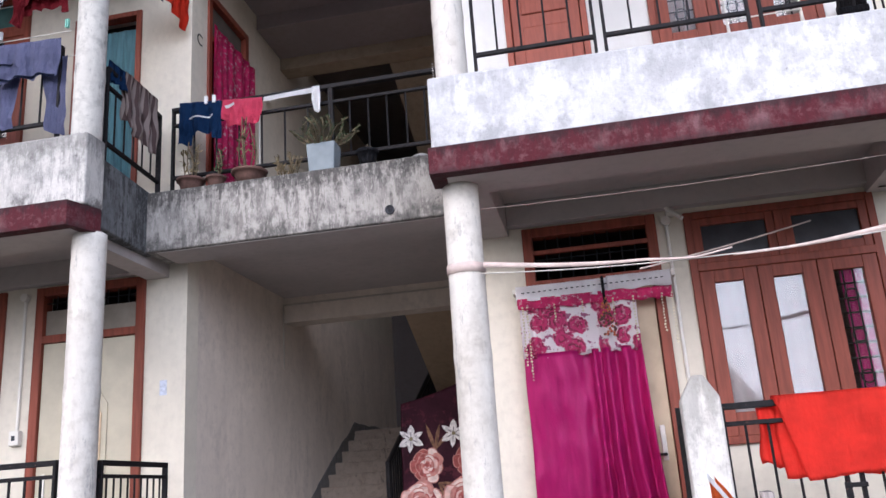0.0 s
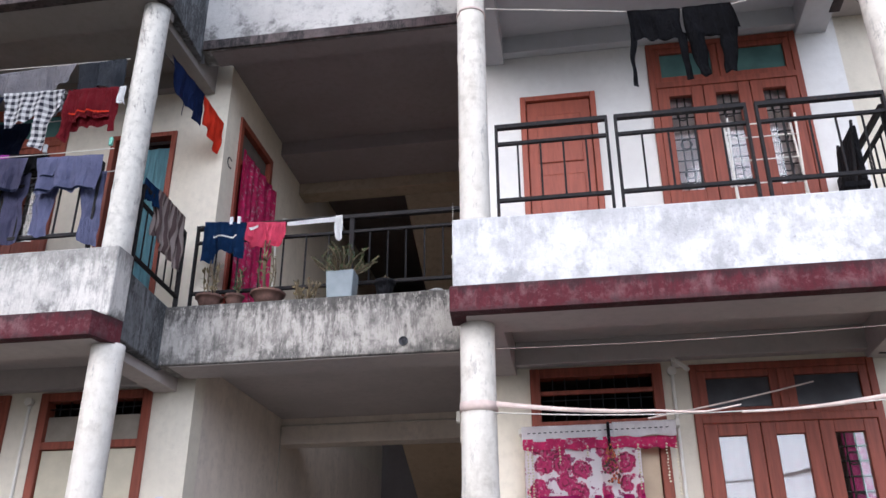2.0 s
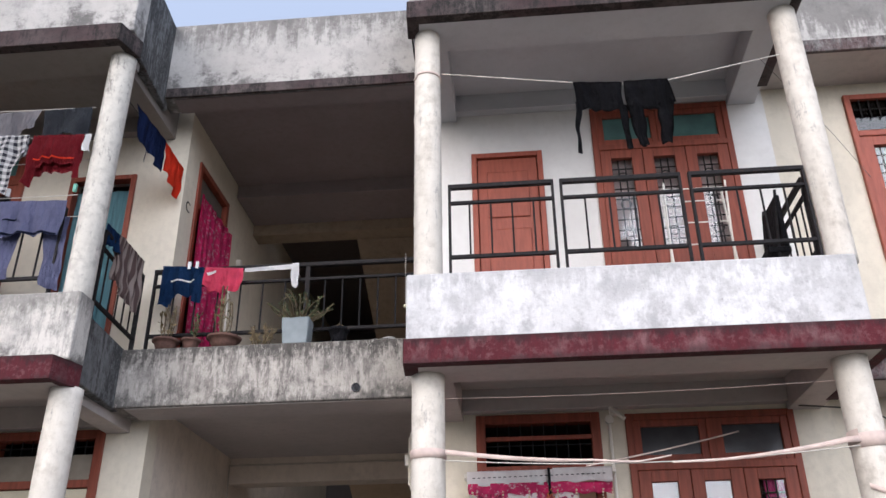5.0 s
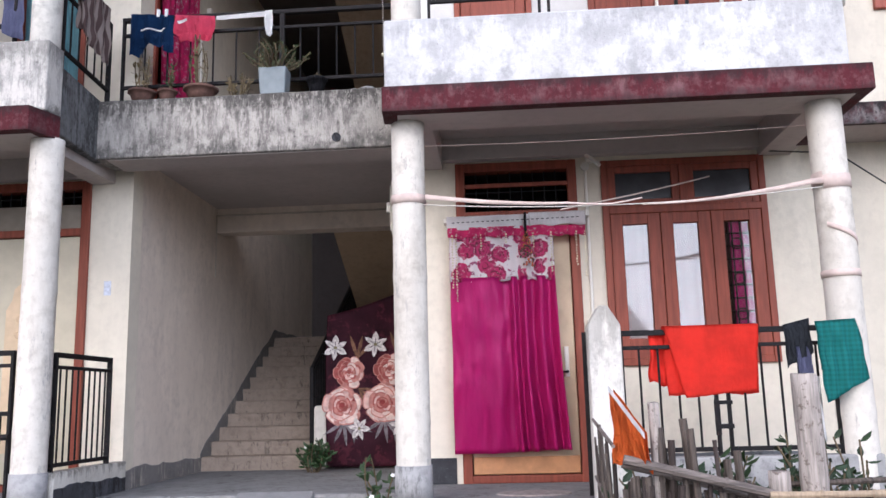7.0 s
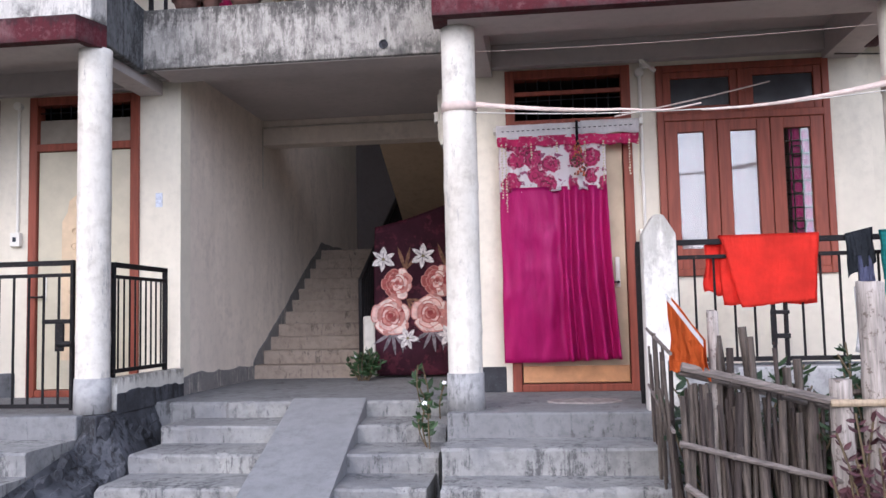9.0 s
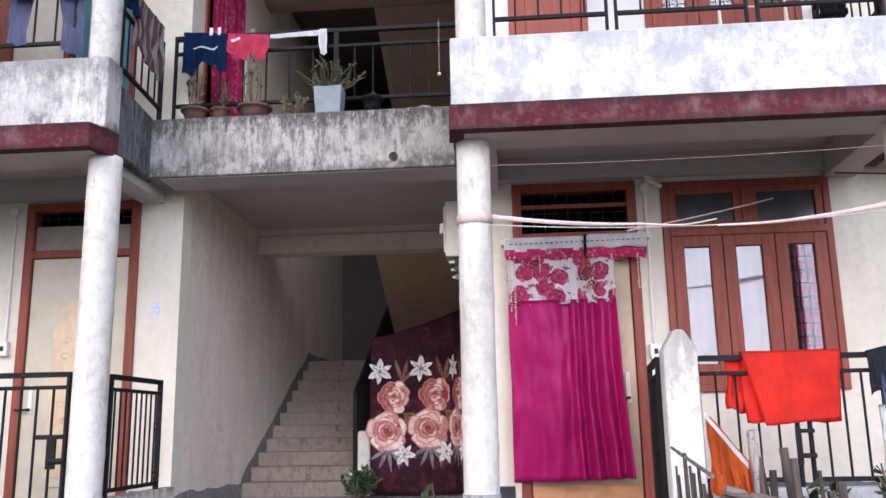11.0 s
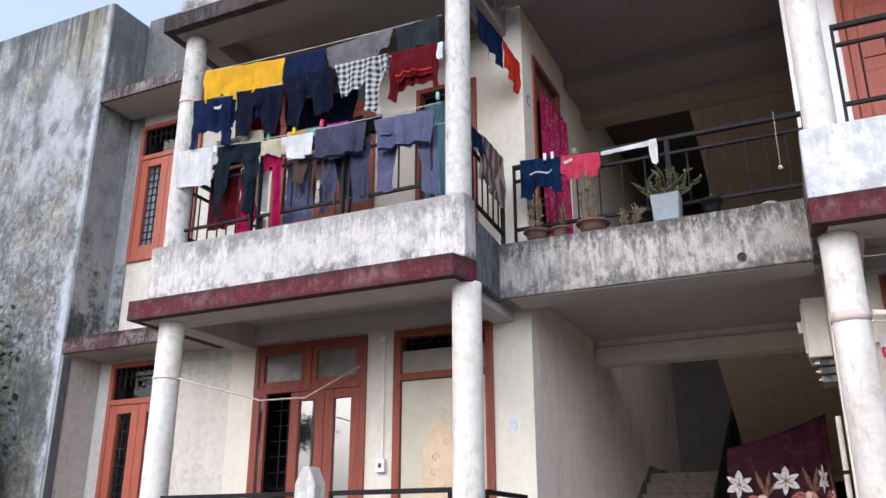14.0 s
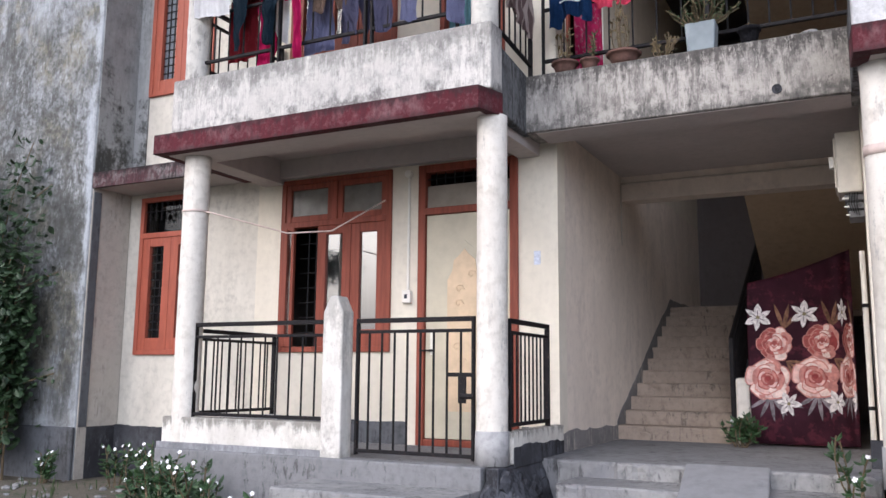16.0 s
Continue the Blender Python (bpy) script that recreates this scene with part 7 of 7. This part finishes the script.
def bush(parent, at, r, h, stems, leaves, mat, rng, leaf=0.05, flowers=0, spread=0.6):
    """Stems with leaves all along, and white five-petalled flowers where asked."""
    bl_, bf_ = bmesh.new(), bmesh.new()
    at = Vector(at)
    tips = []
    for s in range(stems):
        a = rng.uniform(0, 2 * math.pi)
        hh = h * rng.uniform(0.55, 1.0)
        tip = at + Vector((r * spread * math.cos(a) * rng.uniform(0.3, 1), r * spread * math.sin(a) * rng.uniform(0.3, 1), hh))
        root = at + Vector((r * 0.25 * math.cos(a), r * 0.25 * math.sin(a), 0))
        bend = Vector((rng.uniform(-1, 1), rng.uniform(-1, 1), 0)) * r * 0.2
        pts = [root.lerp(tip, t / 5) + bend * math.sin(math.pi * t / 5) for t in range(6)]
        part("stem", path_tube(pts, 0.0055, 5), M_STEM, parent)
        for k in range(leaves):
            t = rng.uniform(0.25, 1.0)
            b = root.lerp(tip, t) + bend * math.sin(math.pi * t)
            add_leaf(bl_, b, (rng.uniform(-1, 1), rng.uniform(-1, 1), rng.uniform(-0.2, 0.9)), leaf * rng.uniform(0.6, 1.3))
        tips.append(tip)
    part("foliage", bl_, mat, parent)
    if flowers:
        for tip in tips[:flowers]:
            w = Vector((rng.uniform(-0.4, 0.4), -1, rng.uniform(0.1, 0.9))).normalized()
            u = w.cross(Vector((0, 0, 1))).normalized()
            v = w.cross(u)
            for k in range(5):
                a = 2 * math.pi * k / 5
                add_leaf(bf_, tip + w * 0.02, u * math.cos(a) + v * math.sin(a) + w * 0.2, 0.02, 0.8, up=w)
        part("blossom", bf_, M_PETAL, parent, "small white flowers")


def round_pot(x, y, z, r, h, label, mat, rng, plant):
    p = thing("flower_pot", label, "flower pot", (x, y, z), "pots on the beam")
    bm = bmesh.new()
    prof = [(0.66, 0), (0.82, 0.45), (0.95, 0.8), (1.08, 0.82), (1.1, 1.0), (0.98, 1.0), (0.94, 0.88), (0, 0.88)]
    rings = []
    for f, v in prof:
        rings.append([bm.verts.new((x + r * f * math.cos(2 * math.pi * k / 24) * (1 + (0.03 * math.sin(8 * 2 * math.pi * k / 24) if v > 0.8 else 0)), y + r * f * math.sin(2 * math.pi * k / 24), z + h * v)) for k in range(24)])
    for a, b in zip(rings, rings[1:]):
        for k in range(24):
            bm.faces.new((a[k], a[(k + 1) % 24], b[(k + 1) % 24], b[k]))
    bm.faces.new(rings[0][::-1])
    part("bowl", bm, mat, p, smooth=True)
    bush(p, (x, y, z + h * 0.85), *plant, rng)
    return p


rng = random.Random(21)
round_pot(-3.07, 5.87, 3.94, 0.105, 0.11, "wide terracotta pot with a dry leafy plant", M_TERRA, rng, (0.14, 0.36, 5, 7, M_LEAFDRY))
round_pot(-2.86, 5.88, 3.94, 0.075, 0.11, "small terracotta pot with thin stems", M_TERRA, rng, (0.1, 0.26, 4, 8, M_LEAF))
round_pot(-2.57, 5.87, 3.94, 0.13, 0.11, "wide terracotta pot with dry twigs", M_TERRA, rng, (0.2, 0.5, 7, 5, M_LEAFDRY))
sp = thing("square_pot", "grey-blue square plastic pot with a bushy plant", "flower pot", (-1.9, 5.87, 3.94), "pots on the beam")
bm = box(-2.07, -1.83, 5.78, 5.96, 3.945, 4.18, 0.012)
for v in bm.verts:
    f = 0.85 + 0.15 * (v.co.z - 3.94) / 0.28
    v.co.x, v.co.y = -1.95 + (v.co.x + 1.95) * f, 5.87 + (v.co.y - 5.87) * f
part("tub", bm, M_POTBLUE, sp)
bush(sp, (-1.95, 5.87, 4.17), 0.3, 0.2, 34, 22, M_LEAF, rng, leaf=0.026, spread=1.0)
round_pot(-1.60, 5.88, 3.94, 0.08, 0.15, "small black plastic pot", BLACKCLOTH, rng, (0.05, 0.08, 2, 2, M_LEAFDRY))
lit = thing("dry_plants", "dry grass tufts on the beam", "plant", (-2.25, 5.86, 3.94))
bush(lit, (-2.25, 5.86, 3.94), 0.16, 0.2, 16, 6, M_LEAFDRY, rng, leaf=0.035, spread=1.0)
for x, r in ((-2.12, 0.03), (-1.30, 0.035), (-1.18, 0.05), (-1.72, 0.025)):
    stn = thing("loose_stone", "loose stone on the beam", "stone", (x, 5.85, 3.94))
    bm = bmesh.new()
    gq = bmesh.ops.create_icosphere(bm, subdivisions=2, radius=r)
    for v in gq["verts"]:
        v.co = Vector((x + v.co.x * 1.4, 5.85 + v.co.y, 3.94 + r * 0.45 + v.co.z * 0.5)) + 0.3 * r * noise.noise_vector(v.co * 30)
    part("stone", bm, M_STEP, stn)

# ---- plants at ground level ----
for x, y, z, r, h, n in ((-2.02, 7.62, FLOOR, 0.2, 0.28, 16), (-1.05, 5.50, 0.69, 0.2, 0.40, 4), (-1.0, 4.95, 0.57, 0.14, 0.30, 3)):
    pl = thing("periwinkle_bush", "green periwinkle with white flowers beside the steps", "plant", (x, y, z))
    bush(pl, (x, y, z), r, h, n, 20 if n > 9 else 11, M_LEAFBRIGHT, rng, leaf=0.075, flowers=2 if n > 9 else 1, spread=0.9)
for x, y, r, h, n in ((-6.0, 4.35, 0.22, 0.42, 12), (-5.55, 4.3, 0.3, 0.5, 14), (-5.85, 4.45, 0.2, 0.5, 8), (-6.7, 5.2, 0.2, 0.4, 7), (-7.2, 5.4, 0.2, 0.45, 6), (-7.6, 5.5, 0.16, 0.4, 5), (-8.5, 5.4, 0.12, 0.3, 6), (-4.95, 4.2, 0.15, 0.4, 4), (-5.75, 4.2, 0.2, 0.45, 10)):
    z = 0.17 + 0.15 * max(0, min(1, (-4.6 - x) / 1.2))
    pl = thing("periwinkle_bush", "green periwinkle plants with white flowers in front of the porch", "plant", (x, y, z), "periwinkles")
    bush(pl, (x, y, z), r, h, n + 2, 22, M_LEAFBRIGHT, rng, leaf=0.07, flowers=5, spread=1.0)

# shrub against the tall wall
sh = thing("climbing_shrub", "dark leafy shrub growing against the tall grey wall", "shrub", (-9.9, 5.4, 0.3))
bs_, bl_ = bmesh.new(), bmesh.new()
for s in range(38):
    x0 = rng.uniform(-10.8, -8.95)
    ztop = rng.uniform(1.5, 4.0) + 0.3 * (-9.0 - x0)
    p0 = Vector((x0 - 0.2, 5.35, 0.2))
    p1 = Vector((x0 + rng.uniform(-0.3, 0.25), rng.uniform(5.0, 5.55), ztop))
    pts = [p0.lerp(p1, t / 6) + Vector((0.12 * math.sin(t + s), 0.05 * math.cos(t * 2 + s), 0)) for t in range(7)]
    for i in range(6):
        add_tube(bs_, pts[i], pts[i + 1], 0.014 - 0.0018 * i, 5)
    for k in range(260):
        t = rng.uniform(0.3, 1.0)
        b = p0.lerp(p1, t) + Vector((rng.gauss(0, 0.16), rng.gauss(0, 0.08), rng.gauss(0, 0.12)))
        add_leaf(bl_, b, (rng.uniform(-1, 1), rng.uniform(-1, 0.3), rng.uniform(-0.8, 0.5)), rng.uniform(0.06, 0.13), 0.62)
for z0, ln in ((2.35, 0.55), (1.30, 0.6), (3.3, 0.35)):
    a, b = Vector((-9.0, 5.4, z0)), Vector((-9.0 + ln, 5.35, z0 + 0.12))
    add_tube(bs_, a, b, 0.008, 5)
    for k in range(34):
        t = rng.uniform(0, 1)
        add_leaf(bl_, a.lerp(b, t) + Vector((0, 0, rng.gauss(0, 0.05))), (rng.uniform(-0.4, 1), rng.uniform(-1, 0.2), rng.uniform(-0.9, 0.4)), rng.uniform(0.05, 0.09), 0.6)
part("branch", bs_, M_STEM, sh)
part("foliage", bl_, M_LEAFDARK, sh)

# ---- bamboo fence ----
# weathered stakes, also darkened for the shade among them; rails keep a lighter tone
M_BAMBOODARK = painted("weathered_shaded_stick", (0.045, 0.034, 0.03), 0.85, 0.5, scale=10, grain=(6, 6, 0.5))
M_BAMBOORAIL = painted("weathered_bamboo_rail", (0.16, 0.135, 0.12), 0.75, 0.45, scale=10, grain=(0.6, 6, 6))
M_BAMBOO = painted("weathered_bamboo", (0.085, 0.068, 0.056), 0.75, 0.5, scale=10, grain=(6, 6, 0.5))
M_BAMBOOPALE = painted("pale_split_bamboo", (0.36, 0.28, 0.19), 0.7, 0.2, scale=10, grain=(6, 6, 0.5))
M_LOG = painted("grey_weathered_log", (0.34, 0.30, 0.27), 0.85, 0.35, scale=8, grain=(7, 7, 0.6), chip=(0.16, 0.13, 0.11), chip_amount=0.2)
fen = thing("bamboo_fence", "weathered bamboo and stick fence in front of the porch", "fence", (0.8, 3.6, 0.1))
rng = random.Random(33)


def cane(a, b, r, mat, name="stake"):
    bm = bmesh.new()
    a, b = Vector(a), Vector(b)
    L = (b - a).length
    n = max(2, int(L / 0.22))
    for i in range(n):
        add_tube(bm, a.lerp(b, i / n), a.lerp(b, (i + 1) / n), r * rng.uniform(0.92, 1.05), 8, r * rng.uniform(0.86, 1.0))
        if i:
            g0 = a.lerp(b, i / n)
            add_tube(bm, g0 - (b - a).normalized() * 0.006, g0 + (b - a).normalized() * 0.006, r * 1.14, 8)
    if mat is M_BAMBOO and name == "stake" and rng.random() < 0.55:
        mat = M_BAMBOODARK
    return part(name, bm, mat, fen, smooth=False)


for i in range(30):
    x = 0.42 + 0.023 * i + rng.uniform(-0.012, 0.012)
    tall = 0.98 + 0.14 * rng.random() + (0.24 if i in (7, 9, 13, 16, 21) else 0) - 0.10 * (i / 30)
    lean = rng.uniform(-0.09, 0.06)
    cane((x, 3.62 + rng.uniform(-0.03, 0.03), 0.05), (x + lean, 3.64 + rng.uniform(-0.04, 0.04), tall), rng.uniform(0.009, 0.02), M_BAMBOO)
for i in range(26):
    x = 0.42 + 0.027 * i + rng.uniform(-0.015, 0.015)
    cane((x, 3.70 + rng.uniform(-0.03, 0.03), 0.05), (x + rng.uniform(-0.16, 0.12), 3.72 + rng.uniform(-0.05, 0.05), 0.78 + 0.3 * rng.random()), rng.uniform(0.006, 0.013), M_BAMBOO)
for i in range(14):
    x = 1.10 + 0.05 * i + rng.uniform(-0.015, 0.015)
    cane((x, 3.66, 0.05), (x + rng.uniform(-0.08, 0.08), 3.68, 0.8 + 0.25 * rng.random()), rng.uniform(0.008, 0.014), M_BAMBOO)
for i in range(9):
    y = 3.72 + 0.11 * i
    cane((0.40 + rng.uniform(-0.02, 0.02), y, 0.05), (0.36 + rng.uniform(-0.03, 0.03), y + rng.uniform(-0.04, 0.04), 1.20 + rng.uniform(-0.06, 0.2) * (1 if i > 4 else 0.4)), rng.uniform(0.006, 0.012), M_BAMBOO)
for i in range(34):
    x = 0.46 + 0.026 * i + rng.uniform(-0.015, 0.015)
    cane((x, 3.80 + rng.uniform(-0.04, 0.04), 0.05), (x + rng.uniform(-0.14, 0.14), 3.82 + rng.uniform(-0.05, 0.05), 0.7 + 0.25 * rng.random()), rng.uniform(0.007, 0.015), M_BAMBOO)
for x, z, dx in ((0.72, 1.30, -0.12), (0.83, 1.34, -0.11), (0.95, 1.14, -0.03), (1.02, 1.18, -0.05)):
    cane((x, 3.70, 0.05), (x + dx, 3.72, z), 0.021, M_BAMBOO, "post")
cane((0.40, 3.57, 1.16), (1.10, 3.56, 0.985), 0.024, M_BAMBOORAIL, "rail")
cane((0.40, 3.66, 1.13), (1.10, 3.65, 0.95), 0.016, M_BAMBOORAIL, "rail")
cane((0.38, 3.58, 0.80), (1.12, 3.57, 0.62), 0.016, M_BAMBOORAIL, "rail")
cane((0.40, 3.60, 0.60), (0.9, 3.5, 0.25), 0.02, M_BAMBOORAIL, "rail")
cane((0.36, 3.62, 1.22), (0.38, 4.72, 1.32), 0.010, M_BAMBOORAIL, "rail")
cane((0.36, 3.62, 0.85), (0.38, 4.72, 0.98), 0.010, M_BAMBOORAIL, "rail")
cane((1.06, 3.545, 0.985), (1.75, 3.5, 0.99), 0.018, M_BAMBOOPALE, "rail")
cane((1.10, 3.66, 1.02), (1.8, 3.66, 1.04), 0.014, M_BAMBOO, "rail")
for x, y, z1, r in ((1.285, 3.60, 1.54, 0.062), (1.125, 3.60, 1.09, 0.05), (0.575, 3.68, 1.42, 0.028)):
    bm = bmesh.new()
    rings = []
    for i in range(17):
        z = 0.05 + (z1 - 0.05) * i / 16
        ring = []
        for k in range(16):
            a = 2 * math.pi * k / 16
            rr = r * (1 + 0.08 * noise.noise((math.cos(a) * 2, math.sin(a) * 2, z * 3)) + (0.07 if i in (5, 11) else 0))
            ring.append(bm.verts.new((x + rr * math.cos(a), y + rr * math.sin(a), z + (0.012 * noise.noise((a, z, 1)) if i == 16 else 0))))
        rings.append(ring)
    for a, b in zip(rings, rings[1:]):
        for k in range(16):
            bm.faces.new((a[k], a[(k + 1) % 16], b[(k + 1) % 16], b[k]))
    bm.faces.new(rings[-1])
    part("post", bm, M_LOG, fen, "thick grey weathered post", smooth=True)
bag = garment("orange_bag", (0.37, 3.70, 1.50), (0.50, 3.52, 1.28), (((0, 0), (1, 0), (1.02, 0.12), (0.1, 0.36)),), cloth_mat("orange_bag_cloth", (0.75, 0.16, 0.03)), "orange printed cloth bag hung on the fence", seed=50, n=2, back=0.2)
bag["category"] = "bag"
garment("white_trim", (0.365, 3.68, 1.515), (0.505, 3.51, 1.285), RECT(0.03), WHITECLOTH, "white patterned trim of the bag", seed=51, amp=0.004)
fl = thing("fence_plant", "leafy plants growing behind the bamboo fence", "plant", (1.2, 4.1, 0.15))
bush(fl, (0.95, 4.2, 0.15), 0.55, 0.95, 60, 34, M_LEAFDARK, rng, leaf=0.09, spread=1.25)
fl = thing("fence_plant", "reddish leafy plant beside the fence post", "plant", (1.35, 3.5, 0.15))
bush(fl, (1.22, 3.48, 0.15), 0.2, 0.85, 16, 26, painted("reddish_leaf", (0.07, 0.025, 0.03), 0.6, 0.4), rng, leaf=0.06, spread=1.0)
fl = thing("fence_plant", "leafy shrub behind the fence post", "plant", (1.75, 4.0, 0.15))
bush(fl, (1.7, 4.0, 0.15), 0.5, 1.15, 50, 34, M_LEAFDARK, rng, leaf=0.07, spread=1.0)

# ---- small things on the right balcony ----
rk = thing("drying_rack", "white folding drying rack on the balcony", "rack", (1.35, 5.7, FLOOR2))
for x in (1.15, 1.65):
    part("leg", tube((x, 5.55, FLOOR2), (x, 5.75, 5.15), 0.009, 6), M_CONDUIT, rk)
    part("leg", tube((x, 5.80, FLOOR2), (x, 5.60, 5.15), 0.009, 6), M_CONDUIT, rk)
for z in (4.6, 4.8, 5.0, 5.12):
    part("bar", tube((1.15, 5.66, z), (1.65, 5.66, z), 0.006, 6), M_CONDUIT, rk)
ch = thing("folded_chair", "dark folded chair leaning on the side railing", "chair", (1.9, 5.6, FLOOR2))
part("seat", box(1.80, 1.98, 5.35, 5.75, 4.35, 4.40, 0.01), BLACKCLOTH, ch)
part("backrest", box(1.93, 1.97, 5.35, 5.75, 4.4, 4.85, 0.012), BLACKCLOTH, ch)
for y in (5.37, 5.73):
    part("leg", tube((1.82, y, FLOOR2), (1.95, y, 4.9), 0.012, 6), M_BLACK, ch)

# ---- beyond the roof line ----
rt = tagged(thing("roof_room", "pale stair head room with a dark sheet metal roof", "roof room", (-1.8, 9.5, 6.85)), kind="structure")
part("wall", box(-3.2, -0.9, 8.6, 11.5, 6.85, 8.55, 0.01), M_CREAM, rt)
bm = bmesh.new()
for i in range(24):
    add_box(bm, -3.7 + 0.14 * i, -3.7 + 0.14 * i + 0.07, 8.3, 11.8, 8.56 + 0.03 * i, 8.60 + 0.03 * i)
    add_box(bm, -3.7 + 0.14 * i + 0.07, -3.7 + 0.14 * (i + 1), 8.3, 11.8, 8.575 + 0.03 * i, 8.585 + 0.03 * i)
part("metal_roof", bm, SLATE, rt)

# ---- chain, litter, grass, and the tree that the panes mirror ----
cn = thing("hanging_chain", "thin chain with a bead hanging by the lobby railing", "chain", (-1.06, 5.98, 4.3))
bm = bmesh.new()
for i in range(24):
    g0 = bmesh.ops.create_icosphere(bm, subdivisions=1, radius=0.006)
    bmesh.ops.translate(bm, vec=(-1.06 + 0.002 * (i % 2), 5.98, 4.80 - 0.02 * i), verts=g0["verts"])
part("link", bm, ROPE, cn)
bm = bmesh.new()
g0 = bmesh.ops.create_icosphere(bm, subdivisions=2, radius=0.018)
bmesh.ops.translate(bm, vec=(-1.06, 5.98, 4.31), verts=g0["verts"])
part("bead", bm, CREAMCLOTH, cn, smooth=True)


def ground_z(x, y):
    return 0.17 - 0.03 * max(0, min(1, (4 - y) / 5)) + 0.15 * max(0, min(1, (-4.6 - x) / 1.2)) * max(0, min(1, (y - 2.0) / 2.0)) + 0.03 * noise.noise((x * 0.9, y * 0.9, 0.0))


rng = random.Random(77)
bm = bmesh.new()
for k in range(260):
    x, y = rng.uniform(-9.5, -3.6), rng.uniform(2.8, 5.6)
    if x > -6.4 and y > 4.75 or (x > -4.9 and y > 3.4):
        continue
    rr = rng.uniform(0.012, 0.05)
    g0 = bmesh.ops.create_icosphere(bm, subdivisions=1, radius=rr)
    for v in g0["verts"]:
        v.co = Vector((x, y, ground_z(x, y) + rr * 0.2)) + Vector((v.co.x * 1.3, v.co.y, v.co.z * 0.6)) * (1 + 0.4 * noise.noise(v.co * 40 + Vector((k, 0, 0))))
tagged(link("rubble", bm, M_STEP), "small stones and broken plaster on the earth", "rubble", kind="stuff")
bm = bmesh.new()
for k in range(1500):
    x, y = rng.uniform(-10, 2.5), rng.uniform(1.5, 5.5)
    if x > -6.4 and y > 4.75 or (x > -5.0 and y > 3.3):
        continue
    if noise.noise((x * 1.3, y * 1.3, 4)) < -0.05:
        continue
    add_leaf(bm, (x, y, ground_z(x, y) - 0.005), (rng.uniform(-0.5, 0.5), rng.uniform(-0.5, 0.5), 1), rng.uniform(0.04, 0.13), 0.12)
tagged(link("grass", bm, M_LEAF), "sparse short grass and weeds on the earth", "grass", kind="stuff")

tr = thing("tree", "leafy tree across the yard, mirrored in the window panes", "tree", (-15.75, -7.6, 0.1))
bt, bc = bmesh.new(), bmesh.new()
trunk = [Vector((-15.75, -7.6, 0.0)), Vector((-15.7, -7.55, 1.6)), Vector((-15.8, -7.6, 3.0)), Vector((-15.75, -7.5, 4.1))]
for i in range(3):
    add_tube(bt, trunk[i], trunk[i + 1], 0.17 - 0.035 * i, 10, 0.17 - 0.035 * (i + 1))
part("trunk", bt, M_STEM, tr)
for k in range(11):
    bl2 = bmesh.new()
    ang, tilt = rng.uniform(0, 2 * math.pi), rng.uniform(0.2, 1.2)
    tip = trunk[3] + Vector((math.cos(ang) * math.cos(tilt), math.sin(ang) * math.cos(tilt), math.sin(tilt))) * rng.uniform(0.6, 1.3)
    mid = trunk[3].lerp(tip, 0.5) + Vector((0, 0, 0.15))
    add_tube(bl2, trunk[3] - Vector((0, 0, rng.uniform(0, 0.6))), mid, 0.06, 7, 0.04)
    add_tube(bl2, mid, tip, 0.04, 7, 0.012)
    part("limb", bl2, M_STEM, tr)
    for q in range(110):
        b0 = mid.lerp(tip, rng.uniform(0, 1.15)) + Vector((rng.gauss(0, 0.25), rng.gauss(0, 0.25), rng.gauss(0, 0.2)))
        add_leaf(bc, b0, (rng.uniform(-1, 1), rng.uniform(-1, 1), rng.uniform(-1.2, 0.2)), rng.uniform(0.14, 0.26), 0.3)
part("crown", bc, M_LEAFDARK, tr)
